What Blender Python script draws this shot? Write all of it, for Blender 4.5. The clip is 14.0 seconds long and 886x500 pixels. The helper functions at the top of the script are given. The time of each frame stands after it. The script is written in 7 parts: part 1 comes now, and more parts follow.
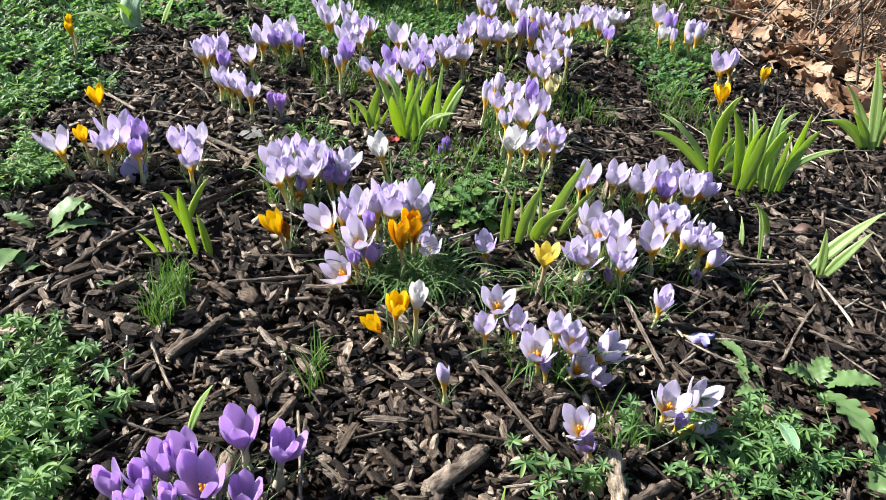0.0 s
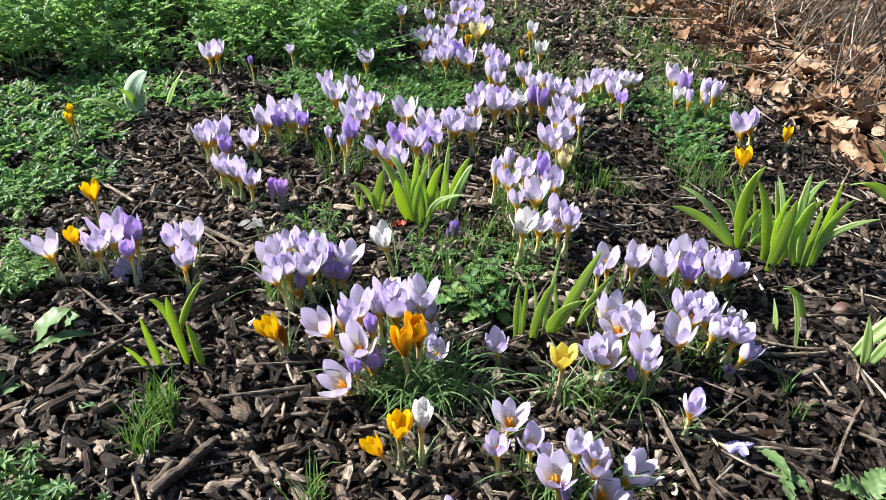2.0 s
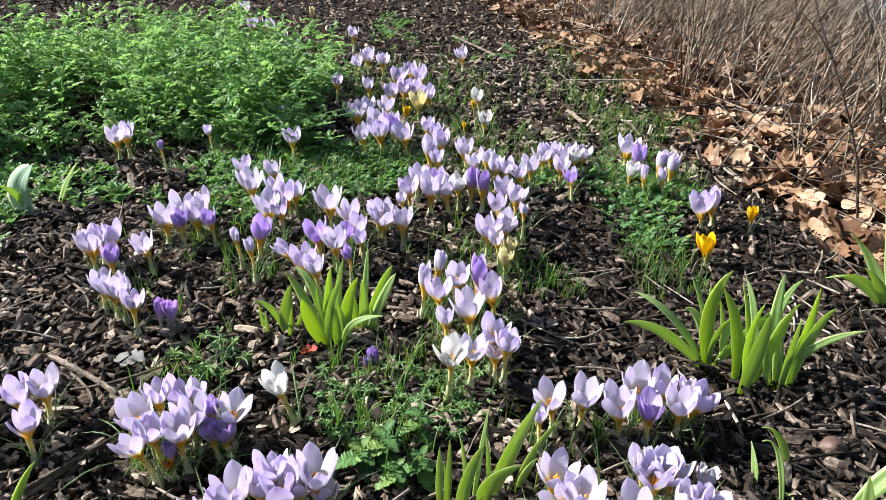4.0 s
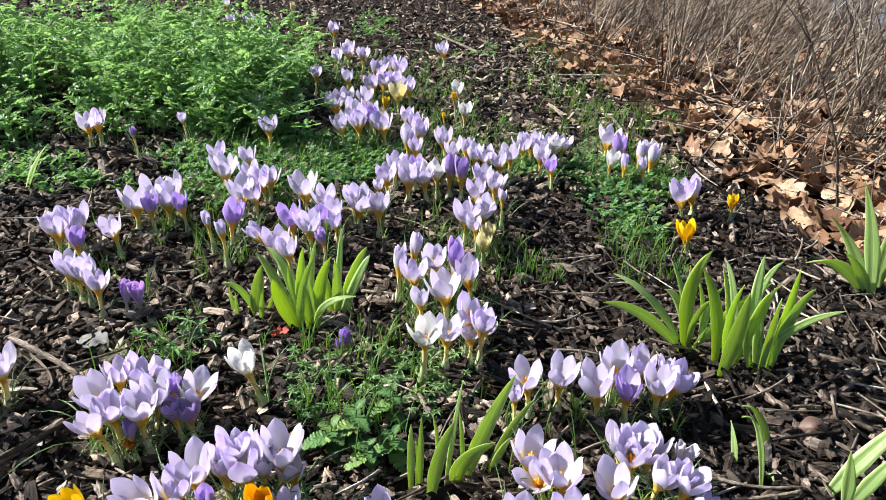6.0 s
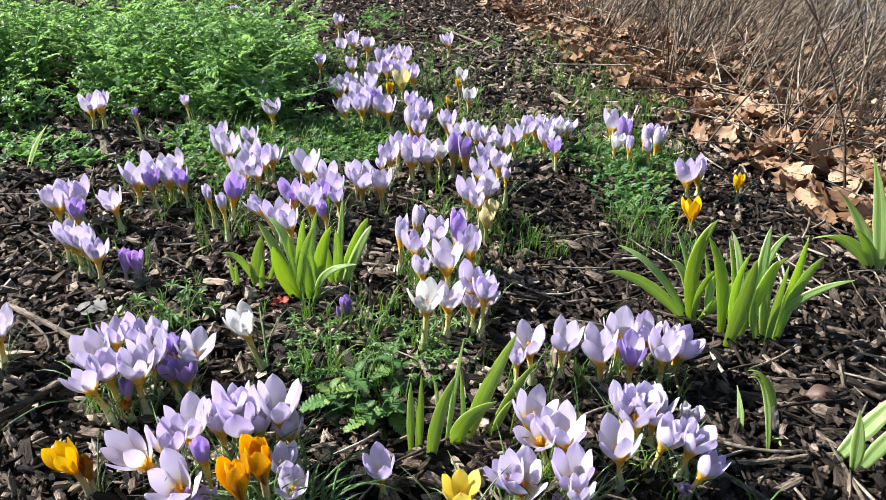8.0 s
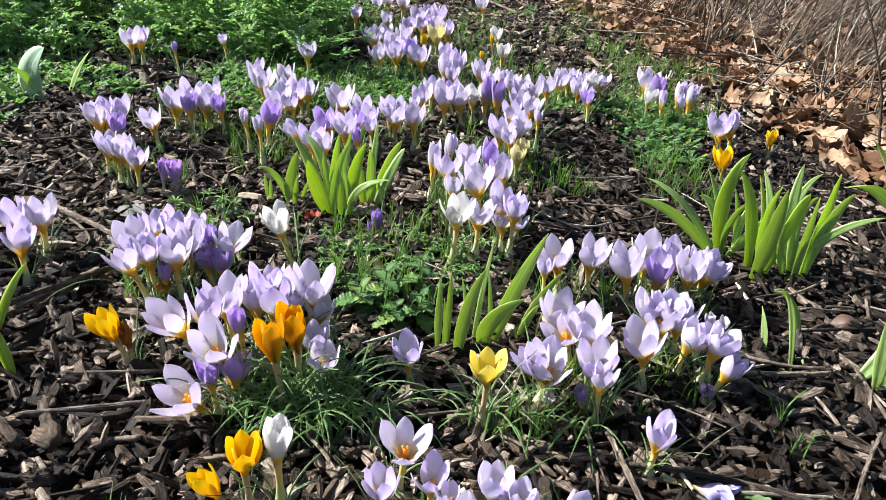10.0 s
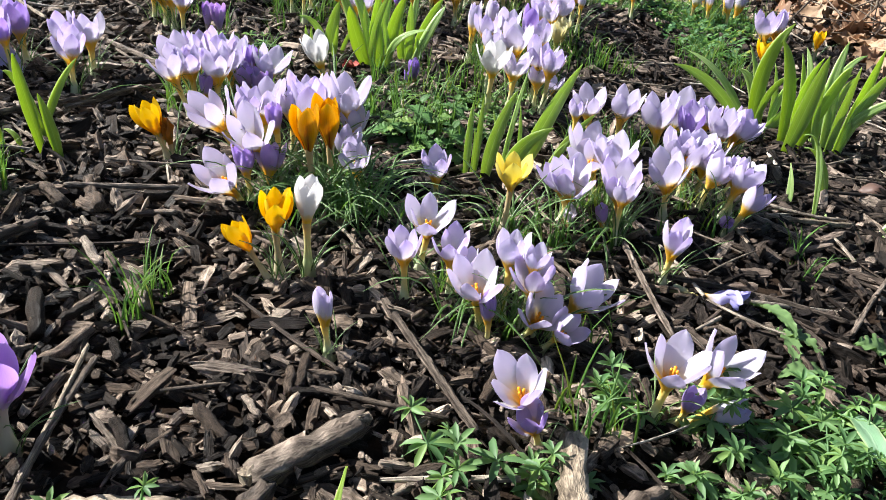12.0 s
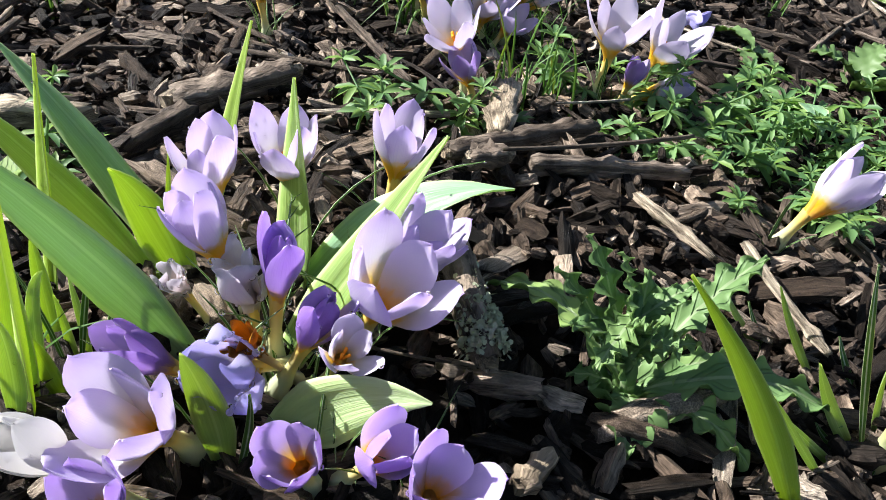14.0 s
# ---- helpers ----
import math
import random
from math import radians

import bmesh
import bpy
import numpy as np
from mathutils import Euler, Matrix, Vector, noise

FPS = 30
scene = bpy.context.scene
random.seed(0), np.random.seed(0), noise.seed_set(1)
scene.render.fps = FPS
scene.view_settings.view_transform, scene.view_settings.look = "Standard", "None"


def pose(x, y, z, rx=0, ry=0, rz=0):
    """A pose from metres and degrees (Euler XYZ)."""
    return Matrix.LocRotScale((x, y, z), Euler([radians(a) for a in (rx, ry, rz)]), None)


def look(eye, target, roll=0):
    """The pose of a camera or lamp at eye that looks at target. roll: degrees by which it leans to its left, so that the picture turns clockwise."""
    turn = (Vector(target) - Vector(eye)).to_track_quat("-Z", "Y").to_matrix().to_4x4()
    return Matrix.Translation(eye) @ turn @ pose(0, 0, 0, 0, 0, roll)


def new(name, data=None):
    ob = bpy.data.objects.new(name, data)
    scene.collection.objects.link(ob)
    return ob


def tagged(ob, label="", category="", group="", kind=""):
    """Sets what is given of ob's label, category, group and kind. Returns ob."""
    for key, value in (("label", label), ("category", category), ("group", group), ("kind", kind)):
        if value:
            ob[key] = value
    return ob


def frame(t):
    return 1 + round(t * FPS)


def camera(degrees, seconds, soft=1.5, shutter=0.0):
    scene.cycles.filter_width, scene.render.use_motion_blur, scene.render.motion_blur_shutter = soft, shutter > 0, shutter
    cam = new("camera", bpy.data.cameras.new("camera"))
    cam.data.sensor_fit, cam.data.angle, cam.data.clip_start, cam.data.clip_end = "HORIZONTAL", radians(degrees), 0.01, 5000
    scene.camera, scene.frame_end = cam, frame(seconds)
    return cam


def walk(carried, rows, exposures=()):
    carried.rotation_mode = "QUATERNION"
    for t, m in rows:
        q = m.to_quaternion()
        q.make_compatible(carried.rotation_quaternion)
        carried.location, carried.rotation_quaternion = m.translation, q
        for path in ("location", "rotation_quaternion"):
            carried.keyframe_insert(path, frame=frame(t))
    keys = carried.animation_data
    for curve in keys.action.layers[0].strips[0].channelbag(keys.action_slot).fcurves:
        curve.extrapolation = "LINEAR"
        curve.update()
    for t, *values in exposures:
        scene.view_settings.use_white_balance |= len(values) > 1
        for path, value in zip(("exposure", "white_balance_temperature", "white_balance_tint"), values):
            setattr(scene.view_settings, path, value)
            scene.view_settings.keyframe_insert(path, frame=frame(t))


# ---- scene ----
cam = camera(61.0, 14.0, soft=0.8)
PATH = [
    (0, (0.03, 0.019, 0.554), (0.136, 1.702, -0.522), 6.4),
    (0.5, (0.031, 0.013, 0.555), (0.103, 1.703, -0.511), 6.2),
    (1, (0.032, 0.013, 0.558), (0.084, 1.722, -0.479), 5.9),
    (1.5, (0.035, 0.026, 0.562), (0.075, 1.738, -0.471), 4.0),
    (2, (0.049, 0.108, 0.575), (0.086, 1.855, -0.396), 3.3),
    (2.5, (0.059, 0.204, 0.58), (0.098, 1.963, -0.371), 2.9),
    (3, (0.082, 0.277, 0.585), (0.13, 2.043, -0.352), 2.3),
    (3.5, (0.11, 0.312, 0.594), (0.192, 2.108, -0.282), 2.1),
    (6, (0.137, 0.322, 0.549), (0.289, 2.129, -0.296), 3.1),
    (6.5, (0.139, 0.324, 0.541), (0.287, 2.133, -0.299), 2.9),
    (7, (0.144, 0.322, 0.531), (0.288, 2.135, -0.302), 2.9),
    (9.5, (0.136, 0.278, 0.444), (0.238, 2.086, -0.403), 4.2),
    (10, (0.133, 0.262, 0.426), (0.219, 2.063, -0.44), 5.2),
    (10.5, (0.134, 0.25, 0.412), (0.205, 2.038, -0.48), 5.9),
    (11, (0.135, 0.229, 0.392), (0.183, 2.007, -0.524), 6.4),
    (11.5, (0.137, 0.21, 0.364), (0.168, 1.97, -0.585), 7.3),
    (12, (0.147, 0.188, 0.326), (0.168, 1.921, -0.672), 8.2),
    (12.5, (0.158, 0.171, 0.298), (0.182, 1.869, -0.759), 8.5),
    (13, (0.179, 0.15, 0.262), (0.222, 1.805, -0.86), 9.0),
    (13.5, (0.187, 0.136, 0.235), (0.245, 1.751, -0.942), 9.5),
    (14, (0.2, 0.123, 0.214), (0.278, 1.699, -1.015), 10.2),
]
walk(cam, [(t, look(eye, aim, roll)) for t, eye, aim, roll in PATH])

# ---- world, sun ----
SUN = Vector((-0.84, 0.24, 0.62)).normalized()
world = bpy.data.worlds.new("world")
scene.world = world
world.use_nodes = True
sky = world.node_tree.nodes.new("ShaderNodeTexSky")
sky.sky_type = "NISHITA"
sky.sun_disc = False
sky.sun_elevation = math.asin(SUN.z)
sky.sun_rotation = math.atan2(SUN.x, SUN.y)
world.node_tree.nodes["Background"].inputs["Strength"].default_value = 0.05
world.node_tree.links.new(sky.outputs[0], world.node_tree.nodes["Background"].inputs["Color"])
sun = new("sun", bpy.data.lights.new("sun", "SUN"))
sun.data.energy = 5.0
sun.data.angle = radians(0.6)
sun.data.color = (1.0, 0.97, 0.935)
sun.rotation_mode = "QUATERNION"
sun.rotation_quaternion = SUN.to_track_quat("Z", "Y")
scene.view_settings.exposure = 1.37


# ---- materials ----
class Nodes:
    """Short hand for building one node material."""

    def __init__(self, name):
        self.mat = bpy.data.materials.new(name)
        self.mat.use_nodes = True
        self.tree = self.mat.node_tree
        self.bsdf = self.tree.nodes["Principled BSDF"]
        self.out = self.tree.nodes["Material Output"]

    def add(self, kind, **sockets):
        node = self.tree.nodes.new("ShaderNode" + kind)
        for key, value in sockets.items():
            self.put(node.inputs[key.replace("_", " ")], value)
        return node

    def put(self, socket, value):
        if isinstance(value, bpy.types.NodeSocket):
            self.tree.links.new(value, socket)
        elif isinstance(value, tuple) and len(value) == 3 and socket.type == "RGBA":
            socket.default_value = (*value, 1)
        else:
            socket.default_value = value

    def ramp(self, fac, stops, smooth=True):
        node = self.add("ValToRGB")
        self.put(node.inputs[0], fac)
        ramp = node.color_ramp
        ramp.interpolation = "EASE" if smooth else "LINEAR"
        while len(ramp.elements) < len(stops):
            ramp.elements.new(0.5)
        for e, (p, c) in zip(ramp.elements, stops):
            e.position, e.color = p, (*c, 1)
        return node.outputs[0]

    def mix(self, fac, a, b, blend="MIX"):
        node = self.tree.nodes.new("ShaderNodeMix")
        node.data_type, node.blend_type = "RGBA", blend
        self.put(node.inputs[0], fac)
        self.put(node.inputs[6], a)
        self.put(node.inputs[7], b)
        return node.outputs[2]

    def math(self, op, a, b=0.0):
        node = self.tree.nodes.new("ShaderNodeMath")
        node.operation = op
        self.put(node.inputs[0], a)
        self.put(node.inputs[1], b)
        return node.outputs[0]

    def noise(self, scale, detail=4.0, vector=None, rough=0.55):
        node = self.add("TexNoise", Scale=scale, Detail=detail, Roughness=rough)
        if vector is not None:
            self.put(node.inputs["Vector"], vector)
        return node.outputs["Fac"]

    def coords(self, which="Object", stretch=None):
        out = self.add("TexCoord").outputs[which]
        if stretch:
            m = self.add("Mapping")
            self.put(m.inputs["Vector"], out)
            m.inputs["Scale"].default_value = stretch
            out = m.outputs[0]
        return out

    def bump(self, height, strength, distance=0.001):
        node = self.add("Bump", Strength=strength, Distance=distance, Height=height)
        self.put(self.bsdf.inputs["Normal"], node.outputs[0])
        return node.outputs[0]

    def surface(self, colour, rough=0.6, spec=0.4):
        self.put(self.bsdf.inputs["Base Color"], colour)
        self.put(self.bsdf.inputs["Roughness"], rough)
        self.put(self.bsdf.inputs["Specular IOR Level"], spec)
        return self.mat

    def leafy(self, colour, through_colour, amount, rough=0.45, spec=0.4):
        """Thin tissue that lets light through."""
        self.surface(colour, rough, spec)
        tr = self.add("BsdfTranslucent")
        self.put(tr.inputs["Color"], through_colour)
        sh = self.add("MixShader")
        self.put(sh.inputs[0], amount)
        self.tree.links.new(self.bsdf.outputs[0], sh.inputs[1])
        self.tree.links.new(tr.outputs[0], sh.inputs[2])
        self.tree.links.new(sh.outputs[0], self.out.inputs["Surface"])
        return self.mat

    def chance(self):
        return self.add("ObjectInfo").outputs["Random"]

    def island(self):
        return self.add("NewGeometry").outputs["Random Per Island"]


def split_uv(n):
    s = n.add("SeparateXYZ")
    n.put(s.inputs[0], n.coords("UV"))
    return s.outputs[0], s.outputs[1]


def petal_material(name, stops, vein, vein_amount, edge, vary, wet=0.0):
    """stops run from the throat to the tip; veins run lengthways."""
    n = Nodes(name)
    u, v = split_uv(n)
    wob = n.math("MULTIPLY", n.math("SUBTRACT", n.noise(5, 2, n.coords("UV")), 0.5), 0.16)
    base = n.ramp(n.math("ADD", v, wob), stops)
    lines = n.noise(1.0, 3, n.coords("UV", (34, 1.6, 1)))
    mid = n.math("ABSOLUTE", n.math("SUBTRACT", u, 0.5))
    near_mid = n.math("SUBTRACT", 1.0, n.math("MULTIPLY", mid, 2.6))
    near_mid = n.math("MAXIMUM", near_mid, 0.0)
    amount = n.math("MULTIPLY", n.math("MULTIPLY", lines, near_mid), vein_amount)
    amount = n.math("MULTIPLY", amount, n.math("SUBTRACT", 1.15, v))
    col = n.mix(amount, base, vein)
    fine = n.ramp(n.noise(1.0, 2, n.coords("UV", (70, 2.2, 1))), [(0.48, (0, 0, 0)), (0.66, (1, 1, 1))])
    above = n.ramp(v, [(0.28, (0, 0, 0)), (0.5, (1, 1, 1))])
    col = n.mix(n.math("MULTIPLY", n.math("MULTIPLY", fine, above), min(0.24, 0.14 + 0.2 * vein_amount)), col, vein)
    rim = n.math("MULTIPLY", n.math("POWER", n.math("MULTIPLY", mid, 2.0), 3.0), 0.5)
    col = n.mix(n.math("MULTIPLY", rim, above), col, edge)
    blot = n.noise(3.0, 3, n.coords("UV"))
    hue = n.add("HueSaturation", Fac=1.0, Color=col)
    n.put(hue.inputs["Value"], n.math("ADD", 0.93 - vary * 0.5, n.math("MULTIPLY", n.chance(), vary)))
    n.put(hue.inputs["Saturation"], n.math("ADD", 0.86, n.math("MULTIPLY", blot, 0.28)))
    col = hue.outputs[0]
    n.bump(lines, 0.25, 0.0006)
    return n.leafy(col, col, 0.6, 0.42 - wet, 0.35)


ORANGE, LILAC, PALE, WHITE = (0.98, 0.69, 0.05), (0.74, 0.645, 0.905), (0.855, 0.81, 0.935), (0.90, 0.89, 0.93)
DEEP, MAUVE = (0.40, 0.23, 0.68), (0.62, 0.47, 0.83)
PETALS = {
    "tri": (petal_material("petal_lilac_out", [(0.34, ORANGE), (0.42, (0.91, 0.74, 0.40)), (0.49, WHITE), (0.68, (0.83, 0.77, 0.92)), (0.97, LILAC)], MAUVE, 0.30, (0.69, 0.565, 0.87), 0.2),
            petal_material("petal_lilac_in", [(0.16, ORANGE), (0.27, (0.90, 0.74, 0.42)), (0.36, WHITE), (0.70, PALE), (1.0, LILAC)], PALE, 0.2, PALE, 0.15)),
    "pale": (petal_material("petal_pale_out", [(0.34, ORANGE), (0.42, (0.92, 0.78, 0.44)), (0.49, WHITE), (0.74, PALE), (0.97, (0.78, 0.705, 0.91))], LILAC, 0.35, (0.70, 0.59, 0.85), 0.12),
             petal_material("petal_pale_in", [(0.16, ORANGE), (0.27, (0.90, 0.74, 0.42)), (0.36, WHITE), (0.75, (0.82, 0.77, 0.90)), (1.0, PALE)], PALE, 0.2, WHITE, 0.1)),
    "dark": (petal_material("petal_violet_out", [(0.28, ORANGE), (0.37, (0.78, 0.58, 0.42)), (0.47, (0.60, 0.45, 0.80)), (0.6, MAUVE), (1.0, (0.54, 0.37, 0.78))], DEEP, 0.6, LILAC, 0.25),
             petal_material("petal_violet_in", [(0.16, ORANGE), (0.3, (0.85, 0.7, 0.5)), (0.42, PALE), (1.0, LILAC)], LILAC, 0.3, PALE, 0.2)),
    "violet": (petal_material("petal_deep_violet_out", [(0.16, ORANGE), (0.26, (0.66, 0.46, 0.42)), (0.38, (0.46, 0.30, 0.70)), (1.0, (0.47, 0.29, 0.74))], (0.30, 0.15, 0.56), 0.6, (0.56, 0.40, 0.80), 0.2),
               petal_material("petal_deep_violet_in", [(0.16, ORANGE), (0.3, (0.85, 0.7, 0.5)), (0.42, PALE), (1.0, LILAC)], LILAC, 0.3, PALE, 0.2)),
    "purple": (petal_material("petal_purple_out", [(0.02, (0.66, 0.52, 0.52)), (0.12, (0.78, 0.65, 0.85)), (0.5, (0.78, 0.59, 0.90)), (1.0, (0.80, 0.61, 0.91))], (0.55, 0.36, 0.78), 0.45, (0.86, 0.72, 0.94), 0.2),
               petal_material("petal_purple_in", [(0.05, (0.75, 0.62, 0.78)), (0.3, (0.72, 0.56, 0.86)), (1.0, (0.71, 0.52, 0.86))], DEEP, 0.3, LILAC, 0.2)),
    "white": (petal_material("petal_white_out", [(0.17, ORANGE), (0.28, (0.86, 0.74, 0.40)), (0.37, (0.84, 0.83, 0.80)), (1.0, (0.86, 0.85, 0.85))], PALE, 0.12, (0.88, 0.88, 0.88), 0.08),
              petal_material("petal_white_in", [(0.14, ORANGE), (0.24, (0.88, 0.75, 0.4)), (0.34, (0.86, 0.86, 0.84)), (1.0, (0.87, 0.86, 0.87))], PALE, 0.1, (0.88, 0.88, 0.88), 0.08)),
    "cream": (petal_material("petal_cream_out", [(0.1, (0.75, 0.5, 0.08)), (0.3, (0.85, 0.76, 0.38)), (1.0, (0.86, 0.82, 0.58))], (0.8, 0.7, 0.4), 0.2, (0.88, 0.86, 0.7), 0.1),
              petal_material("petal_cream_in", [(0.1, (0.8, 0.55, 0.1)), (0.4, (0.86, 0.8, 0.5)), (1.0, (0.87, 0.84, 0.62))], (0.8, 0.7, 0.4), 0.1, (0.88, 0.86, 0.7), 0.1)),
    "yellow": (petal_material("petal_yellow_out", [(0.02, (0.45, 0.28, 0.05)), (0.15, (0.90, 0.62, 0.02)), (0.5, (0.94, 0.76, 0.03)), (1.0, (0.95, 0.80, 0.04))], (0.85, 0.48, 0.0), 0.4, (0.94, 0.80, 0.05), 0.12),
               petal_material("petal_yellow_in", [(0.0, (0.88, 0.52, 0.0)), (1.0, (0.94, 0.74, 0.03))], (0.8, 0.3, 0.0), 0.3, (0.92, 0.58, 0.03), 0.12)),
    "lemon": (petal_material("petal_lemon_out", [(0.05, (0.88, 0.58, 0.05)), (0.3, (0.92, 0.80, 0.18)), (1.0, (0.93, 0.86, 0.32))], (0.90, 0.68, 0.08), 0.3, (0.93, 0.88, 0.42), 0.1),
              petal_material("petal_lemon_in", [(0.1, (0.90, 0.60, 0.04)), (0.4, (0.93, 0.82, 0.22)), (1.0, (0.93, 0.86, 0.34))], (0.85, 0.5, 0.02), 0.2, (0.92, 0.78, 0.25), 0.1)),
    "striped": (petal_material("petal_striped_out", [(0.02, (0.40, 0.16, 0.03)), (0.2, (0.90, 0.54, 0.01)), (0.5, (0.94, 0.70, 0.02)), (1.0, (0.95, 0.75, 0.03))], (0.26, 0.05, 0.015), 2.3, (0.92, 0.52, 0.02), 0.1),
                petal_material("petal_striped_in", [(0.0, (0.84, 0.38, 0.0)), (1.0, (0.92, 0.56, 0.01))], (0.6, 0.2, 0.0), 0.3, (0.92, 0.55, 0.03), 0.1)),
    "wiltorange": (petal_material("petal_wilted_out", [(0.0, (0.45, 0.20, 0.03)), (0.5, (0.60, 0.24, 0.02)), (1.0, (0.50, 0.20, 0.03))], (0.15, 0.05, 0.01), 1.0, (0.5, 0.25, 0.05), 0.3),
                   petal_material("petal_wilted_in", [(0.0, (0.5, 0.2, 0.02)), (1.0, (0.6, 0.3, 0.03))], (0.2, 0.08, 0.02), 0.6, (0.5, 0.25, 0.05), 0.3)),
    "wet": (petal_material("petal_wet_out", [(0.08, (0.86, 0.56, 0.05)), (0.24, (0.80, 0.74, 0.66)), (0.42, (0.68, 0.67, 0.88)), (1.0, (0.56, 0.55, 0.86))], MAUVE, 0.5, PALE, 0.3, 0.25),
            petal_material("petal_wet_in", [(0.1, (0.75, 0.5, 0.1)), (0.4, (0.66, 0.62, 0.84)), (1.0, (0.50, 0.48, 0.82))], LILAC, 0.4, PALE, 0.3, 0.25)),
    "ghost": (petal_material("petal_bleached_out", [(0.05, (0.8, 0.6, 0.3)), (0.3, (0.88, 0.86, 0.91)), (1.0, (0.85, 0.82, 0.90))], (0.62, 0.52, 0.74), 0.5, (0.86, 0.84, 0.9), 0.15, 0.32),
              petal_material("petal_bleached_in", [(0.1, (0.7, 0.5, 0.3)), (1.0, (0.86, 0.84, 0.90))], (0.62, 0.52, 0.74), 0.4, (0.86, 0.84, 0.9), 0.15, 0.32)),
}


def stem_material(name, low, high):
    n = Nodes(name)
    u, v = split_uv(n)
    col = n.ramp(v, [(0.0, low), (0.35, low), (0.66, tuple((a + b) / 2 for a, b in zip(low, high))), (0.88, high)])
    col = n.mix(n.math("MULTIPLY", n.noise(60, 3, n.coords("Object", (1, 1, 0.12))), 0.35), col, (0.45, 0.42, 0.28))
    return n.leafy(col, col, 0.25, 0.45)


STEMS = {
    "tri": stem_material("stem_yellow_white", (0.62, 0.68, 0.42), (0.92, 0.68, 0.14)),
    "purple": stem_material("stem_cream_mauve", (0.60, 0.58, 0.44), (0.62, 0.48, 0.46)),
    "yellow": stem_material("stem_beige", (0.55, 0.50, 0.34), (0.52, 0.36, 0.16)),
    "white": stem_material("stem_pale_green", (0.48, 0.55, 0.28), (0.70, 0.52, 0.18)),
}


def stigma_material():
    n = Nodes("stigma_orange")
    return n.surface(n.mix(n.noise(300, 2, n.coords()), (0.88, 0.36, 0.005), (0.80, 0.24, 0.005)), 0.6)


stigma_orange = stigma_material()


def blade_material(name, dark, light, rib, amount, rough=0.42, through_gain=1.0, rib_width=0.05):
    """Leaf with a rib along the middle; fine lines run lengthways."""
    n = Nodes(name)
    u, v = split_uv(n)
    streak = n.ramp(n.noise(1.0, 3, n.coords("UV", (30, 1.0, 1))), [(0.3, (0, 0, 0)), (0.7, (1, 1, 1))])
    col = n.mix(streak, dark, light)
    col = n.mix(n.math("MULTIPLY", n.noise(2.5, 4, n.coords("UV")), 0.5), col, tuple(c * 0.75 for c in light))
    mid = n.math("ABSOLUTE", n.math("SUBTRACT", u, 0.5))
    on_rib = n.ramp(mid, [(rib_width * 0.4, (1, 1, 1)), (rib_width, (0, 0, 0))])
    col = n.mix(on_rib, col, rib)
    rim = n.ramp(mid, [(0.41, (0, 0, 0)), (0.47, (1, 1, 1))])
    col = n.mix(n.math("MULTIPLY", rim, 0.75), col, (0.60, 0.68, 0.40))
    hue = n.add("HueSaturation", Fac=1.0, Color=col)
    n.put(hue.inputs["Value"], n.math("ADD", 0.8, n.math("MULTIPLY", n.chance(), 0.4)))
    col = hue.outputs[0]
    n.bump(streak, 0.3, 0.0008)
    tc = n.mix(0.75, col, (min(1, light[0] * 1.8 * through_gain), min(1, light[1] * 1.65 * through_gain), light[2] * 0.75))
    return n.leafy(col, tc, amount, rough, 0.45)


strap_green = blade_material("strap_leaf_green", (0.21, 0.36, 0.11), (0.41, 0.56, 0.22), (0.50, 0.63, 0.30), 0.44, 0.28)
fresh_leaf = blade_material("strap_leaf_yellow_green", (0.26, 0.41, 0.08), (0.41, 0.56, 0.14), (0.46, 0.61, 0.18), 0.5, 0.34)
glaucous = blade_material("strap_leaf_bluish", (0.22, 0.40, 0.25), (0.36, 0.55, 0.37), (0.44, 0.60, 0.42), 0.42, 0.28)
pale_leaf = blade_material("strap_leaf_pale", (0.40, 0.53, 0.27), (0.45, 0.58, 0.31), (0.46, 0.58, 0.33), 0.35, 0.4)
bluish_leaf = blade_material("strap_leaf_grey_blue", (0.20, 0.34, 0.24), (0.40, 0.54, 0.42), (0.52, 0.64, 0.52), 0.18, 0.3)
crocus_blade = blade_material("crocus_leaf_green", (0.044, 0.125, 0.019), (0.094, 0.225, 0.031), (0.525, 0.625, 0.450), 0.25, 0.4, 1.0, 0.12)
limp_blade = blade_material("crocus_leaf_limp", (0.045, 0.13, 0.022), (0.105, 0.25, 0.042), (0.26, 0.38, 0.18), 0.3, 0.4, 1.0, 0.07)


def weed_material(name, dark, light, amount=0.38, yellow=(0.30, 0.34, 0.03), rough=0.5):
    """Small leaves of a weed, each a little different."""
    n = Nodes(name)
    r = n.island()
    col = n.ramp(r, [(0.0, dark), (0.75, light), (1.0, yellow)])
    col = n.mix(n.math("MULTIPLY", n.noise(14, 4, n.coords()), 0.6), col, tuple(c * 0.6 for c in dark))
    n.bump(n.noise(900, 2, n.coords()), 0.2, 0.0006)
    tc = n.mix(0.5, col, (light[0] * 1.9, light[1] * 1.75, light[2]))
    return n.leafy(col, tc, amount, rough, 0.4)


cleaver_green = weed_material("cleavers_leaf", (0.095, 0.21, 0.08), (0.22, 0.38, 0.14), 0.38, (0.25, 0.39, 0.10))
bank_green = weed_material("groundsel_leaf", (0.108, 0.245, 0.092), (0.225, 0.405, 0.16), 0.50, (0.37, 0.50, 0.18), 0.42)
feather_green = weed_material("fine_weed_leaf", (0.060, 0.165, 0.065), (0.160, 0.330, 0.120), 0.42)


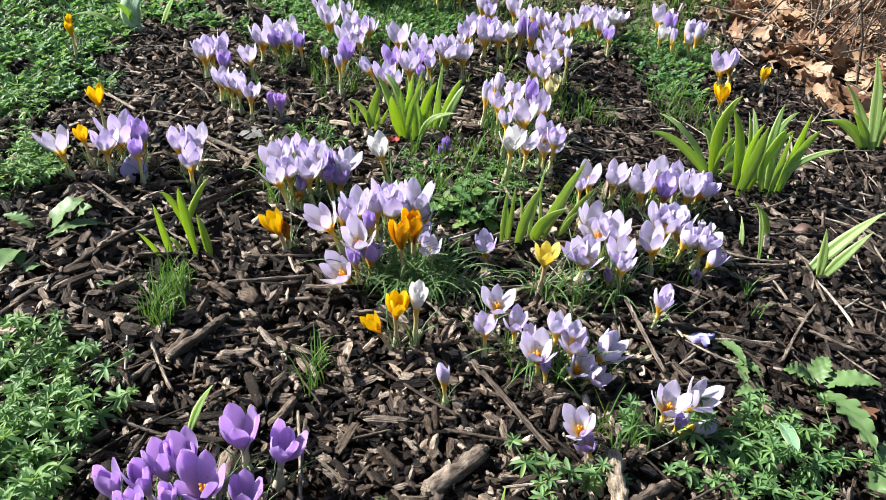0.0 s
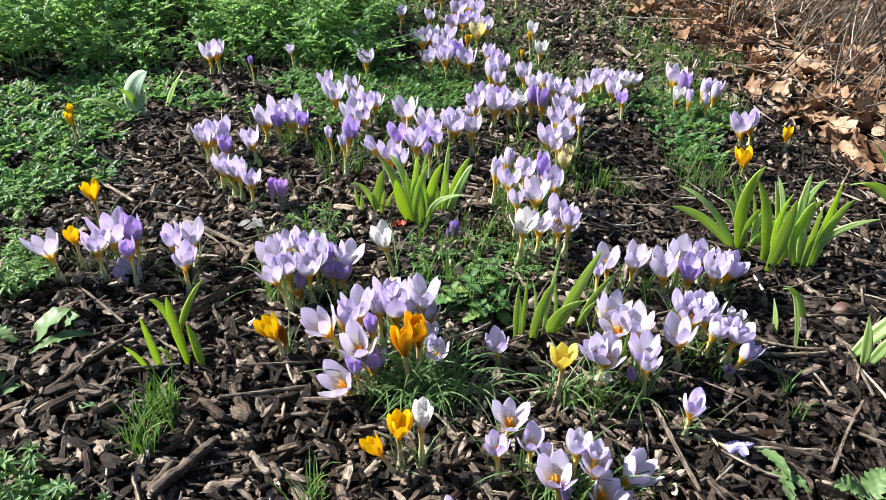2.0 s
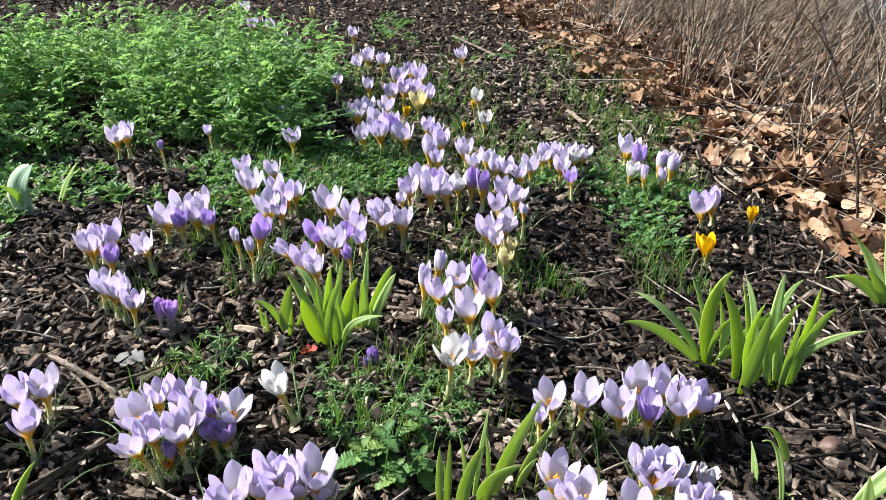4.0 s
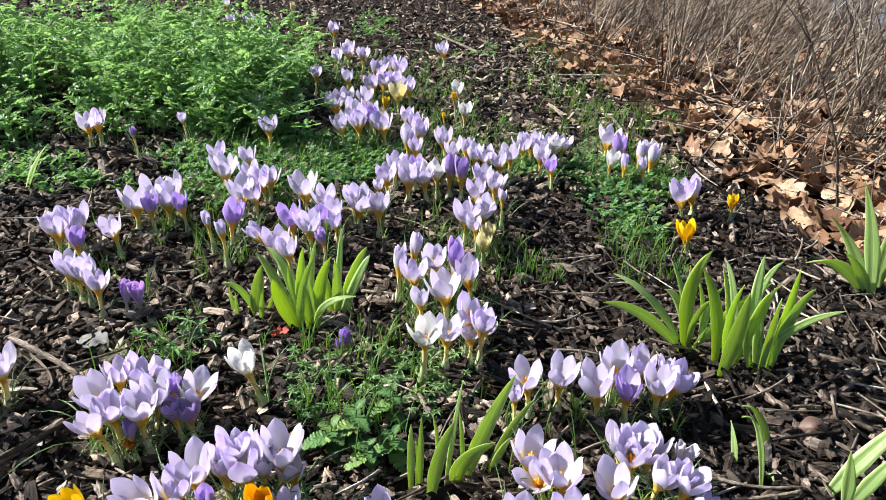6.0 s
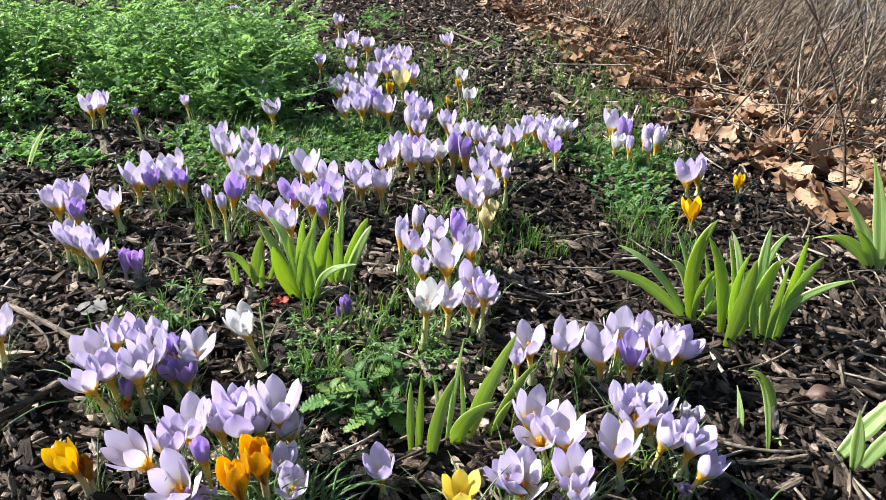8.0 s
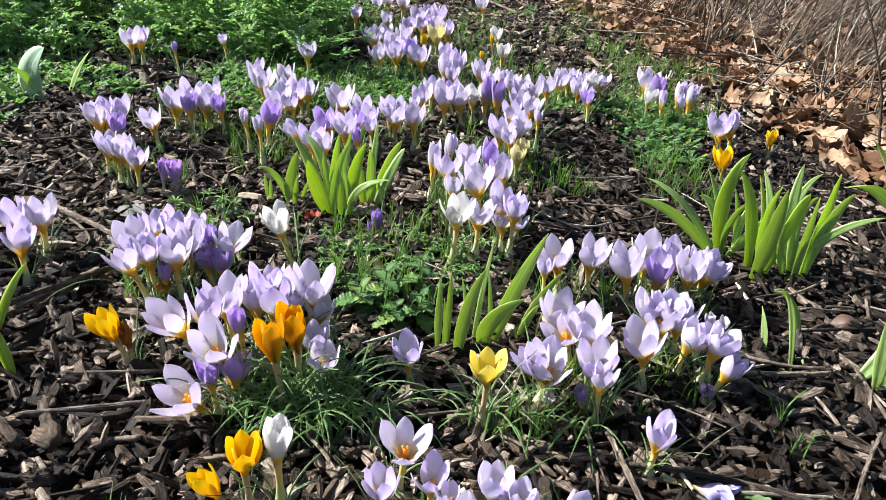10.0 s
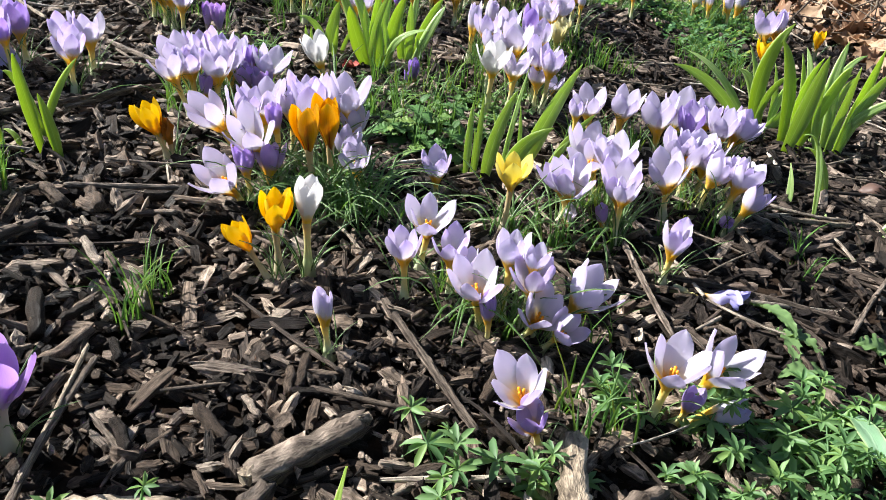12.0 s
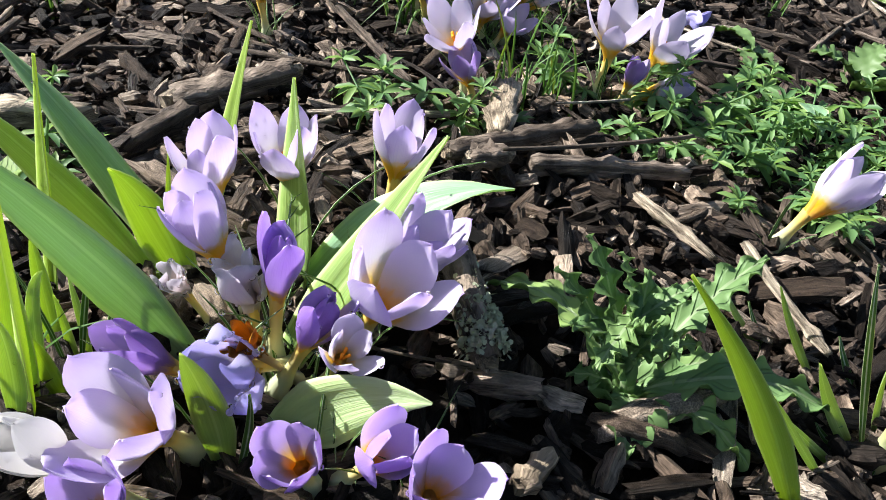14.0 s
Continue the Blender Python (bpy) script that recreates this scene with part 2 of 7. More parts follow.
def veined_material(name, low, high, young, ribs_per_leaf, rib, through_light):
    """Broad leaf with a pale midrib and sunken side veins; young leaves are yellower."""
    n = Nodes(name)
    u, v = split_uv(n)
    mid = n.math("ABSOLUTE", n.math("SUBTRACT", u, 0.5))
    ribs = n.math("SINE", n.math("MULTIPLY", n.math("SUBTRACT", v, n.math("MULTIPLY", mid, 0.55)), 6.28 * ribs_per_leaf))
    vein = n.ramp(ribs, [(0.55, (0, 0, 0)), (0.95, (1, 1, 1))])
    col = n.ramp(n.chance(), [(0.0, low), (0.7, high), (1.0, young)])
    col = n.mix(n.math("MULTIPLY", n.noise(4, 4, n.coords("UV")), 0.5), col, tuple(0.8 * c for c in low))
    col = n.mix(n.math("MULTIPLY", vein, 0.45), col, tuple(0.75 * c for c in low))
    col = n.mix(n.ramp(mid, [(0.02, (0.8, 0.8, 0.8)), (0.05, (0, 0, 0))]), col, rib)
    n.bump(n.math("SUBTRACT", 1.0, vein), 0.7, 0.0015)
    return n.leafy(col, n.mix(0.4, col, through_light), 0.36, 0.5, 0.3)


nettle_green = veined_material("nettle_leaf", (0.085, 0.20, 0.06), (0.15, 0.31, 0.09), (0.27, 0.40, 0.10), 8, (0.16, 0.30, 0.10), (0.30, 0.46, 0.10))
thistle_green = veined_material("sow_thistle_leaf", (0.14, 0.26, 0.10), (0.25, 0.40, 0.15), (0.33, 0.47, 0.15), 5, (0.36, 0.46, 0.26), (0.34, 0.50, 0.14))
broad_green = weed_material("broad_weed_leaf", (0.10, 0.20, 0.07), (0.20, 0.32, 0.12), 0.34, (0.30, 0.40, 0.16))
lawn_green = weed_material("low_grass", (0.050, 0.135, 0.026), (0.120, 0.255, 0.050), 0.32)


def bark_material(name, stops, by_island, glossy=0.55):
    """Bark and wood with the grain lengthways (u of the map)."""
    n = Nodes(name)
    r = n.island() if by_island else n.chance()
    base = n.ramp(r, stops, smooth=False)
    uv = n.coords("UV", (2.2, 16, 1))
    shift = n.add("VectorMath")
    n.put(shift.inputs[0], uv)
    n.put(shift.inputs[1], n.math("MULTIPLY", r, 57.0))
    grain = n.noise(1.0, 5, shift.outputs[0], 0.65)
    blot = n.noise(70, 4, n.coords("Object"))
    g = n.ramp(grain, [(0.32, (0.22, 0.20, 0.19)), (0.48, (0.85, 0.83, 0.80)), (0.68, (1.7, 1.65, 1.6))])
    col = n.mix(1.0, base, g, "MULTIPLY")
    d = n.ramp(blot, [(0.40, (0.35, 0.33, 0.32)), (0.62, (1, 1, 1))])
    col = n.mix(0.75, col, n.mix(1.0, col, d, "MULTIPLY"))
    n.bump(n.math("ADD", grain, n.math("MULTIPLY", blot, 0.6)), 1.0, 0.0035)
    ro = n.ramp(blot, [(0.35, (glossy - 0.18,) * 3), (0.6, (glossy + 0.25,) * 3)])
    return n.surface(col, ro, 0.18)


CHIP_STOPS = [(0.00, (0.013, 0.010, 0.008)), (0.33, (0.046, 0.035, 0.027)), (0.56, (0.155, 0.117, 0.089)), (0.77, (0.325, 0.258, 0.202)), (0.92, (0.52, 0.432, 0.35)), (1.00, (0.70, 0.61, 0.51))]
chip_bark = bark_material("bark_chips", CHIP_STOPS, True)
DARK_STOPS = [(0.0, (0.012, 0.0095, 0.008)), (0.36, (0.038, 0.030, 0.025)), (0.66, (0.096, 0.075, 0.061)), (0.89, (0.215, 0.171, 0.140)), (1.0, (0.42, 0.35, 0.29))]
chip_dark = bark_material("composted_bark", DARK_STOPS, True)
chip_single = bark_material("bark_chip_pieces", CHIP_STOPS, False)
stick_bark = bark_material("stick_bark", [(0.0, (0.10, 0.082, 0.068)), (0.5, (0.19, 0.155, 0.125)), (1.0, (0.32, 0.27, 0.225))], False, 0.6)
pale_wood = bark_material("split_pale_wood", [(0.0, (0.38, 0.31, 0.225)), (1.0, (0.54, 0.47, 0.37))], False, 0.65)
dry_stalk = bark_material("dry_stalk", [(0.0, (0.055, 0.042, 0.036)), (0.4, (0.12, 0.092, 0.075)), (0.75, (0.26, 0.21, 0.165)), (1.0, (0.50, 0.43, 0.34))], False, 0.6)
dry_stalk_stuff = bark_material("dry_stalks", [(0.0, (0.04, 0.032, 0.028)), (0.3, (0.17, 0.135, 0.11)), (0.55, (0.40, 0.34, 0.27)), (0.8, (0.60, 0.53, 0.44)), (1.0, (0.78, 0.73, 0.65))], True, 0.6)


def soil_material():
    n = Nodes("damp_soil")
    a = n.noise(9, 6, n.coords())
    b = n.noise(140, 6, n.coords(), 0.7)
    col = n.ramp(b, [(0.3, (0.012, 0.008, 0.006)), (0.55, (0.035, 0.023, 0.015)), (0.75, (0.085, 0.055, 0.035))])
    col = n.mix(n.math("MULTIPLY", a, 0.6), col, (0.022, 0.014, 0.010))
    n.bump(b, 1.0, 0.006)
    return n.surface(col, 0.9, 0.08)


soil = soil_material()


def litter_material(name, by_island):
    n = Nodes(name)
    r = n.island() if by_island else n.chance()
    base = n.ramp(r, [(0.0, (0.11, 0.050, 0.026)), (0.3, (0.25, 0.135, 0.073)), (0.6, (0.37, 0.225, 0.130)), (0.88, (0.47, 0.32, 0.20)), (1.0, (0.56, 0.43, 0.31))], smooth=False)
    u, v = split_uv(n)
    vein = n.ramp(n.math("ABSOLUTE", n.math("SUBTRACT", u, 0.5)), [(0.015, (1, 1, 1)), (0.05, (0, 0, 0))])
    blot = n.noise(3.5, 5, n.coords("UV"), 0.65)
    col = n.mix(n.ramp(blot, [(0.4, (0, 0, 0)), (0.7, (0.8, 0.8, 0.8))]), base, (0.17, 0.095, 0.058))
    col = n.mix(n.math("MULTIPLY", vein, 0.4), col, (0.5, 0.38, 0.24))
    n.bump(blot, 0.5, 0.003)
    return n.leafy(col, col, 0.22, 0.6, 0.3)


dry_leaf_mat = litter_material("dry_leaf_brown", False)
dry_leaf_stuff = litter_material("dry_leaf_litter_brown", True)


def plain(name, a, b, scale, rough, bump=0.4, distance=0.002):
    n = Nodes(name)
    f = n.noise(scale, 5, n.coords())
    n.bump(f, bump, distance)
    return n.surface(n.mix(f, a, b), rough)




def water_material():
    n = Nodes("clear_water")
    n.surface((1.0, 1.0, 1.0), 0.02, 0.5)
    n.bsdf.inputs["Transmission Weight"].default_value = 1.0
    n.bsdf.inputs["IOR"].default_value = 1.33
    return n.mat


water = water_material()
lichen_mat = plain("lichen_crust", (0.30, 0.34, 0.22), (0.52, 0.54, 0.38), 160, 0.8, 1.0)
stone_mat = plain("pebble_brown", (0.07, 0.040, 0.032), (0.13, 0.078, 0.06), 60, 0.55)
path_mat = plain("grey_path", (0.075, 0.085, 0.105), (0.13, 0.145, 0.175), 14, 0.7)


# ---- mesh helpers ----
def ground_z(x, y):
    """Height of the bed: soft unevenness and a low rise towards the front."""
    rise = np.clip((x + 0.02) / 0.2, 0, 1) * np.clip((0.62 - y) / 0.2, 0, 1)
    return 0.006 * np.sin(7 * x + 1.3) * np.sin(6 * y) + 0.004 * np.sin(15 * x + 9 * y) + 0.016 * rise


def mesh_of(name, verts, faces, material, uvs=None, smooth=True):
    me = bpy.data.meshes.new(name)
    me.from_pydata([tuple(v) for v in np.asarray(verts).tolist()], [], faces)
    for m in material if isinstance(material, (list, tuple)) else (material,):
        me.materials.append(m)
    if uvs is not None:
        layer = me.uv_layers.new(name="map")
        idx = np.empty(len(me.loops), dtype=np.int32)
        me.loops.foreach_get("vertex_index", idx)
        layer.data.foreach_set("uv", np.asarray(uvs, dtype=np.float32)[idx].ravel())
    me.polygons.foreach_set("use_smooth", np.full(len(me.polygons), smooth))
    me.update()
    return me


def thing(name, xy, label, category, group="", kind="", z=None):
    """An Empty at the base of a thing."""
    ob = new(name)
    ob.empty_display_size = 0.02
    ob.location = (xy[0], xy[1], float(ground_z(xy[0], xy[1])) if z is None else z)
    return tagged(ob, label, category, group, kind)


def child(name, me, parent, m=None, label=""):
    ob = new(name, me)
    ob.parent = parent
    if m is not None:
        ob.matrix_basis = m
    return tagged(ob, label)


class Batch:
    """Many small pieces joined into one mesh."""

    def __init__(self):
        self.v, self.f, self.uv, self.count = [], [], [], 0

    def put(self, verts, faces, uvs):
        self.v.append(verts)
        self.uv.append(uvs)
        c = self.count
        self.f.extend([tuple(i + c for i in f) for f in faces])
        self.count += len(verts)

    def mesh(self, name, material, smooth=True):
        return mesh_of(name, np.concatenate(self.v), self.f, material, np.concatenate(self.uv), smooth)


def rot(rx, ry, rz):
    return np.array(Euler((rx, ry, rz)).to_matrix())


def strip(points, widths, sides, fold=0.12, thick=0.0):
    """A blade along points; sides are the directions across it. With thick it is a closed shell."""
    v, uv, f = [], [], []
    n = len(points)
    for i, (p, w, s) in enumerate(zip(points, widths, sides)):
        tang = points[min(i + 1, n - 1)] - points[max(i - 1, 0)]
        nor = np.cross(s, tang)
        nor = nor / (np.linalg.norm(nor) + 1e-9)
        for j, (a, lift) in enumerate(((-0.5, 0.0), (-0.22, -0.7), (0.0, -1.0), (0.22, -0.7), (0.5, 0.0))):
            v.append(p + s * (a * w) + nor * (lift * fold * w))
            uv.append((a + 0.5, i / (n - 1)))
    m = len(v)
    for i in range(n - 1):
        for j in range(4):
            a = i * 5 + j
            f.append((a, a + 1, a + 6, a + 5))
    if thick:
        for i, (p, w, s) in enumerate(zip(points, widths, sides)):
            tang = points[min(i + 1, n - 1)] - points[max(i - 1, 0)]
            nor = np.cross(s, tang)
            nor = nor / (np.linalg.norm(nor) + 1e-9)
            for j in range(5):
                q = 1.0 if j in (1, 2, 3) else 0.25
                v.append(v[i * 5 + j] - nor * thick * q)
                uv.append(uv[i * 5 + j])
        for i in range(n - 1):
            for j in range(4):
                a = m + i * 5 + j
                f.append((a + 5, a + 6, a + 1, a))
            for j in (0, 4):
                a = i * 5 + j
                q = (a, a + 5, m + a + 5, m + a)
                f.append(q if j == 0 else q[::-1])
    return np.array(v), f, np.array(uv)


def bezier(a, b, c, n):
    t = np.linspace(0, 1, n)[:, None]
    return a * (1 - t) ** 2 + 2 * b * t * (1 - t) + c * t ** 2


def tube(points, radii, sides=7, cap=True):
    """A closed tube along points; u of the map runs along it."""
    v, uv, f = [], [], []
    n = len(points)
    ref = np.array((0.31, 0.17, 0.93))
    for i, (p, r) in enumerate(zip(points, radii)):
        t = points[min(i + 1, n - 1)] - points[max(i - 1, 0)]
        t = t / (np.linalg.norm(t) + 1e-9)
        a = np.cross(t, ref)
        a = a / (np.linalg.norm(a) + 1e-9)
        b = np.cross(t, a)
        for k in range(sides):
            ang = 2 * math.pi * k / sides
            v.append(p + (a * math.cos(ang) + b * math.sin(ang)) * r)
            uv.append((i / (n - 1) * 2.0, 0.2 + 0.6 * k / sides))
    for i in range(n - 1):
        for k in range(sides):
            k2 = (k + 1) % sides
            f.append((i * sides + k, i * sides + k2, (i + 1) * sides + k2, (i + 1) * sides + k))
    if cap:
        f.append(tuple(range(sides))[::-1])
        f.append(tuple((n - 1) * sides + k for k in range(sides)))
    return np.array(v), f, np.array(uv)


# ---- ground ----
def spread(lo, hi, step, far, n):
    """Even steps from lo to hi, growing to far on both sides."""
    grow = (np.linspace(0, 1, n + 1)[1:] ** 3) * (far - 3)
    return np.concatenate((lo - grow[::-1] - np.linspace(step, 3 * step, n)[::-1], np.arange(lo, hi, step), hi + grow + np.linspace(step, 3 * step, n)))


def build_ground():
    xs, ys = spread(-1.6, 2.4, 0.016, 80, 16), spread(0.0, 4.0, 0.016, 80, 16)
    gx, gy = np.meshgrid(xs, ys)
    gz = ground_z(gx, gy)
    rng = np.random.default_rng(4)
    gz = gz + rng.normal(0, 0.0022, gz.shape) - 0.004
    v = np.stack((gx, gy, gz), -1).reshape(-1, 3)
    nx, ny = len(xs), len(ys)
    i = (np.arange(ny - 1)[:, None] * nx + np.arange(nx - 1)[None, :]).ravel()
    f = np.stack((i, i + 1, i + nx + 1, i + nx), -1).tolist()
    return tagged(new("ground", mesh_of("ground", v, f, soil)), "dark damp soil of a flower bed under bark mulch", "soil", kind="structure")


ground = build_ground()


def build_path():
    xs, ys = np.linspace(0, 6, 25), np.linspace(0, 30, 60)
    gx, gy = np.meshgrid(xs, ys)
    v = np.stack((gx, gy, 0 * gx), -1).reshape(-1, 3)
    nx, ny = len(xs), len(ys)
    f = [(j * nx + i, j * nx + i + 1, (j + 1) * nx + i + 1, (j + 1) * nx + i) for j in range(ny - 1) for i in range(nx - 1)]
    ob = new("path", mesh_of("path", v, f, path_mat))
    ob.matrix_basis = pose(2.45, 3.4, 0.022, 0, 0, -15)
    return tagged(ob, "grey path beyond the dry stalks", "path", kind="structure")


build_path()


# ---- bark mulch ----
def chip_shape(rng, sides):
    """A splinter of bark: a split, ridged and torn prism one unit long, lying along x."""
    rings = []
    ang = rng.uniform(-0.3, 0.3, sides) + np.linspace(0, 2 * math.pi, sides, endpoint=False)
    rad = rng.uniform(0.55, 1.15, sides)
    flat = rng.uniform(0.55, 1.0)
    bend = rng.uniform(-0.10, 0.10)
    for k, (x, s) in enumerate(((-0.5, rng.uniform(0.25, 0.95)), (-0.24, rng.uniform(0.8, 1.1)), (0.03, 1.0), (0.27, rng.uniform(0.8, 1.1)), (0.5, rng.uniform(0.2, 0.95)))):
        j = rng.uniform(0.82, 1.18, sides)
        ends = rng.uniform(-0.14, 0.14, sides) if k in (0, 4) else rng.uniform(-0.04, 0.04, sides)
        y = np.cos(ang) * rad * j * s * 0.5
        z = np.sin(ang) * rad * j * s * 0.5 * flat
        rings.append(np.stack((x + ends, y + bend * (x * x * 4), z), -1))
    v = np.concatenate(rings)
    f = []
    for i in range(4):
        for k in range(sides):
            k2 = (k + 1) % sides
            f.append((i * sides + k, i * sides + k2, (i + 1) * sides + k2, (i + 1) * sides + k))
    f.append(tuple(range(sides))[::-1])
    f.append(tuple(4 * sides + k for k in range(sides)))
    uv = np.stack((v[:, 0] + 0.5, np.tile(np.linspace(0, 0.8, sides), 5)), -1)
    return v, f, uv


rng = np.random.default_rng(11)
SHAPES = [chip_shape(rng, s) for s in (5, 6, 5, 6, 5, 6, 5, 6)]


def rough_chip(rng, sides=8):
    """A chunk of bark with fibrous ridges and splintered ends."""
    ang = np.linspace(0, 2 * math.pi, sides, endpoint=False) + rng.uniform(-0.2, 0.2, sides)
    rad = rng.uniform(0.72, 1.1, sides) * np.where(np.arange(sides) % 2, 1.0, rng.uniform(0.72, 1.0, sides))
    torn = (rng.uniform(-0.20, 0.16, sides), rng.uniform(-0.16, 0.20, sides))
    bend, flat = rng.uniform(-0.12, 0.12), rng.uniform(0.7, 1.05)
    xs = (-0.42, -0.26, -0.06, 0.14, 0.30, 0.42)
    rings = []
    for k, x in enumerate(xs):
        s = (0.80, 0.98, 1.0, 1.0, 0.97, 0.78)[k] * rng.uniform(0.9, 1.08)
        off = torn[0] if k == 0 else torn[1] if k == 5 else rng.uniform(-0.03, 0.03, sides)
        j = rng.uniform(0.88, 1.12, sides)
        rings.append(np.stack((x + off, np.cos(ang) * rad * j * s * 0.5 + bend * x * x * 4, np.sin(ang) * rad * j * s * 0.5 * flat), -1))
    v = np.concatenate(rings)
    f = [(i * sides + k, i * sides + (k + 1) % sides, (i + 1) * sides + (k + 1) % sides, (i + 1) * sides + k) for i in range(5) for k in range(sides)]
    f += [tuple(range(sides))[::-1], tuple(5 * sides + k for k in range(sides))]
    uv = np.stack((v[:, 0] + 0.5, np.tile(np.linspace(0, 0.8, sides), 6)), -1)
    return v, f, uv


def far_chip(rng):
    """A plain four-sided splinter for the distance."""
    v = np.array([(x * 0.5, y * 0.5 * rng.uniform(0.6, 1.1), z * 0.5 * rng.uniform(0.6, 1.0)) for x in (-1, 1) for y, z in ((-1, -0.6), (1, -0.8), (0.8, 0.9), (-0.7, 0.7))])
    f = [(0, 1, 5, 4), (1, 2, 6, 5), (2, 3, 7, 6), (3, 0, 4, 7), (3, 2, 1, 0), (4, 5, 6, 7)]
    return v, f, np.stack((v[:, 0] + 0.5, np.tile(np.linspace(0, 0.8, 4), 2)), -1)


ROUGH = [rough_chip(rng) for _ in range(12)]
FAR = [far_chip(rng) for _ in range(8)]


def chip_size(rng, near):
    """Long splinters, blocky pieces and crumbs."""
    kind = rng.uniform()
    if kind < 0.27:
        length = float(np.clip(rng.lognormal(math.log(0.022), 0.38), 0.010, 0.055))
        width = length * rng.uniform(0.16, 0.38)
    elif kind < 0.64:
        length = float(np.clip(rng.lognormal(math.log(0.0155), 0.35), 0.007, 0.032))
        width = length * rng.uniform(0.38, 0.85)
    else:
        length = rng.uniform(0.0045, 0.010)
        width = length * rng.uniform(0.4, 0.9)
    if not near:
        length, width = length * 1.35, width * 1.35
    return length, min(width, 0.014), min(width, 0.012) * rng.uniform(0.6, 1.0)


def litter_side(x, y):
    """How far a place lies on the side of the dry leaves."""
    return x - 0.90 + 0.025 * (y - 1.2) ** 2 - 0.6 * max(0.0, 1.45 - y)


def mulch(rng, x0, x1, y0, y1, density, near, shapes):
    n = int((x1 - x0) * (y1 - y0) * density)
    batch = Batch()
    for _ in range(n):
        x, y = rng.uniform(x0, x1) + rng.normal(0, 0.03), rng.uniform(y0, y1) + rng.normal(0, 0.03)
        if litter_side(x, y) > rng.uniform(-0.05, 0.3):
            continue
        shape = shapes[rng.integers(len(shapes))]
        length, width, height = chip_size(rng, near)
        if y < 0.6:
            length, width, height = length * 0.80, width * 0.84, height * 0.9
        elif near and y < 1.3:
            length, width, height = length * 1.12, width * 1.12, height * 1.1
        m = rot(rng.normal(0, 0.8), rng.normal(0, 0.34), rng.uniform(0, 2 * math.pi))
        lift = float(ground_z(x, y)) + rng.uniform(-0.002, 0.011)
        batch.put((shape[0] * (length, width, height)) @ m.T + (x, y, lift), shape[1], shape[2])
    return batch


def build_mulch():
    rng = np.random.default_rng(21)
    plots = (
        (-0.55, 0.36, 0.16, 0.60, 21000, True, chip_bark), (-0.55, 0.36, 0.60, 0.95, 15000, True, chip_bark), (0.05, 0.23, 0.50, 0.68, 11000, True, chip_dark), (0.26, 0.46, 0.20, 0.44, 9000, True, chip_bark), (0.36, 0.95, 0.16, 1.10, 16000, True, chip_dark), (-0.95, 0.36, 0.95, 1.75, 11000, True, chip_bark),
        (0.36, 1.15, 1.10, 1.75, 11000, True, chip_dark), (-1.5, 1.3, 1.75, 3.2, 5200, False, chip_bark), (-2.4, 1.2, 3.2, 6.5, 1500, False, chip_bark),
        (-2.2, -0.95, 0.0, 3.2, 900, False, chip_bark), (-0.95, 1.6, -0.5, 0.16, 900, False, chip_bark), (0.95, 1.7, 0.16, 1.10, 2500, False, chip_dark),
    )
    for x0, x1, y0, y1, density, near, material in plots:
        ob = new("bark_mulch", mulch(rng, x0, x1, y0, y1, density, near, ROUGH if near and y0 < 0.65 else SHAPES if near else FAR).mesh("bark_mulch", material, False))
        label = "dark composted bark and crumbs covering the soil" if material is chip_dark else "loose brown and black bark chips covering the bed"
        tagged(ob, label, "bark mulch", kind="stuff")


build_mulch()


# ---- crocuses ----
def petal_mesh(name, kind, opening, inner):
    """One tepal of unit length: cupped, pointed, with an outer and an inner skin."""
    nv, nu = 14, 7
    knots = (0.0, 0.22, 0.40, 0.60, 0.84, 1.0)
    bends = (9, min(12 + 40 * opening, 22 + 10 * opening), min(14 + 52 * opening, 25 + 20 * opening), min(4 + 42 * opening, 9 + 22 * opening), -9 + 28 * opening, -22 + 42 * opening)
    wide = ((0.0, 0.24), (0.15, 0.38), (0.30, 0.60), (0.48, 0.88), (0.60, 1.0), (0.73, 0.94), (0.84, 0.74), (0.92, 0.46), (0.97, 0.23), (1.0, 0.02))
    half = (0.202 if inner else 0.222) * (1.0 - 0.08 * (opening < 0.12))
    rows = [1.0 - (1.0 - i / (nv - 1)) ** 1.25 for i in range(nv)]
    r, z, prof = 0.052, 0.0, []
    for i in range(nv):
        v = rows[i]
        prof.append((v, r, z))
        step = rows[min(i + 1, nv - 1)] - v
        a = radians(float(np.interp(v + 0.5 * step, knots, bends)) - (4 if inner else 0))
        r, z = max(r + math.sin(a) * step, 0.02), z + math.cos(a) * step
    outer, inside, uv = [], [], []
    for v, r, z in prof:
        w = half * float(np.interp(v, [k[0] for k in wide], [k[1] for k in wide]))
        rho = max(r * 1.02, w * 0.85)
        for j in range(nu):
            s = -1 + 2 * j / (nu - 1)
            ang = s * w / rho
            x, y = r - rho * (1 - math.cos(ang)), rho * math.sin(ang)
            ripple = 0.012 * math.sin(7 * v + 3 * s)
            outer.append((x + ripple, y, z))
            edge = j in (0, nu - 1) or v in (0.0, 1.0)
            inside.append((x + ripple - (0 if edge else 0.018), y, z + (0 if edge else 0.006)))
            uv.append((0.5 + s * 0.5, v))
    f, mats = [], []
    k = nv * nu
    for i in range(nv - 1):
        for j in range(nu - 1):
            a = i * nu + j
            f.append((a, a + 1, a + nu + 1, a + nu))
            mats.append(0)
            f.append((k + a + nu, k + a + nu + 1, k + a + 1, k + a))
            mats.append(1)
    me = mesh_of(name, np.array(outer + inside), f, PETALS[kind], np.array(uv + uv))
    me.polygons.foreach_set("material_index", mats)
    return me


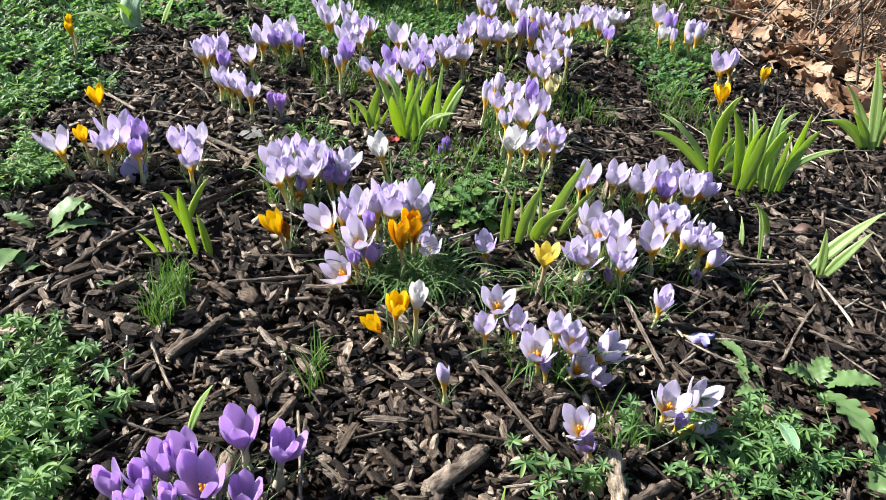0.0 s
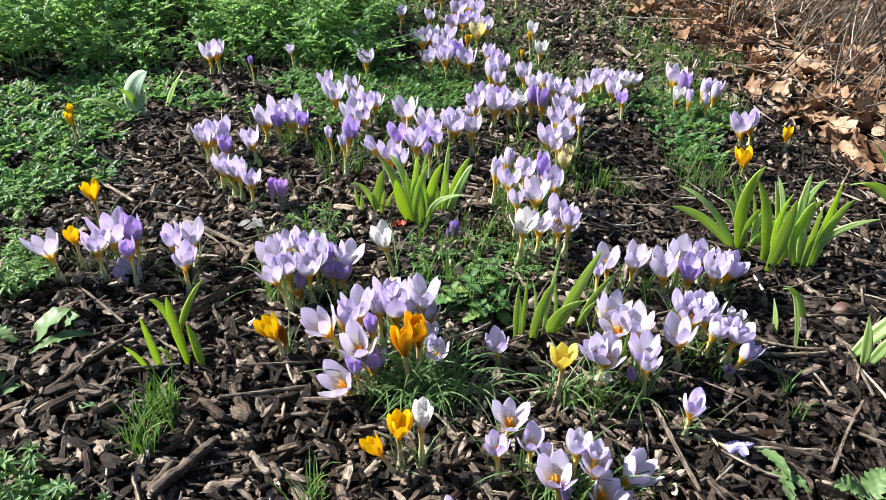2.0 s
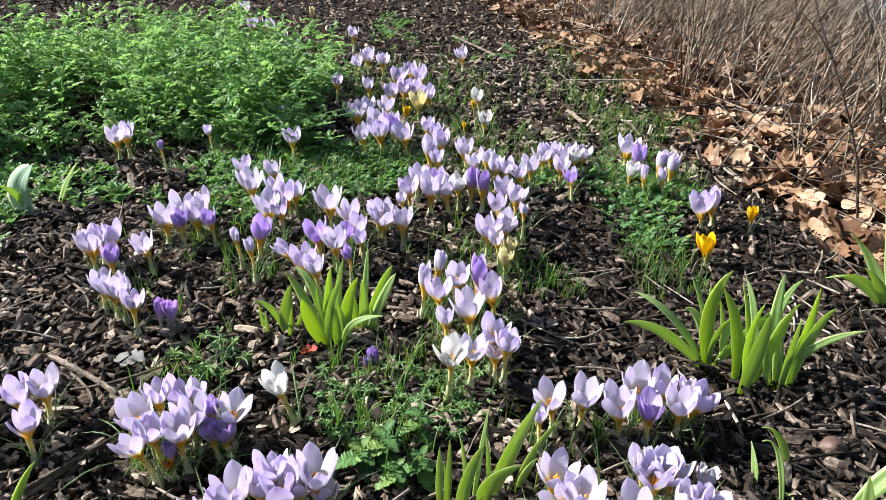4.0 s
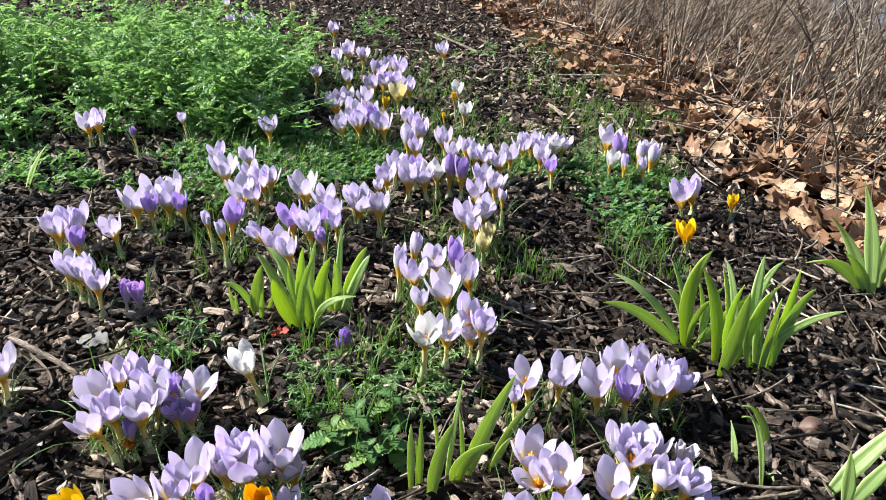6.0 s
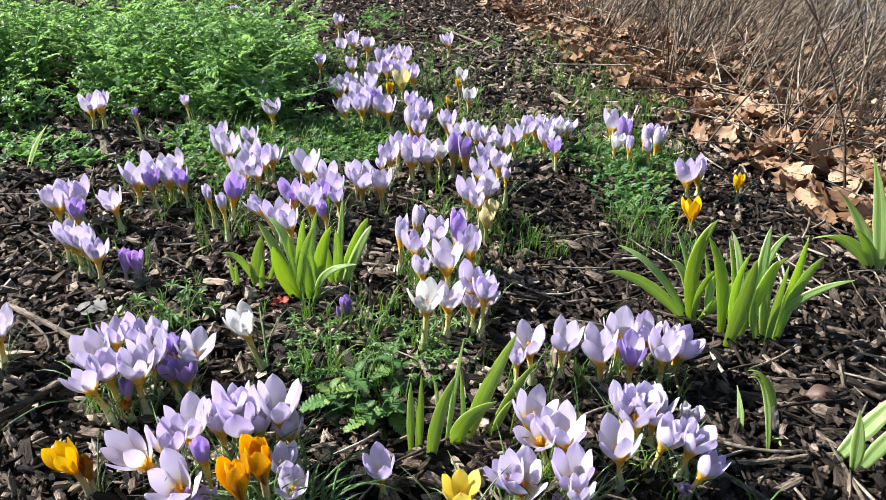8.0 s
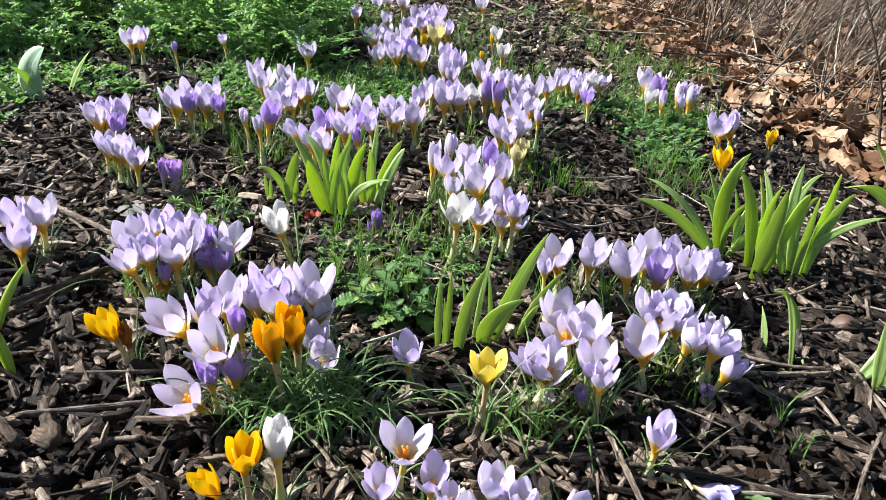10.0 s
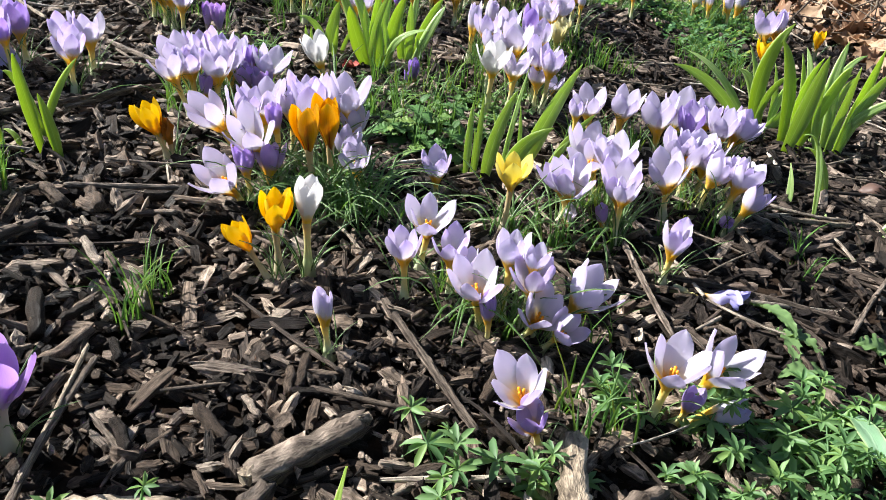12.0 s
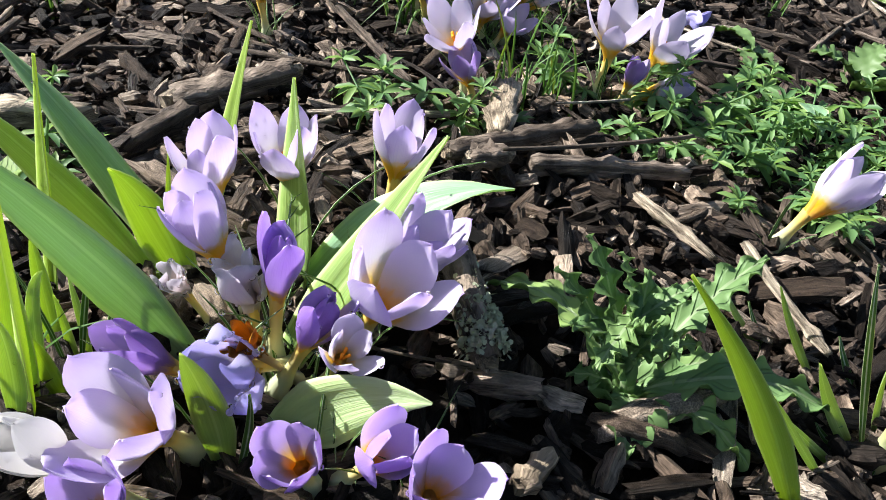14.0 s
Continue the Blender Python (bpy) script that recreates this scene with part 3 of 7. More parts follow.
def crumple(me, amount, seed):
    for v in me.vertices:
        d = noise.noise_vector(v.co * 3.5 + Vector((seed, 2 * seed, 0)))
        v.co += d * amount * (0.2 + v.co.z)
    return me


CACHE = {}


def cached(key, make):
    if key not in CACHE:
        CACHE[key] = make()
    return CACHE[key]


def stem_mesh(kind):
    """A unit-high flower tube, widening into the throat."""
    zs = np.linspace(0, 1, 6)
    v, f, uv = tube(np.stack((0 * zs, 0 * zs, zs), -1), [2.1, 1.85, 1.2, 0.85, 0.92, 1.2], 8)
    uv = np.stack((uv[:, 1], v[:, 2]), -1)
    return mesh_of("stem", v, f, STEMS[kind], uv)


def stigma_mesh():
    v, f, uv = [], [], []
    n = 0
    for k in range(3):
        a = k * 2.1
        p = np.array([(0, 0, 0), (0.02 * math.cos(a), 0.02 * math.sin(a), 0.35), (0.07 * math.cos(a), 0.07 * math.sin(a), 0.60)])
        tv, tf, tu = tube(p, [0.020, 0.022, 0.034], 5)
        v.append(tv)
        f += [tuple(i + n for i in q) for q in tf]
        uv.append(tu)
        n += len(tv)
    return mesh_of("stigma", np.concatenate(v), f, stigma_orange, np.concatenate(uv))


def thin_leaf_mesh(i):
    """A narrow crocus leaf, one unit long, arching outwards."""
    r = random.Random(i)
    out, up = r.uniform(0.25, 0.75), r.uniform(0.55, 0.95)
    a, c = np.zeros(3), np.array((out, r.uniform(-0.12, 0.12), up))
    pts = bezier(a, np.array((out * 0.2, 0, up * 0.75)), c, 7)
    w = [0.026, 0.032, 0.034, 0.033, 0.030, 0.022, 0.003]
    v, f, uv = strip(pts, w, [np.array((0, 1.0, 0))] * 7, 0.25, 0.004)
    return mesh_of("leaf", v, f, crocus_blade, uv)


LABELS = {
    "tri": "lilac crocus bloom with a yellow throat", "pale": "pale lilac and white crocus with an orange throat",
    "dark": "deep lilac crocus bloom with a yellow base", "violet": "dark violet crocus bud with an orange base", "purple": "vivid purple crocus on a pale stem",
    "white": "white crocus bloom with a yellow throat", "cream": "cream-coloured crocus bloom low in the mulch",
    "yellow": "golden yellow crocus on a beige stem", "lemon": "open lemon yellow crocus on a tall stem",
    "striped": "orange crocus striped with dark red-brown", "wiltorange": "withered orange-brown crocus bud",
    "wet": "collapsed blue-violet crocus bloom wet with dew", "ghost": "bleached wilted crocus soaked with water drops",
}
OPENINGS = (0.04, 0.15, 0.28, 0.42, 0.55, 0.7, 0.85, 1.0)
STATES = ((0.1, "closed"), (0.35, "half-closed"), (0.65, "opening"), (2.0, "wide open"))
pick = random.Random(5)


def crocus(x, y, h, length, kind, opening, lean_x, lean_y, leaves=8, nod=0.0):
    """A crocus plant: tube, six tepals, stigma and narrow leaves. h: height of the throat; lean: slope of the stem; nod: how far the bloom hangs over."""
    state = next(s for top, s in STATES if opening < top)
    plant = thing("crocus", (x, y), state + " " + LABELS[kind], "crocus", "crocuses in the bed")
    o = min(OPENINGS, key=lambda q: abs(q - opening))
    axis = Vector((lean_x, lean_y, 1.0)).normalized()
    turn = axis.to_track_quat("Z", "Y").to_matrix().to_4x4()
    tall = h / max(axis.z, 0.45)
    skin = "tri" if kind in ("tri", "pale", "dark", "violet", "wet", "ghost") else "purple" if kind == "purple" else "white" if kind in ("white", "cream") else "yellow"
    thick = 0.058 * length + 0.0004
    child("stem", cached(("stem", skin), lambda: stem_mesh(skin)), plant, turn @ Matrix.Diagonal((thick, thick, tall * 1.03 + 0.004, 1)) @ Matrix.Translation((0, 0, -0.0)))
    top = turn @ Matrix.Translation((0, 0, tall)) @ pose(0, 0, 0, nod, 0, 0) @ pose(0, 0, 0, pick.uniform(-6, 6), pick.uniform(-6, 6), pick.uniform(0, 360))
    withered = kind in ("wet", "ghost", "wiltorange")
    for k in range(6):
        inner = k % 2 == 1
        if withered:
            seed = pick.randrange(4)
            me = cached(("petal", kind, o, inner, seed), lambda: crumple(petal_mesh("petal", kind, o, inner), 0.16, 3.7 * seed + 1))
        else:
            me = cached(("petal", kind, o, inner), lambda: petal_mesh("petal", kind, o, inner))
        s = length * pick.uniform(0.93, 1.05) * (0.94 if inner else 1.0)
        child("petal", me, plant, top @ pose(0, 0, 0, pick.uniform(-4, 4), pick.uniform(-5, 6), 60 * k + pick.uniform(-6, 6)) @ Matrix.Diagonal((s, s * pick.uniform(0.9, 1.08), s, 1)))
    if opening > 0.5 and not withered:
        child("stigma", cached("stigma", stigma_mesh), plant, top @ Matrix.Diagonal((length * 0.75, length * 0.75, length * 0.8, 1)))
    for k in range(leaves):
        i = pick.randrange(10)
        s = min(0.095, max(0.03, pick.uniform(0.7, 1.3) * (h + 0.5 * length)))
        off = pick.uniform(0, 360)
        child("leaf", cached(("leaf", i), lambda: thin_leaf_mesh(i)), plant, pose(pick.uniform(-0.006, 0.006), pick.uniform(-0.006, 0.006), -0.003, 0, 0, off) @ Matrix.Diagonal((s, s * pick.uniform(0.55, 0.9), s, 1)))
    return plant


def strap(parent, x, y, tx, ty, tz, width, arch, twist, material):
    """One broad leaf of a clump from its base on the ground to its tip."""
    a, c = np.array((x, y, float(ground_z(x, y)) - 0.004)), np.array((tx, ty, tz))
    size = np.linalg.norm(c - a)
    b = a * 0.55 + c * 0.45 + np.array((0, 0, arch * size))
    n = 12
    pts = bezier(a, b, c, n)
    t = np.linspace(0, 1, n)
    ws = width * np.clip(0.38 + 1.7 * t, 0, 1.0) * (1.0 - t ** 2.3) * 1.08
    ws[-1] = 0.0008
    sides = []
    whole = (c - a) / size
    lying = abs(whole[0]) > 0.92
    ref = np.array((0.1, 0.8, 0.6)) if lying else np.array((1.0, -0.25, 0.0))
    for i in range(n):
        d = pts[min(i + 1, n - 1)] - pts[max(i - 1, 0)]
        d = d / np.linalg.norm(d)
        s = ref - d * (ref @ d)
        s = s / np.linalg.norm(s)
        ang = 0.55 * radians(twist) * (0.4 + 0.6 * t[i])
        sides.append(s * math.cos(ang) + np.cross(d, s) * math.sin(ang))
    v, f, uv = strip(pts, ws * 1.1, sides, 0.17, 0.0007)
    o = np.array(parent.location)
    child("leaf", mesh_of("leaf", v - o, f, material, uv), parent)


def blade(parent, base, via, tip, width, twist, material, blunt=3.2):
    """One broad leaf from its base on the ground through a middle place to its tip, its face turned by twist."""
    a = np.array((base[0], base[1], float(ground_z(base[0], base[1])) - 0.004))
    c = np.array(tip)
    n = 13
    pts = bezier(a, 2 * np.array(via) - (a + c) / 2, c, n)
    t = np.linspace(0, 1, n)
    ws = width * np.clip(0.45 + 1.5 * t, 0, 1.0) * np.clip(1.0 - t ** blunt, 0, 1) ** 0.8 * 1.05
    ws[-1] = 0.0006
    facing = np.array((0.1, -0.9, 0.42))
    sides = []
    for i in range(n):
        d = pts[min(i + 1, n - 1)] - pts[max(i - 1, 0)]
        d = d / np.linalg.norm(d)
        side = np.cross(d, facing)
        side = side / (np.linalg.norm(side) + 1e-9)
        ang = radians(twist) * (0.3 + 0.7 * t[i])
        sides.append(side * math.cos(ang) + np.cross(d, side) * math.sin(ang))
    v, f, uv = strip(pts, ws, sides, 0.08, 0.0006)
    child("leaf", mesh_of("leaf", v - np.array(parent.location), f, material, uv), parent)


# ---- plants of the bed ----
# left group by the fallen stick
crocus(-0.455, 0.990, 0.032, 0.051, "pale", 0.72, -0.13, -0.02)
crocus(-0.434, 1.019, 0.044, 0.032, "yellow", 0.40, -0.11, -0.01)
crocus(-0.402, 1.008, 0.035, 0.047, "tri", 0.62, -0.05, -0.11)
crocus(-0.402, 1.055, 0.024, 0.065, "tri", 0.72, 0.00, -0.04)
crocus(-0.367, 1.053, 0.029, 0.057, "dark", 0.30, -0.14, 0.01)
crocus(-0.354, 0.998, 0.039, 0.039, "dark", 0.30, -0.07, -0.02)
crocus(-0.307, 1.036, 0.035, 0.047, "tri", 0.42, -0.10, 0.03)
crocus(-0.288, 1.054, 0.032, 0.051, "pale", 0.72, -0.05, 0.04)
crocus(-0.280, 0.988, 0.034, 0.048, "tri", 0.62, -0.03, 0.00)
crocus(-0.466, 1.160, 0.047, 0.040, "yellow", 0.50, -0.15, 0.05)
crocus(-0.648, 1.513, 0.055, 0.026, "yellow", 0.10, -0.17, 0.02)
crocus(-0.635, 1.466, 0.052, 0.032, "yellow", 0.10, -0.02, -0.07)
crocus(-0.556, 0.952, 0.030, 0.034, "purple", 0.05, -0.06, 0.05)
# pale groups behind
crocus(-0.375, 1.438, 0.026, 0.056, "pale", 0.72, -0.10, 0.02)
crocus(-0.369, 1.461, 0.023, 0.060, "pale", 0.62, -0.09, 0.01)
crocus(-0.355, 1.468, 0.025, 0.057, "tri", 0.72, -0.06, 0.05)
crocus(-0.332, 1.399, 0.031, 0.047, "dark", 0.30, -0.00, -0.10)
crocus(-0.286, 1.445, 0.029, 0.051, "pale", 0.62, -0.15, -0.08)
crocus(-0.317, 1.314, 0.030, 0.048, "pale", 0.72, -0.02, 0.03)
crocus(-0.291, 1.294, 0.029, 0.050, "pale", 0.82, -0.10, 0.03)
crocus(-0.276, 1.285, 0.031, 0.046, "pale", 0.62, -0.07, -0.02)
crocus(-0.249, 1.248, 0.032, 0.045, "tri", 0.62, -0.06, 0.04)
crocus(-0.219, 1.256, 0.019, 0.037, "purple", 0.10, -0.01, 0.06)
crocus(-0.200, 1.258, 0.016, 0.042, "purple", 0.15, -0.05, -0.09)
crocus(-0.289, 1.545, 0.026, 0.063, "pale", 0.82, -0.01, 0.05)
crocus(-0.276, 1.604, 0.027, 0.061, "pale", 0.72, 0.00, -0.02)
crocus(-0.243, 1.578, 0.024, 0.066, "pale", 0.62, -0.04, -0.08)
crocus(-0.238, 1.645, 0.033, 0.050, "pale", 0.52, -0.12, -0.11)
crocus(-0.205, 1.546, 0.036, 0.046, "dark", 0.20, -0.16, 0.02)
crocus(-0.258, 1.538, 0.035, 0.047, "dark", 0.30, -0.10, -0.09)
crocus(-0.199, 1.813, 0.035, 0.047, "tri", 0.52, -0.12, 0.02)
crocus(-0.170, 1.725, 0.023, 0.068, "pale", 0.72, -0.17, -0.01)
crocus(-0.136, 1.795, 0.033, 0.050, "pale", 0.52, -0.17, 0.01)
crocus(-0.120, 1.701, 0.028, 0.058, "pale", 0.62, -0.07, 0.05)
crocus(-0.119, 1.604, 0.024, 0.066, "pale", 0.72, -0.08, 0.06)
crocus(-0.088, 1.671, 0.029, 0.057, "tri", 0.52, -0.18, -0.10)
crocus(-0.082, 1.676, 0.032, 0.052, "pale", 0.52, 0.01, 0.05)
crocus(-0.091, 1.588, 0.036, 0.045, "tri", 0.52, -0.06, -0.09)
crocus(-0.118, 1.483, 0.036, 0.058, "dark", 0.25, 0.02, -0.06)
crocus(-0.142, 1.461, 0.047, 0.039, "pale", 0.05, -0.11, -0.10)
crocus(-0.111, 1.410, 0.047, 0.040, "pale", 0.05, -0.10, 0.04)
crocus(-0.009, 1.622, 0.026, 0.066, "pale", 0.72, -0.05, -0.01)
crocus(0.032, 1.568, 0.030, 0.058, "pale", 0.52, -0.07, -0.01)
crocus(-0.013, 1.475, 0.029, 0.060, "dark", 0.40, -0.09, 0.01)
crocus(0.020, 1.445, 0.031, 0.057, "pale", 0.62, -0.13, -0.07)
crocus(-0.024, 1.382, 0.031, 0.057, "tri", 0.72, -0.08, -0.02)
crocus(0.031, 1.466, 0.038, 0.045, "dark", 0.30, -0.02, 0.06)
crocus(0.056, 1.506, 0.035, 0.050, "tri", 0.52, -0.12, -0.05)
crocus(0.001, 1.347, 0.038, 0.045, "pale", 0.62, -0.17, -0.01)
crocus(-0.034, 1.421, 0.039, 0.043, "pale", 0.20, -0.50, -0.10)
crocus(0.045, 1.391, 0.043, 0.036, "dark", 0.20, -0.06, -0.07)
crocus(0.061, 1.448, 0.042, 0.037, "tri", 0.42, -0.08, -0.01)
crocus(0.090, 1.570, 0.025, 0.068, "pale", 0.72, 0.01, -0.07)
crocus(0.127, 1.548, 0.031, 0.058, "pale", 0.52, -0.09, -0.01)
crocus(0.083, 1.589, 0.037, 0.047, "pale", 0.52, -0.14, -0.09)
# far bed
crocus(-0.520, 1.985, 0.037, 0.057, "pale", 0.52, -0.01, -0.07)
crocus(-0.505, 2.010, 0.035, 0.061, "tri", 0.42, -0.16, 0.03)
crocus(-0.393, 1.909, 0.052, 0.031, "dark", 0.05, -0.12, -0.08)
crocus(-0.131, 2.014, 0.038, 0.055, "tri", 0.52, -0.02, -0.08)
crocus(-0.231, 2.274, 0.050, 0.034, "tri", 0.20, -0.04, -0.00)
crocus(-0.183, 2.133, 0.048, 0.037, "pale", 0.20, -0.16, -0.06)
crocus(-0.180, 2.222, 0.046, 0.042, "tri", 0.42, -0.05, -0.08)
crocus(-0.315, 2.016, 0.051, 0.033, "tri", 0.42, -0.16, 0.01)
crocus(-0.523, 2.302, 0.052, 0.032, "tri", 0.42, -0.00, -0.04)
crocus(-0.033, 2.884, 0.040, 0.051, "tri", 0.42, -0.02, -0.11)
crocus(0.002, 2.972, 0.031, 0.068, "pale", 0.62, -0.12, 0.03)
crocus(0.054, 2.922, 0.042, 0.049, "pale", 0.52, -0.07, 0.04)
crocus(0.021, 2.534, 0.038, 0.055, "pale", 0.42, -0.02, -0.00)
crocus(-0.277, 3.129, 0.038, 0.056, "pale", 0.52, -0.06, -0.04)
crocus(0.009, 2.221, 0.029, 0.068, "pale", 0.62, -0.09, -0.01)
crocus(0.032, 2.258, 0.029, 0.068, "pale", 0.62, -0.10, -0.05)
crocus(0.065, 2.157, 0.029, 0.068, "pale", 0.52, -0.15, -0.12)
crocus(0.073, 2.066, 0.029, 0.068, "tri", 0.52, -0.07, 0.06)
crocus(0.037, 2.051, 0.035, 0.057, "pale", 0.42, -0.17, -0.04)
crocus(0.108, 2.102, 0.029, 0.068, "dark", 0.30, -0.07, 0.04)
crocus(0.079, 2.289, 0.031, 0.064, "pale", 0.62, -0.01, 0.03)
crocus(0.133, 2.055, 0.029, 0.068, "tri", 0.52, -0.16, -0.08)
crocus(0.123, 2.513, 0.029, 0.068, "tri", 0.62, 0.00, 0.00)
crocus(0.100, 2.670, 0.029, 0.068, "tri", 0.72, -0.00, 0.04)
crocus(0.153, 2.761, 0.029, 0.068, "tri", 0.72, -0.18, 0.01)
crocus(0.178, 2.675, 0.029, 0.068, "tri", 0.72, -0.08, -0.08)
crocus(0.198, 2.457, 0.029, 0.068, "tri", 0.62, -0.08, -0.05)
crocus(0.168, 2.382, 0.029, 0.068, "cream", 0.60, -0.11, -0.07)
crocus(0.129, 2.240, 0.047, 0.037, "yellow", 0.10, -0.01, -0.03)
crocus(0.183, 2.129, 0.037, 0.054, "tri", 0.52, -0.02, -0.06)
crocus(0.099, 2.466, 0.029, 0.068, "tri", 0.62, -0.16, 0.04)
crocus(0.158, 2.514, 0.029, 0.068, "tri", 0.62, -0.15, 0.02)
crocus(0.094, 2.150, 0.037, 0.054, "pale", 0.52, -0.02, -0.12)
crocus(0.189, 1.945, 0.027, 0.068, "pale", 0.25, -0.17, -0.07)
crocus(0.206, 2.088, 0.035, 0.053, "tri", 0.42, -0.06, -0.03)
crocus(0.201, 1.881, 0.039, 0.047, "tri", 0.42, -0.09, 0.02)
crocus(0.154, 1.794, 0.033, 0.056, "tri", 0.62, -0.01, 0.02)
crocus(0.143, 1.727, 0.034, 0.056, "tri", 0.52, -0.16, -0.11)
crocus(0.180, 1.722, 0.027, 0.068, "pale", 0.72, -0.01, -0.10)
crocus(0.198, 1.778, 0.036, 0.051, "dark", 0.40, -0.12, -0.06)
crocus(0.129, 1.652, 0.048, 0.031, "pale", 0.42, -0.11, -0.00)
crocus(0.335, 3.036, 0.027, 0.068, "pale", 0.72, -0.11, -0.09)
crocus(0.341, 2.448, 0.035, 0.053, "white", 0.75, -0.09, -0.10)
crocus(0.324, 2.342, 0.049, 0.030, "yellow", 0.05, -0.18, 0.01)
crocus(0.334, 2.216, 0.035, 0.054, "white", 0.60, -0.02, -0.02)
crocus(0.285, 2.157, 0.050, 0.027, "yellow", 0.05, -0.17, -0.04)
crocus(0.216, 2.025, 0.027, 0.068, "tri", 0.47, -0.05, -0.02)
crocus(0.268, 1.954, 0.030, 0.062, "pale", 0.62, -0.06, -0.04)
crocus(0.279, 1.854, 0.039, 0.047, "pale", 0.52, -0.05, 0.02)
crocus(0.311, 1.883, 0.037, 0.050, "pale", 0.52, -0.10, 0.00)
crocus(0.329, 1.836, 0.036, 0.052, "pale", 0.42, -0.18, -0.08)
crocus(0.344, 1.828, 0.037, 0.051, "pale", 0.42, -0.04, -0.11)
crocus(0.241, 1.742, 0.032, 0.059, "white", 0.65, -0.14, -0.10)
crocus(0.217, 1.718, 0.030, 0.062, "pale", 0.52, -0.17, -0.06)
crocus(0.378, 1.794, 0.037, 0.050, "pale", 0.62, -0.16, 0.00)
crocus(0.402, 1.849, 0.033, 0.056, "pale", 0.72, -0.05, 0.01)
crocus(0.326, 1.703, 0.034, 0.055, "tri", 0.62, -0.07, -0.10)
crocus(0.345, 1.660, 0.035, 0.054, "pale", 0.52, -0.09, -0.08)
crocus(0.311, 1.625, 0.037, 0.051, "tri", 0.62, -0.17, -0.10)
crocus(0.306, 1.540, 0.031, 0.060, "pale", 0.72, -0.05, -0.05)
crocus(0.276, 1.523, 0.032, 0.059, "tri", 0.72, -0.02, -0.06)
crocus(0.295, 1.481, 0.043, 0.040, "pale", 0.62, -0.17, -0.10)
crocus(0.347, 1.582, 0.046, 0.034, "pale", 0.05, -0.01, 0.05)
crocus(0.262, 1.735, 0.033, 0.068, "dark", 0.08, -0.02, -0.11)
crocus(0.284, 1.711, 0.033, 0.066, "dark", 0.08, -0.03, -0.03)
crocus(0.442, 1.932, 0.032, 0.059, "pale", 0.72, -0.04, -0.10)
crocus(0.461, 1.941, 0.032, 0.059, "tri", 0.72, -0.03, 0.05)
crocus(0.482, 1.921, 0.032, 0.059, "pale", 0.82, -0.07, 0.04)
crocus(0.506, 1.944, 0.035, 0.054, "pale", 0.72, -0.14, -0.11)
crocus(0.527, 1.924, 0.038, 0.049, "pale", 0.72, 0.02, -0.00)
crocus(0.479, 1.776, 0.040, 0.045, "dark", 0.30, -0.09, 0.01)
crocus(0.466, 1.855, 0.035, 0.053, "pale", 0.52, 0.01, -0.07)
crocus(0.508, 1.912, 0.038, 0.049, "white", 0.60, 0.01, -0.02)
crocus(0.655, 2.017, 0.021, 0.068, "pale", 0.72, 0.01, -0.05)
crocus(0.670, 1.939, 0.021, 0.068, "dark", 0.12, -0.13, 0.05)
crocus(0.701, 1.902, 0.023, 0.063, "pale", 0.08, -0.01, 0.05)
crocus(0.723, 1.887, 0.021, 0.068, "pale", 0.08, -0.04, 0.02)
crocus(0.644, 1.814, 0.031, 0.051, "tri", 0.05, -0.15, -0.05)
crocus(0.683, 1.804, 0.033, 0.046, "pale", 0.05, -0.15, -0.03)
crocus(0.614, 1.837, 0.030, 0.051, "white", 0.40, 0.00, -0.03)
crocus(0.713, 1.656, 0.021, 0.068, "tri", 0.62, -0.09, 0.01)
crocus(0.741, 1.667, 0.024, 0.062, "tri", 0.62, -0.15, 0.02)
crocus(0.802, 1.632, 0.028, 0.038, "yellow", 0.15, -0.06, -0.06)
crocus(0.669, 1.500, 0.018, 0.055, "yellow", 0.45, -0.13, 0.00)
crocus(0.312, 1.487, 0.021, 0.041, "cream", 0.35, 0.01, -0.07)
crocus(0.299, 1.447, 0.022, 0.040, "cream", 0.35, -0.04, -0.05)
# middle clump
crocus(0.158, 1.298, 0.037, 0.057, "pale", 0.06, -0.01, -0.01)
crocus(0.179, 1.359, 0.038, 0.055, "pale", 0.08, -0.00, -0.06)
crocus(0.182, 1.263, 0.043, 0.046, "tri", 0.62, -0.08, -0.05)
crocus(0.212, 1.316, 0.041, 0.053, "pale", 0.62, -0.07, -0.08)
crocus(0.243, 1.324, 0.033, 0.068, "dark", 0.08, -0.08, 0.04)
crocus(0.263, 1.270, 0.041, 0.053, "tri", 0.62, -0.10, 0.01)
crocus(0.224, 1.217, 0.036, 0.062, "pale", 0.82, -0.09, 0.03)
crocus(0.186, 1.182, 0.050, 0.037, "pale", 0.42, -0.02, -0.02)
crocus(0.186, 1.102, 0.050, 0.051, "white", 0.70, 0.02, -0.11)
crocus(0.215, 1.120, 0.036, 0.050, "pale", 0.82, 0.01, 0.02)
crocus(0.246, 1.162, 0.042, 0.052, "tri", 0.52, -0.00, -0.11)
crocus(0.259, 1.127, 0.045, 0.046, "tri", 0.62, -0.00, -0.00)
crocus(0.248, 1.137, 0.027, 0.040, "pale", 0.72, 0.01, 0.03)
crocus(0.277, 1.187, 0.013, 0.029, "pale", 0.82, -0.13, -0.09)
crocus(0.092, 1.158, 0.014, 0.034, "violet", 0.04, -0.13, -0.09)
crocus(0.080, 1.156, 0.010, 0.020, "violet", 0.04, -0.04, 0.03)
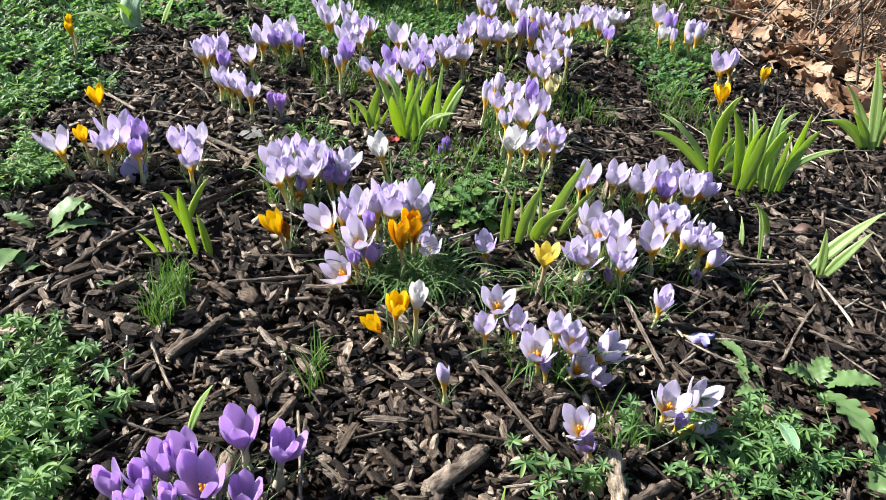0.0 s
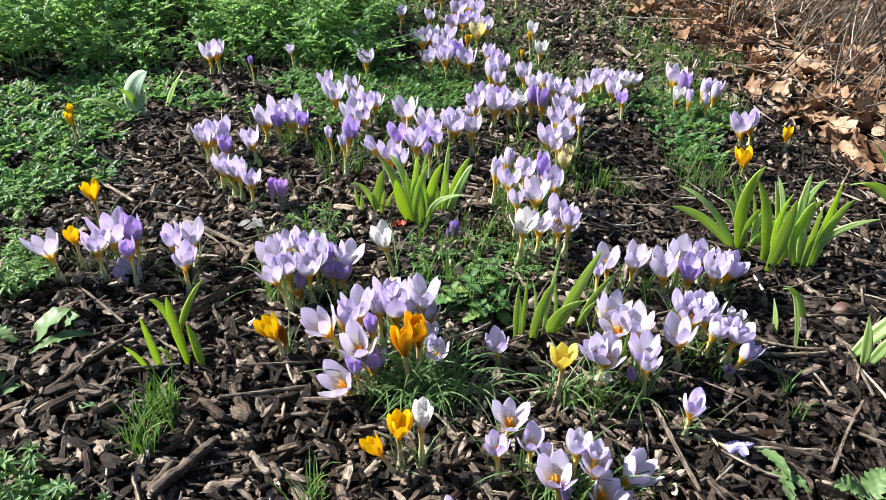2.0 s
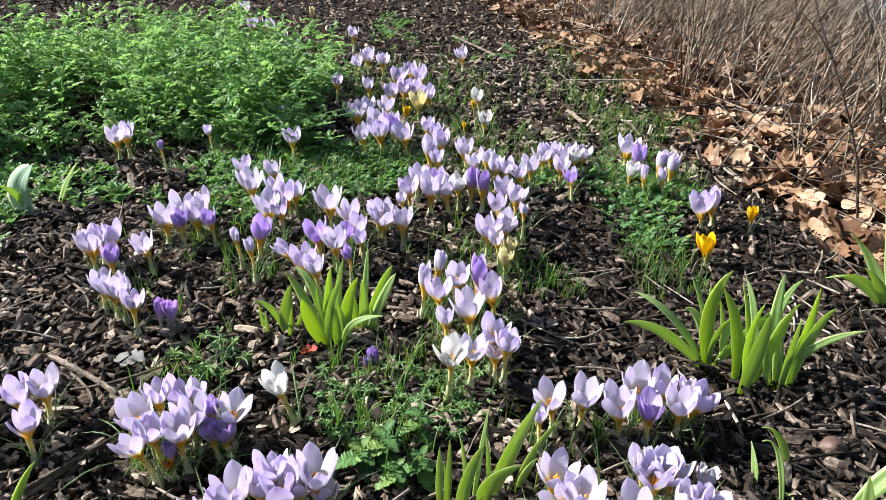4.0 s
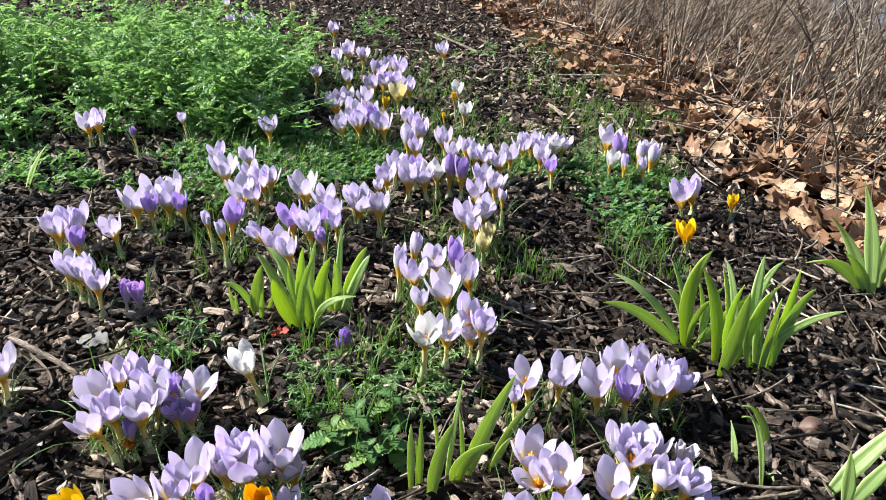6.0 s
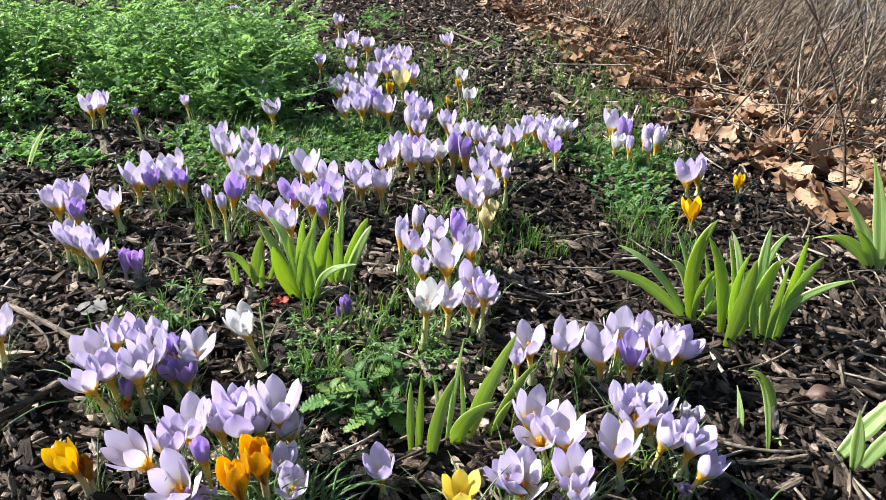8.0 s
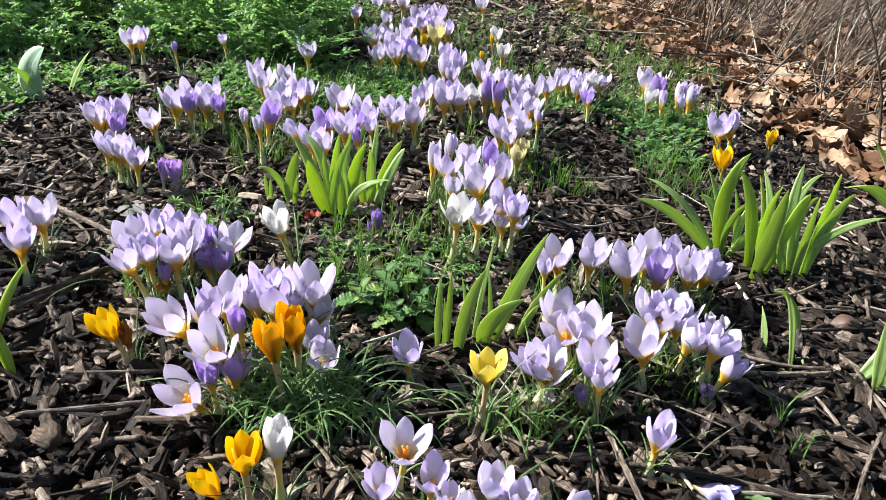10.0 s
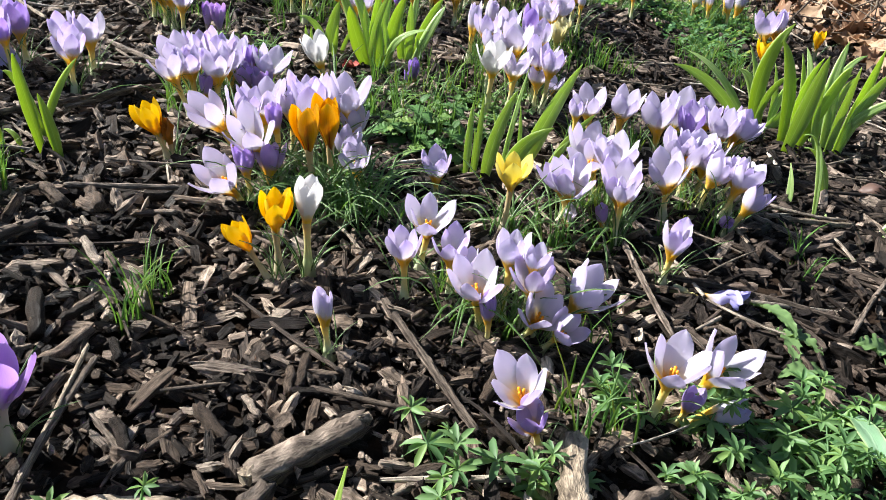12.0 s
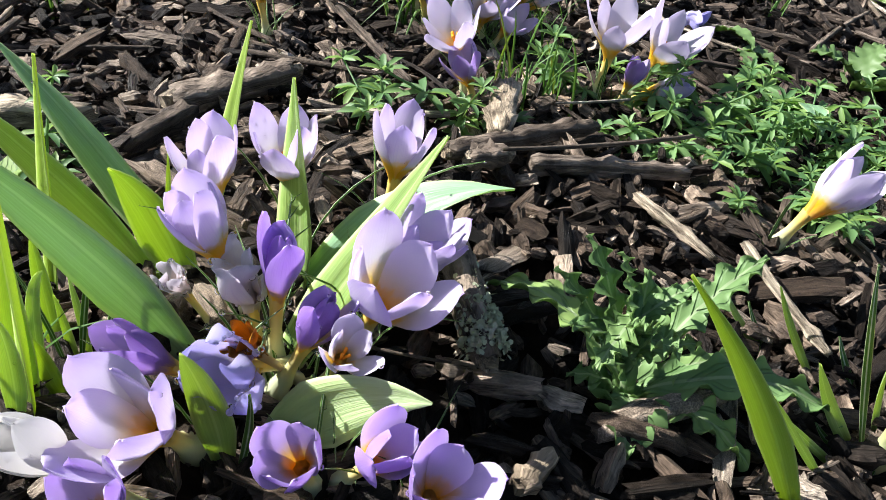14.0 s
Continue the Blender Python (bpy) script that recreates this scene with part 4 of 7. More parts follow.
# far left bits beyond the green bank
crocus(-0.502, 3.548, 0.036, 0.067, "tri", 0.42, -0.00, -0.07)
crocus(-0.365, 3.065, 0.037, 0.066, "pale", 0.52, -0.12, -0.04)
crocus(-0.407, 3.484, 0.039, 0.062, "tri", 0.42, -0.03, -0.10)
crocus(-0.323, 3.214, 0.039, 0.061, "tri", 0.42, -0.13, 0.04)
crocus(-0.275, 3.087, 0.036, 0.067, "pale", 0.52, -0.11, -0.02)
crocus(-0.597, 3.927, 0.036, 0.068, "pale", 0.62, -0.18, -0.06)
crocus(-0.076, 3.368, 0.036, 0.068, "pale", 0.62, -0.09, -0.03)
crocus(-0.293, 3.887, 0.043, 0.055, "cream", 0.10, -0.14, -0.01)
crocus(-0.031, 2.835, 0.044, 0.054, "pale", 0.42, 0.01, -0.05)
crocus(0.005, 2.929, 0.036, 0.068, "pale", 0.62, -0.16, -0.07)
crocus(0.052, 2.872, 0.043, 0.055, "pale", 0.62, -0.05, -0.10)
crocus(-0.074, 2.527, 0.045, 0.051, "tri", 0.42, -0.00, 0.04)
crocus(-0.438, 3.540, 0.041, 0.059, "pale", 0.42, -0.07, 0.01)
crocus(-0.186, 2.115, 0.052, 0.039, "pale", 0.42, -0.03, -0.07)
crocus(-0.208, 2.182, 0.056, 0.033, "pale", 0.20, -0.16, 0.05)
# front left clump of the middle, ten open blooms
crocus(-0.146, 0.996, 0.034, 0.056, "pale", 0.77, -0.25, -0.10)
crocus(-0.130, 0.949, 0.041, 0.043, "pale", 0.72, -0.35, -0.10)
crocus(-0.131, 0.963, 0.041, 0.043, "tri", 0.62, -0.11, 0.01)
crocus(-0.126, 1.024, 0.039, 0.046, "tri", 0.62, -0.05, 0.01)
crocus(-0.101, 0.992, 0.038, 0.049, "pale", 0.52, 0.00, -0.10)
crocus(-0.103, 0.961, 0.038, 0.048, "pale", 0.72, -0.16, 0.05)
crocus(-0.096, 1.030, 0.045, 0.036, "pale", 0.52, -0.15, -0.06)
crocus(-0.080, 1.000, 0.047, 0.033, "dark", 0.20, -0.07, -0.00)
crocus(-0.063, 0.983, 0.026, 0.042, "dark", 0.25, -0.09, -0.06)
crocus(-0.076, 0.984, 0.027, 0.041, "dark", 0.30, -0.14, -0.11)
crocus(-0.076, 1.000, 0.037, 0.050, "pale", 0.80, 0.30, -0.10)
crocus(-0.117, 0.955, 0.026, 0.033, "dark", 0.20, -0.07, 0.01)
crocus(-0.118, 0.956, 0.012, 0.026, "wiltorange", 0.03, -0.11, -0.07)
crocus(-0.143, 1.020, 0.042, 0.042, "tri", 0.62, -0.10, 0.04)
# big clump with the striped orange pair
crocus(-0.042, 0.849, 0.043, 0.050, "pale", 0.72, -0.45, -0.20)
crocus(-0.029, 0.871, 0.042, 0.052, "pale", 0.72, -0.04, -0.03)
crocus(-0.047, 0.848, 0.046, 0.045, "tri", 0.42, 0.01, -0.04)
crocus(-0.005, 0.829, 0.051, 0.035, "dark", 0.20, -0.11, 0.03)
crocus(-0.012, 0.818, 0.042, 0.051, "pale", 0.72, -0.20, -0.30)
crocus(-0.025, 0.784, 0.016, 0.050, "pale", 0.72, -0.50, -0.35)
crocus(-0.008, 0.792, 0.028, 0.039, "dark", 0.30, -0.02, 0.01)
crocus(-0.021, 0.787, 0.029, 0.036, "dark", 0.30, -0.14, -0.09)
crocus(0.018, 0.871, 0.043, 0.061, "tri", 0.62, -0.10, 0.01)
crocus(0.030, 0.882, 0.046, 0.041, "pale", 0.52, -0.06, -0.09)
crocus(0.045, 0.882, 0.052, 0.057, "pale", 0.75, -0.02, -0.02)
crocus(0.061, 0.884, 0.040, 0.038, "pale", 0.52, -0.15, -0.09)
crocus(0.070, 0.819, 0.028, 0.038, "pale", 0.62, -0.11, -0.07)
crocus(0.051, 0.838, 0.032, 0.039, "pale", 0.52, -0.00, 0.05)
crocus(0.008, 0.888, 0.055, 0.043, "pale", 0.62, -0.12, 0.04)
crocus(-0.005, 0.875, 0.043, 0.046, "pale", 0.52, -0.05, 0.06)
crocus(0.036, 0.790, 0.061, 0.046, "striped", 0.14, -0.12, -0.12)
crocus(0.045, 0.811, 0.059, 0.050, "striped", 0.14, -0.04, -0.10)
crocus(-0.121, 0.854, 0.028, 0.041, "yellow", 0.40, -0.30, -0.10)
crocus(-0.116, 0.853, 0.018, 0.030, "wiltorange", 0.03, -0.20, 0.00)
crocus(0.142, 0.854, 0.018, 0.043, "tri", 0.42, -0.15, -0.01)
crocus(0.003, 1.045, 0.052, 0.050, "white", 0.42, -0.25, -0.20)
# right clump
crocus(0.309, 1.032, 0.030, 0.051, "pale", 0.72, -0.17, -0.03)
crocus(0.342, 1.035, 0.031, 0.050, "pale", 0.72, -0.05, -0.04)
crocus(0.285, 0.991, 0.043, 0.030, "tri", 0.42, -0.07, 0.05)
crocus(0.386, 1.015, 0.027, 0.057, "pale", 0.72, -0.15, 0.02)
crocus(0.416, 1.067, 0.027, 0.057, "pale", 0.72, -0.06, -0.11)
crocus(0.452, 1.068, 0.032, 0.048, "tri", 0.62, -0.11, -0.08)
crocus(0.417, 1.015, 0.030, 0.052, "dark", 0.30, -0.08, -0.12)
crocus(0.460, 1.030, 0.029, 0.053, "pale", 0.52, -0.11, -0.06)
crocus(0.465, 1.038, 0.029, 0.053, "tri", 0.62, 0.30, -0.10)
crocus(0.479, 1.051, 0.037, 0.039, "pale", 0.52, -0.04, 0.01)
crocus(0.282, 0.908, 0.031, 0.053, "pale", 0.80, 0.02, -0.08)
crocus(0.316, 0.872, 0.034, 0.054, "pale", 0.85, -0.17, -0.08)
crocus(0.302, 0.885, 0.038, 0.041, "pale", 0.80, -0.30, -0.30)
crocus(0.263, 0.834, 0.031, 0.054, "pale", 0.75, 0.00, -0.35)
crocus(0.273, 0.823, 0.036, 0.044, "tri", 0.72, -0.40, -0.10)
crocus(0.312, 0.818, 0.031, 0.053, "tri", 0.72, -0.10, -0.03)
crocus(0.298, 0.811, 0.015, 0.026, "dark", 0.15, -0.07, -0.04)
crocus(0.307, 0.797, 0.043, 0.033, "pale", 0.52, -0.05, -0.07)
crocus(0.388, 0.896, 0.030, 0.052, "pale", 0.82, -0.09, 0.00)
crocus(0.407, 0.903, 0.032, 0.048, "pale", 0.72, -0.09, -0.04)
crocus(0.383, 0.914, 0.035, 0.044, "pale", 0.72, -0.17, -0.07)
crocus(0.394, 0.910, 0.032, 0.049, "pale", 0.72, -0.01, -0.04)
crocus(0.364, 0.858, 0.027, 0.049, "pale", 0.72, -0.11, -0.05)
crocus(0.396, 0.865, 0.035, 0.043, "pale", 0.47, 0.10, -0.05)
crocus(0.417, 0.858, 0.034, 0.045, "pale", 0.62, 0.15, -0.10)
crocus(0.420, 0.838, 0.022, 0.040, "tri", 0.47, 0.35, -0.10)
crocus(0.429, 0.861, 0.039, 0.036, "tri", 0.52, -0.15, -0.05)
crocus(0.205, 0.790, 0.054, 0.041, "lemon", 0.70, 0.00, -0.10)
crocus(0.340, 0.738, 0.028, 0.041, "tri", 0.25, 0.05, -0.05)
# middle front
crocus(0.030, 0.665, 0.031, 0.033, "yellow", 0.25, -0.55, -0.10)
crocus(0.032, 0.674, 0.045, 0.039, "yellow", 0.45, -0.09, -0.05)
crocus(0.052, 0.682, 0.050, 0.043, "white", 0.35, -0.04, -0.11)
crocus(0.130, 0.658, 0.035, 0.035, "tri", 0.57, -0.10, -0.05)
crocus(0.135, 0.702, 0.042, 0.040, "pale", 0.85, 0.10, -0.20)
crocus(0.164, 0.669, 0.036, 0.034, "tri", 0.62, -0.13, -0.05)
crocus(0.188, 0.632, 0.029, 0.045, "pale", 0.82, -0.20, -0.20)
crocus(0.193, 0.618, 0.020, 0.031, "dark", 0.15, -0.11, -0.10)
crocus(0.181, 0.647, 0.041, 0.024, "pale", 0.62, -0.17, 0.01)
crocus(0.201, 0.648, 0.046, 0.038, "pale", 0.47, 0.02, 0.05)
crocus(0.224, 0.635, 0.036, 0.042, "tri", 0.67, -0.08, -0.02)
crocus(0.217, 0.639, 0.055, 0.026, "pale", 0.62, -0.02, -0.01)
crocus(0.237, 0.639, 0.028, 0.047, "pale", 0.77, 0.35, -0.10)
crocus(0.219, 0.636, 0.021, 0.041, "pale", 0.75, 0.15, -0.60)
crocus(0.230, 0.624, 0.018, 0.030, "tri", 0.72, 0.40, -0.40)
crocus(0.087, 0.586, 0.023, 0.034, "pale", 0.08, -0.18, -0.03)
crocus(0.219, 0.525, 0.029, 0.037, "pale", 0.90, -0.30, -0.25, 5)
crocus(0.224, 0.512, 0.017, 0.031, "dark", 0.25, -0.35, -0.20, 3)
crocus(0.296, 0.555, 0.034, 0.042, "pale", 0.85, 0.05, -0.12, 4)
crocus(0.323, 0.577, 0.027, 0.044, "pale", 0.82, 0.25, -0.12, 4)
crocus(0.310, 0.553, 0.016, 0.025, "dark", 0.25, 0.20, -0.10, 3)
crocus(0.304, 0.558, 0.012, 0.036, "tri", 0.04, 1.50, -0.25, 3)
# foreground clump
crocus(0.364, 0.411, 0.024, 0.040, "pale", 0.28, 0.30, -0.10, 3)
crocus(0.127, 0.346, 0.037, 0.036, "tri", 0.28, 0.00, -0.10, 3)
crocus(0.148, 0.321, 0.036, 0.038, "tri", 0.15, -0.25, -0.30, 3)
crocus(0.151, 0.357, 0.036, 0.035, "tri", 0.62, 0.00, -0.05, 3)
crocus(0.185, 0.367, 0.038, 0.034, "tri", 0.28, 0.10, -0.10, 3)
crocus(0.159, 0.296, 0.038, 0.034, "violet", 0.04, 0.05, -0.10, 3)
crocus(0.161, 0.287, 0.028, 0.032, "violet", 0.04, 0.35, -0.15, 3)
crocus(0.182, 0.306, 0.030, 0.044, "tri", 0.42, 0.26, -0.28, 3)
crocus(0.186, 0.317, 0.032, 0.032, "tri", 0.42, 0.35, -0.05, 3)
crocus(0.184, 0.312, 0.037, 0.032, "tri", 0.42, 0.28, -0.05, 3)
crocus(0.173, 0.288, 0.032, 0.023, "pale", 0.52, 0.30, -0.40, 3)
crocus(0.153, 0.282, 0.023, 0.030, "violet", 0.15, -0.70, -0.40, 3)
crocus(0.143, 0.264, 0.020, 0.043, "tri", 0.42, -0.15, -0.60, 3)
crocus(0.181, 0.254, 0.023, 0.030, "dark", 0.28, -0.05, -0.45, 3)
crocus(0.187, 0.256, 0.020, 0.029, "dark", 0.28, 0.40, -0.35, 3)
crocus(0.209, 0.248, 0.022, 0.031, "dark", 0.42, 0.20, -0.35, 3)
crocus(0.140, 0.231, 0.019, 0.027, "dark", 0.42, -0.20, -0.30, 3)
crocus(0.144, 0.237, 0.024, 0.028, "white", 0.30, -0.80, -0.10, 3)
crocus(0.370, 0.292, 0.028, 0.034, "cream", 0.15, -0.20, 0.00, 3)
# purple clump at the edge
crocus(-0.094, 0.481, 0.036, 0.051, "purple", 0.42, 0.00, -0.10)
crocus(-0.064, 0.469, 0.037, 0.048, "purple", 0.22, 0.10, -0.10)
crocus(-0.172, 0.408, 0.042, 0.039, "purple", 0.15, -0.13, 0.05)
crocus(-0.150, 0.419, 0.041, 0.041, "purple", 0.15, -0.14, -0.02)
crocus(-0.144, 0.433, 0.039, 0.044, "purple", 0.25, -0.10, 0.02)
crocus(-0.128, 0.440, 0.037, 0.048, "purple", 0.35, -0.06, 0.02)
crocus(-0.112, 0.429, 0.037, 0.048, "purple", 0.70, 0.00, -0.25)
crocus(-0.125, 0.408, 0.048, 0.029, "purple", 0.20, -0.14, -0.11)
crocus(-0.078, 0.418, 0.042, 0.040, "purple", 0.40, -0.01, -0.10)
crocus(-0.151, 0.390, 0.046, 0.033, "purple", 0.30, -0.18, 0.05)
# withered and fallen blooms
crocus(-0.372, 1.026, 0.050, 0.052, "wet", 0.40, 0.05, -0.15, 8, 165.0)
crocus(0.347, 0.744, 0.016, 0.036, "wet", 0.10, 2.60, -2.45, 4)
crocus(0.270, 0.820, 0.015, 0.025, "ghost", 0.20, -0.20, -0.40)
crocus(0.422, 0.897, 0.031, 0.033, "ghost", 0.40, 0.40, 0.10)
crocus(0.410, 0.863, 0.012, 0.022, "purple", 0.30, 0.30, -1.50)
crocus(0.154, 0.304, 0.024, 0.031, "ghost", 0.15, -0.10, -0.20, 3)
crocus(0.140, 0.308, 0.025, 0.016, "ghost", 0.10, -0.40, -0.20, 3)
crocus(0.169, 0.303, 0.022, 0.031, "wet", 0.40, -0.50, -1.10, 3)
crocus(0.172, 0.293, 0.023, 0.019, "wiltorange", 0.10, -0.50, -0.50, 3)
# clumps of broad strap leaves
clump_mid = thing("bulb_foliage", (0.027, 1.209), "clump of fresh green strap leaves among crocuses", "bulb leaves")
blade(clump_mid, (0.022, 1.221), (0.001, 1.211, 0.051), (-0.009, 1.201, 0.091), 0.0209, 3, fresh_leaf)
blade(clump_mid, (0.014, 1.231), (-0.009, 1.241, 0.063), (-0.037, 1.251, 0.106), 0.0166, -32, strap_green)
blade(clump_mid, (0.023, 1.233), (0.003, 1.253, 0.072), (-0.026, 1.273, 0.104), 0.0135, -1, strap_green)
blade(clump_mid, (0.022, 1.233), (0.021, 1.248, 0.059), (0.024, 1.263, 0.109), 0.0151, 25, fresh_leaf)
blade(clump_mid, (0.018, 1.224), (0.027, 1.224, 0.068), (0.043, 1.224, 0.113), 0.0101, 14, strap_green)
blade(clump_mid, (0.039, 1.236), (0.033, 1.261, 0.055), (0.040, 1.286, 0.111), 0.0121, 19, strap_green)
blade(clump_mid, (0.044, 1.229), (0.049, 1.229, 0.064), (0.064, 1.229, 0.111), 0.0179, 15, fresh_leaf)
blade(clump_mid, (0.071, 1.258), (0.071, 1.253, 0.053), (0.068, 1.248, 0.097), 0.0151, 21, strap_green)
blade(clump_mid, (0.065, 1.261), (0.071, 1.281, 0.064), (0.074, 1.301, 0.122), 0.0106, -18, strap_green)
blade(clump_mid, (0.072, 1.260), (0.092, 1.275, 0.063), (0.110, 1.290, 0.099), 0.0154, 11, fresh_leaf)
blade(clump_mid, (0.075, 1.259), (0.098, 1.269, 0.059), (0.115, 1.279, 0.092), 0.0137, -23, strap_green)
blade(clump_mid, (0.045, 1.219), (0.057, 1.199, 0.053), (0.100, 1.179, 0.080), 0.0106, -31, strap_green)
blade(clump_mid, (0.036, 1.223), (0.033, 1.223, 0.036), (0.029, 1.223, 0.073), 0.0149, -18, fresh_leaf)
blade(clump_mid, (0.048, 1.225), (0.042, 1.225, 0.040), (0.034, 1.225, 0.077), 0.0117, 28, strap_green)
blade(clump_mid, (0.092, 1.254), (0.086, 1.254, 0.028), (0.081, 1.254, 0.049), 0.0064, -8, strap_green)
blade(clump_mid, (0.063, 1.257), (0.058, 1.262, 0.036), (0.054, 1.267, 0.067), 0.0121, -2, fresh_leaf)
blade(clump_mid, (0.026, 1.225), (0.013, 1.235, 0.038), (0.005, 1.245, 0.089), 0.0103, 20, strap_green)
clump_mid_small = thing("bulb_foliage", (-0.028, 1.207), "small tuft of pointed green leaves in bark mulch", "bulb leaves")
blade(clump_mid_small, (-0.043, 1.258), (-0.040, 1.258, 0.042), (-0.032, 1.258, 0.083), 0.0187, 3, strap_green)
blade(clump_mid_small, (-0.043, 1.262), (-0.061, 1.257, 0.043), (-0.086, 1.252, 0.057), 0.0098, 18, strap_green)
blade(clump_mid_small, (-0.029, 1.264), (-0.022, 1.264, 0.024), (-0.013, 1.264, 0.045), 0.0066, 29, strap_green)
blade(clump_mid_small, (-0.035, 1.247), (-0.032, 1.242, 0.028), (-0.029, 1.237, 0.055), 0.0080, 14, strap_green)
blade(clump_mid_small, (-0.066, 1.247), (-0.067, 1.247, 0.023), (-0.068, 1.247, 0.046), 0.0057, 9, strap_green)
blade(clump_mid_small, (-0.072, 1.265), (-0.078, 1.270, 0.020), (-0.082, 1.275, 0.039), 0.0067, 33, strap_green)
clump_right = thing("bulb_foliage", (0.562, 1.216), "dense clump of arching bright green strap leaves", "bulb leaves")
blade(clump_right, (0.552, 1.191), (0.484, 1.176, 0.058), (0.419, 1.161, 0.086), 0.0157, -5, strap_green)
blade(clump_right, (0.556, 1.195), (0.508, 1.220, 0.058), (0.456, 1.245, 0.086), 0.0140, 34, strap_green)
blade(clump_right, (0.556, 1.186), (0.543, 1.186, 0.087), (0.562, 1.186, 0.151), 0.0200, -19, fresh_leaf)
blade(clump_right, (0.559, 1.187), (0.555, 1.177, 0.055), (0.572, 1.167, 0.091), 0.0113, 12, strap_green)
blade(clump_right, (0.564, 1.186), (0.609, 1.201, 0.043), (0.673, 1.216, 0.091), 0.0185, 25, strap_green)
blade(clump_right, (0.580, 1.147), (0.571, 1.157, 0.077), (0.546, 1.167, 0.134), 0.0167, -27, fresh_leaf)
blade(clump_right, (0.563, 1.196), (0.543, 1.206, 0.058), (0.521, 1.216, 0.077), 0.0131, -34, strap_green)
blade(clump_right, (0.565, 1.196), (0.552, 1.226, 0.067), (0.540, 1.256, 0.103), 0.0108, 25, strap_green)
blade(clump_right, (0.570, 1.197), (0.566, 1.227, 0.055), (0.570, 1.257, 0.095), 0.0093, -2, fresh_leaf)
blade(clump_right, (0.576, 1.189), (0.579, 1.209, 0.047), (0.572, 1.229, 0.089), 0.0134, 35, strap_green)
blade(clump_right, (0.576, 1.184), (0.585, 1.209, 0.043), (0.613, 1.234, 0.073), 0.0109, -6, strap_green)
clump_right_front = thing("bulb_foliage", (0.579, 1.117), "second clump of arching bright green strap leaves", "bulb leaves")
blade(clump_right_front, (0.577, 1.120), (0.580, 1.110, 0.067), (0.579, 1.100, 0.135), 0.0223, -11, strap_green)
blade(clump_right_front, (0.592, 1.130), (0.583, 1.140, 0.066), (0.597, 1.150, 0.121), 0.0166, 25, fresh_leaf)
blade(clump_right_front, (0.625, 1.130), (0.605, 1.130, 0.052), (0.602, 1.130, 0.091), 0.0159, 34, strap_green)
blade(clump_right_front, (0.632, 1.123), (0.626, 1.113, 0.077), (0.622, 1.103, 0.127), 0.0196, 35, strap_green)
blade(clump_right_front, (0.644, 1.128), (0.659, 1.143, 0.074), (0.671, 1.158, 0.141), 0.0212, 25, fresh_leaf)
blade(clump_right_front, (0.653, 1.139), (0.664, 1.139, 0.076), (0.686, 1.139, 0.122), 0.0187, 15, strap_green)
blade(clump_right_front, (0.646, 1.149), (0.666, 1.134, 0.063), (0.721, 1.119, 0.101), 0.0122, -16, strap_green)
blade(clump_right_front, (0.649, 1.161), (0.671, 1.151, 0.047), (0.703, 1.141, 0.085), 0.0100, -6, fresh_leaf)
blade(clump_right_front, (0.627, 1.155), (0.636, 1.185, 0.074), (0.651, 1.215, 0.133), 0.0167, -16, strap_green)
blade(clump_right_front, (0.636, 1.156), (0.651, 1.181, 0.069), (0.680, 1.206, 0.090), 0.0126, 31, strap_green)
blade(clump_right_front, (0.607, 1.168), (0.610, 1.203, 0.061), (0.607, 1.238, 0.105), 0.0101, 14, fresh_leaf)
blade(clump_right_front, (0.618, 1.170), (0.618, 1.205, 0.069), (0.611, 1.240, 0.113), 0.0109, -34, strap_green)
blade(clump_right_front, (0.626, 1.163), (0.647, 1.198, 0.082), (0.691, 1.233, 0.115), 0.0110, -27, strap_green)
blade(clump_right_front, (0.596, 1.134), (0.615, 1.134, 0.083), (0.627, 1.134, 0.118), 0.0150, -15, fresh_leaf)
blade(clump_right_front, (0.630, 1.131), (0.626, 1.141, 0.056), (0.623, 1.151, 0.100), 0.0137, -30, strap_green)
clump_near = thing("bulb_foliage", (0.190, 0.901), "short clump of blue-green strap leaves", "bulb leaves")
blade(clump_near, (0.224, 0.934), (0.241, 0.934, 0.059), (0.267, 0.934, 0.129), 0.0186, 17, strap_green)
blade(clump_near, (0.187, 0.899), (0.191, 0.894, 0.053), (0.205, 0.889, 0.108), 0.0138, -6, strap_green)
blade(clump_near, (0.217, 0.924), (0.218, 0.914, 0.034), (0.248, 0.904, 0.070), 0.0184, 8, strap_green)
blade(clump_near, (0.203, 0.923), (0.209, 0.933, 0.057), (0.216, 0.943, 0.114), 0.0058, -32, strap_green)
blade(clump_near, (0.222, 0.938), (0.221, 0.948, 0.032), (0.216, 0.958, 0.070), 0.0054, 0, strap_green)
blade(clump_near, (0.253, 0.945), (0.261, 0.945, 0.021), (0.272, 0.945, 0.043), 0.0085, -15, strap_green)
blade(clump_near, (0.252, 0.953), (0.275, 0.968, 0.035), (0.301, 0.983, 0.064), 0.0092, 6, strap_green)
blade(clump_near, (0.196, 0.935), (0.195, 0.950, 0.032), (0.189, 0.965, 0.058), 0.0054, 34, strap_green)
clump_near_small = thing("bulb_foliage", (0.165, 0.914), "few narrow upright green leaves in bark", "bulb leaves")
blade(clump_near_small, (0.168, 0.919), (0.166, 0.919, 0.038), (0.165, 0.919, 0.080), 0.0080, -22, strap_green)
blade(clump_near_small, (0.177, 0.920), (0.176, 0.920, 0.042), (0.175, 0.920, 0.088), 0.0069, -8, strap_green)
blade(clump_near_small, (0.173, 0.924), (0.174, 0.929, 0.023), (0.171, 0.934, 0.047), 0.0047, -1, strap_green)
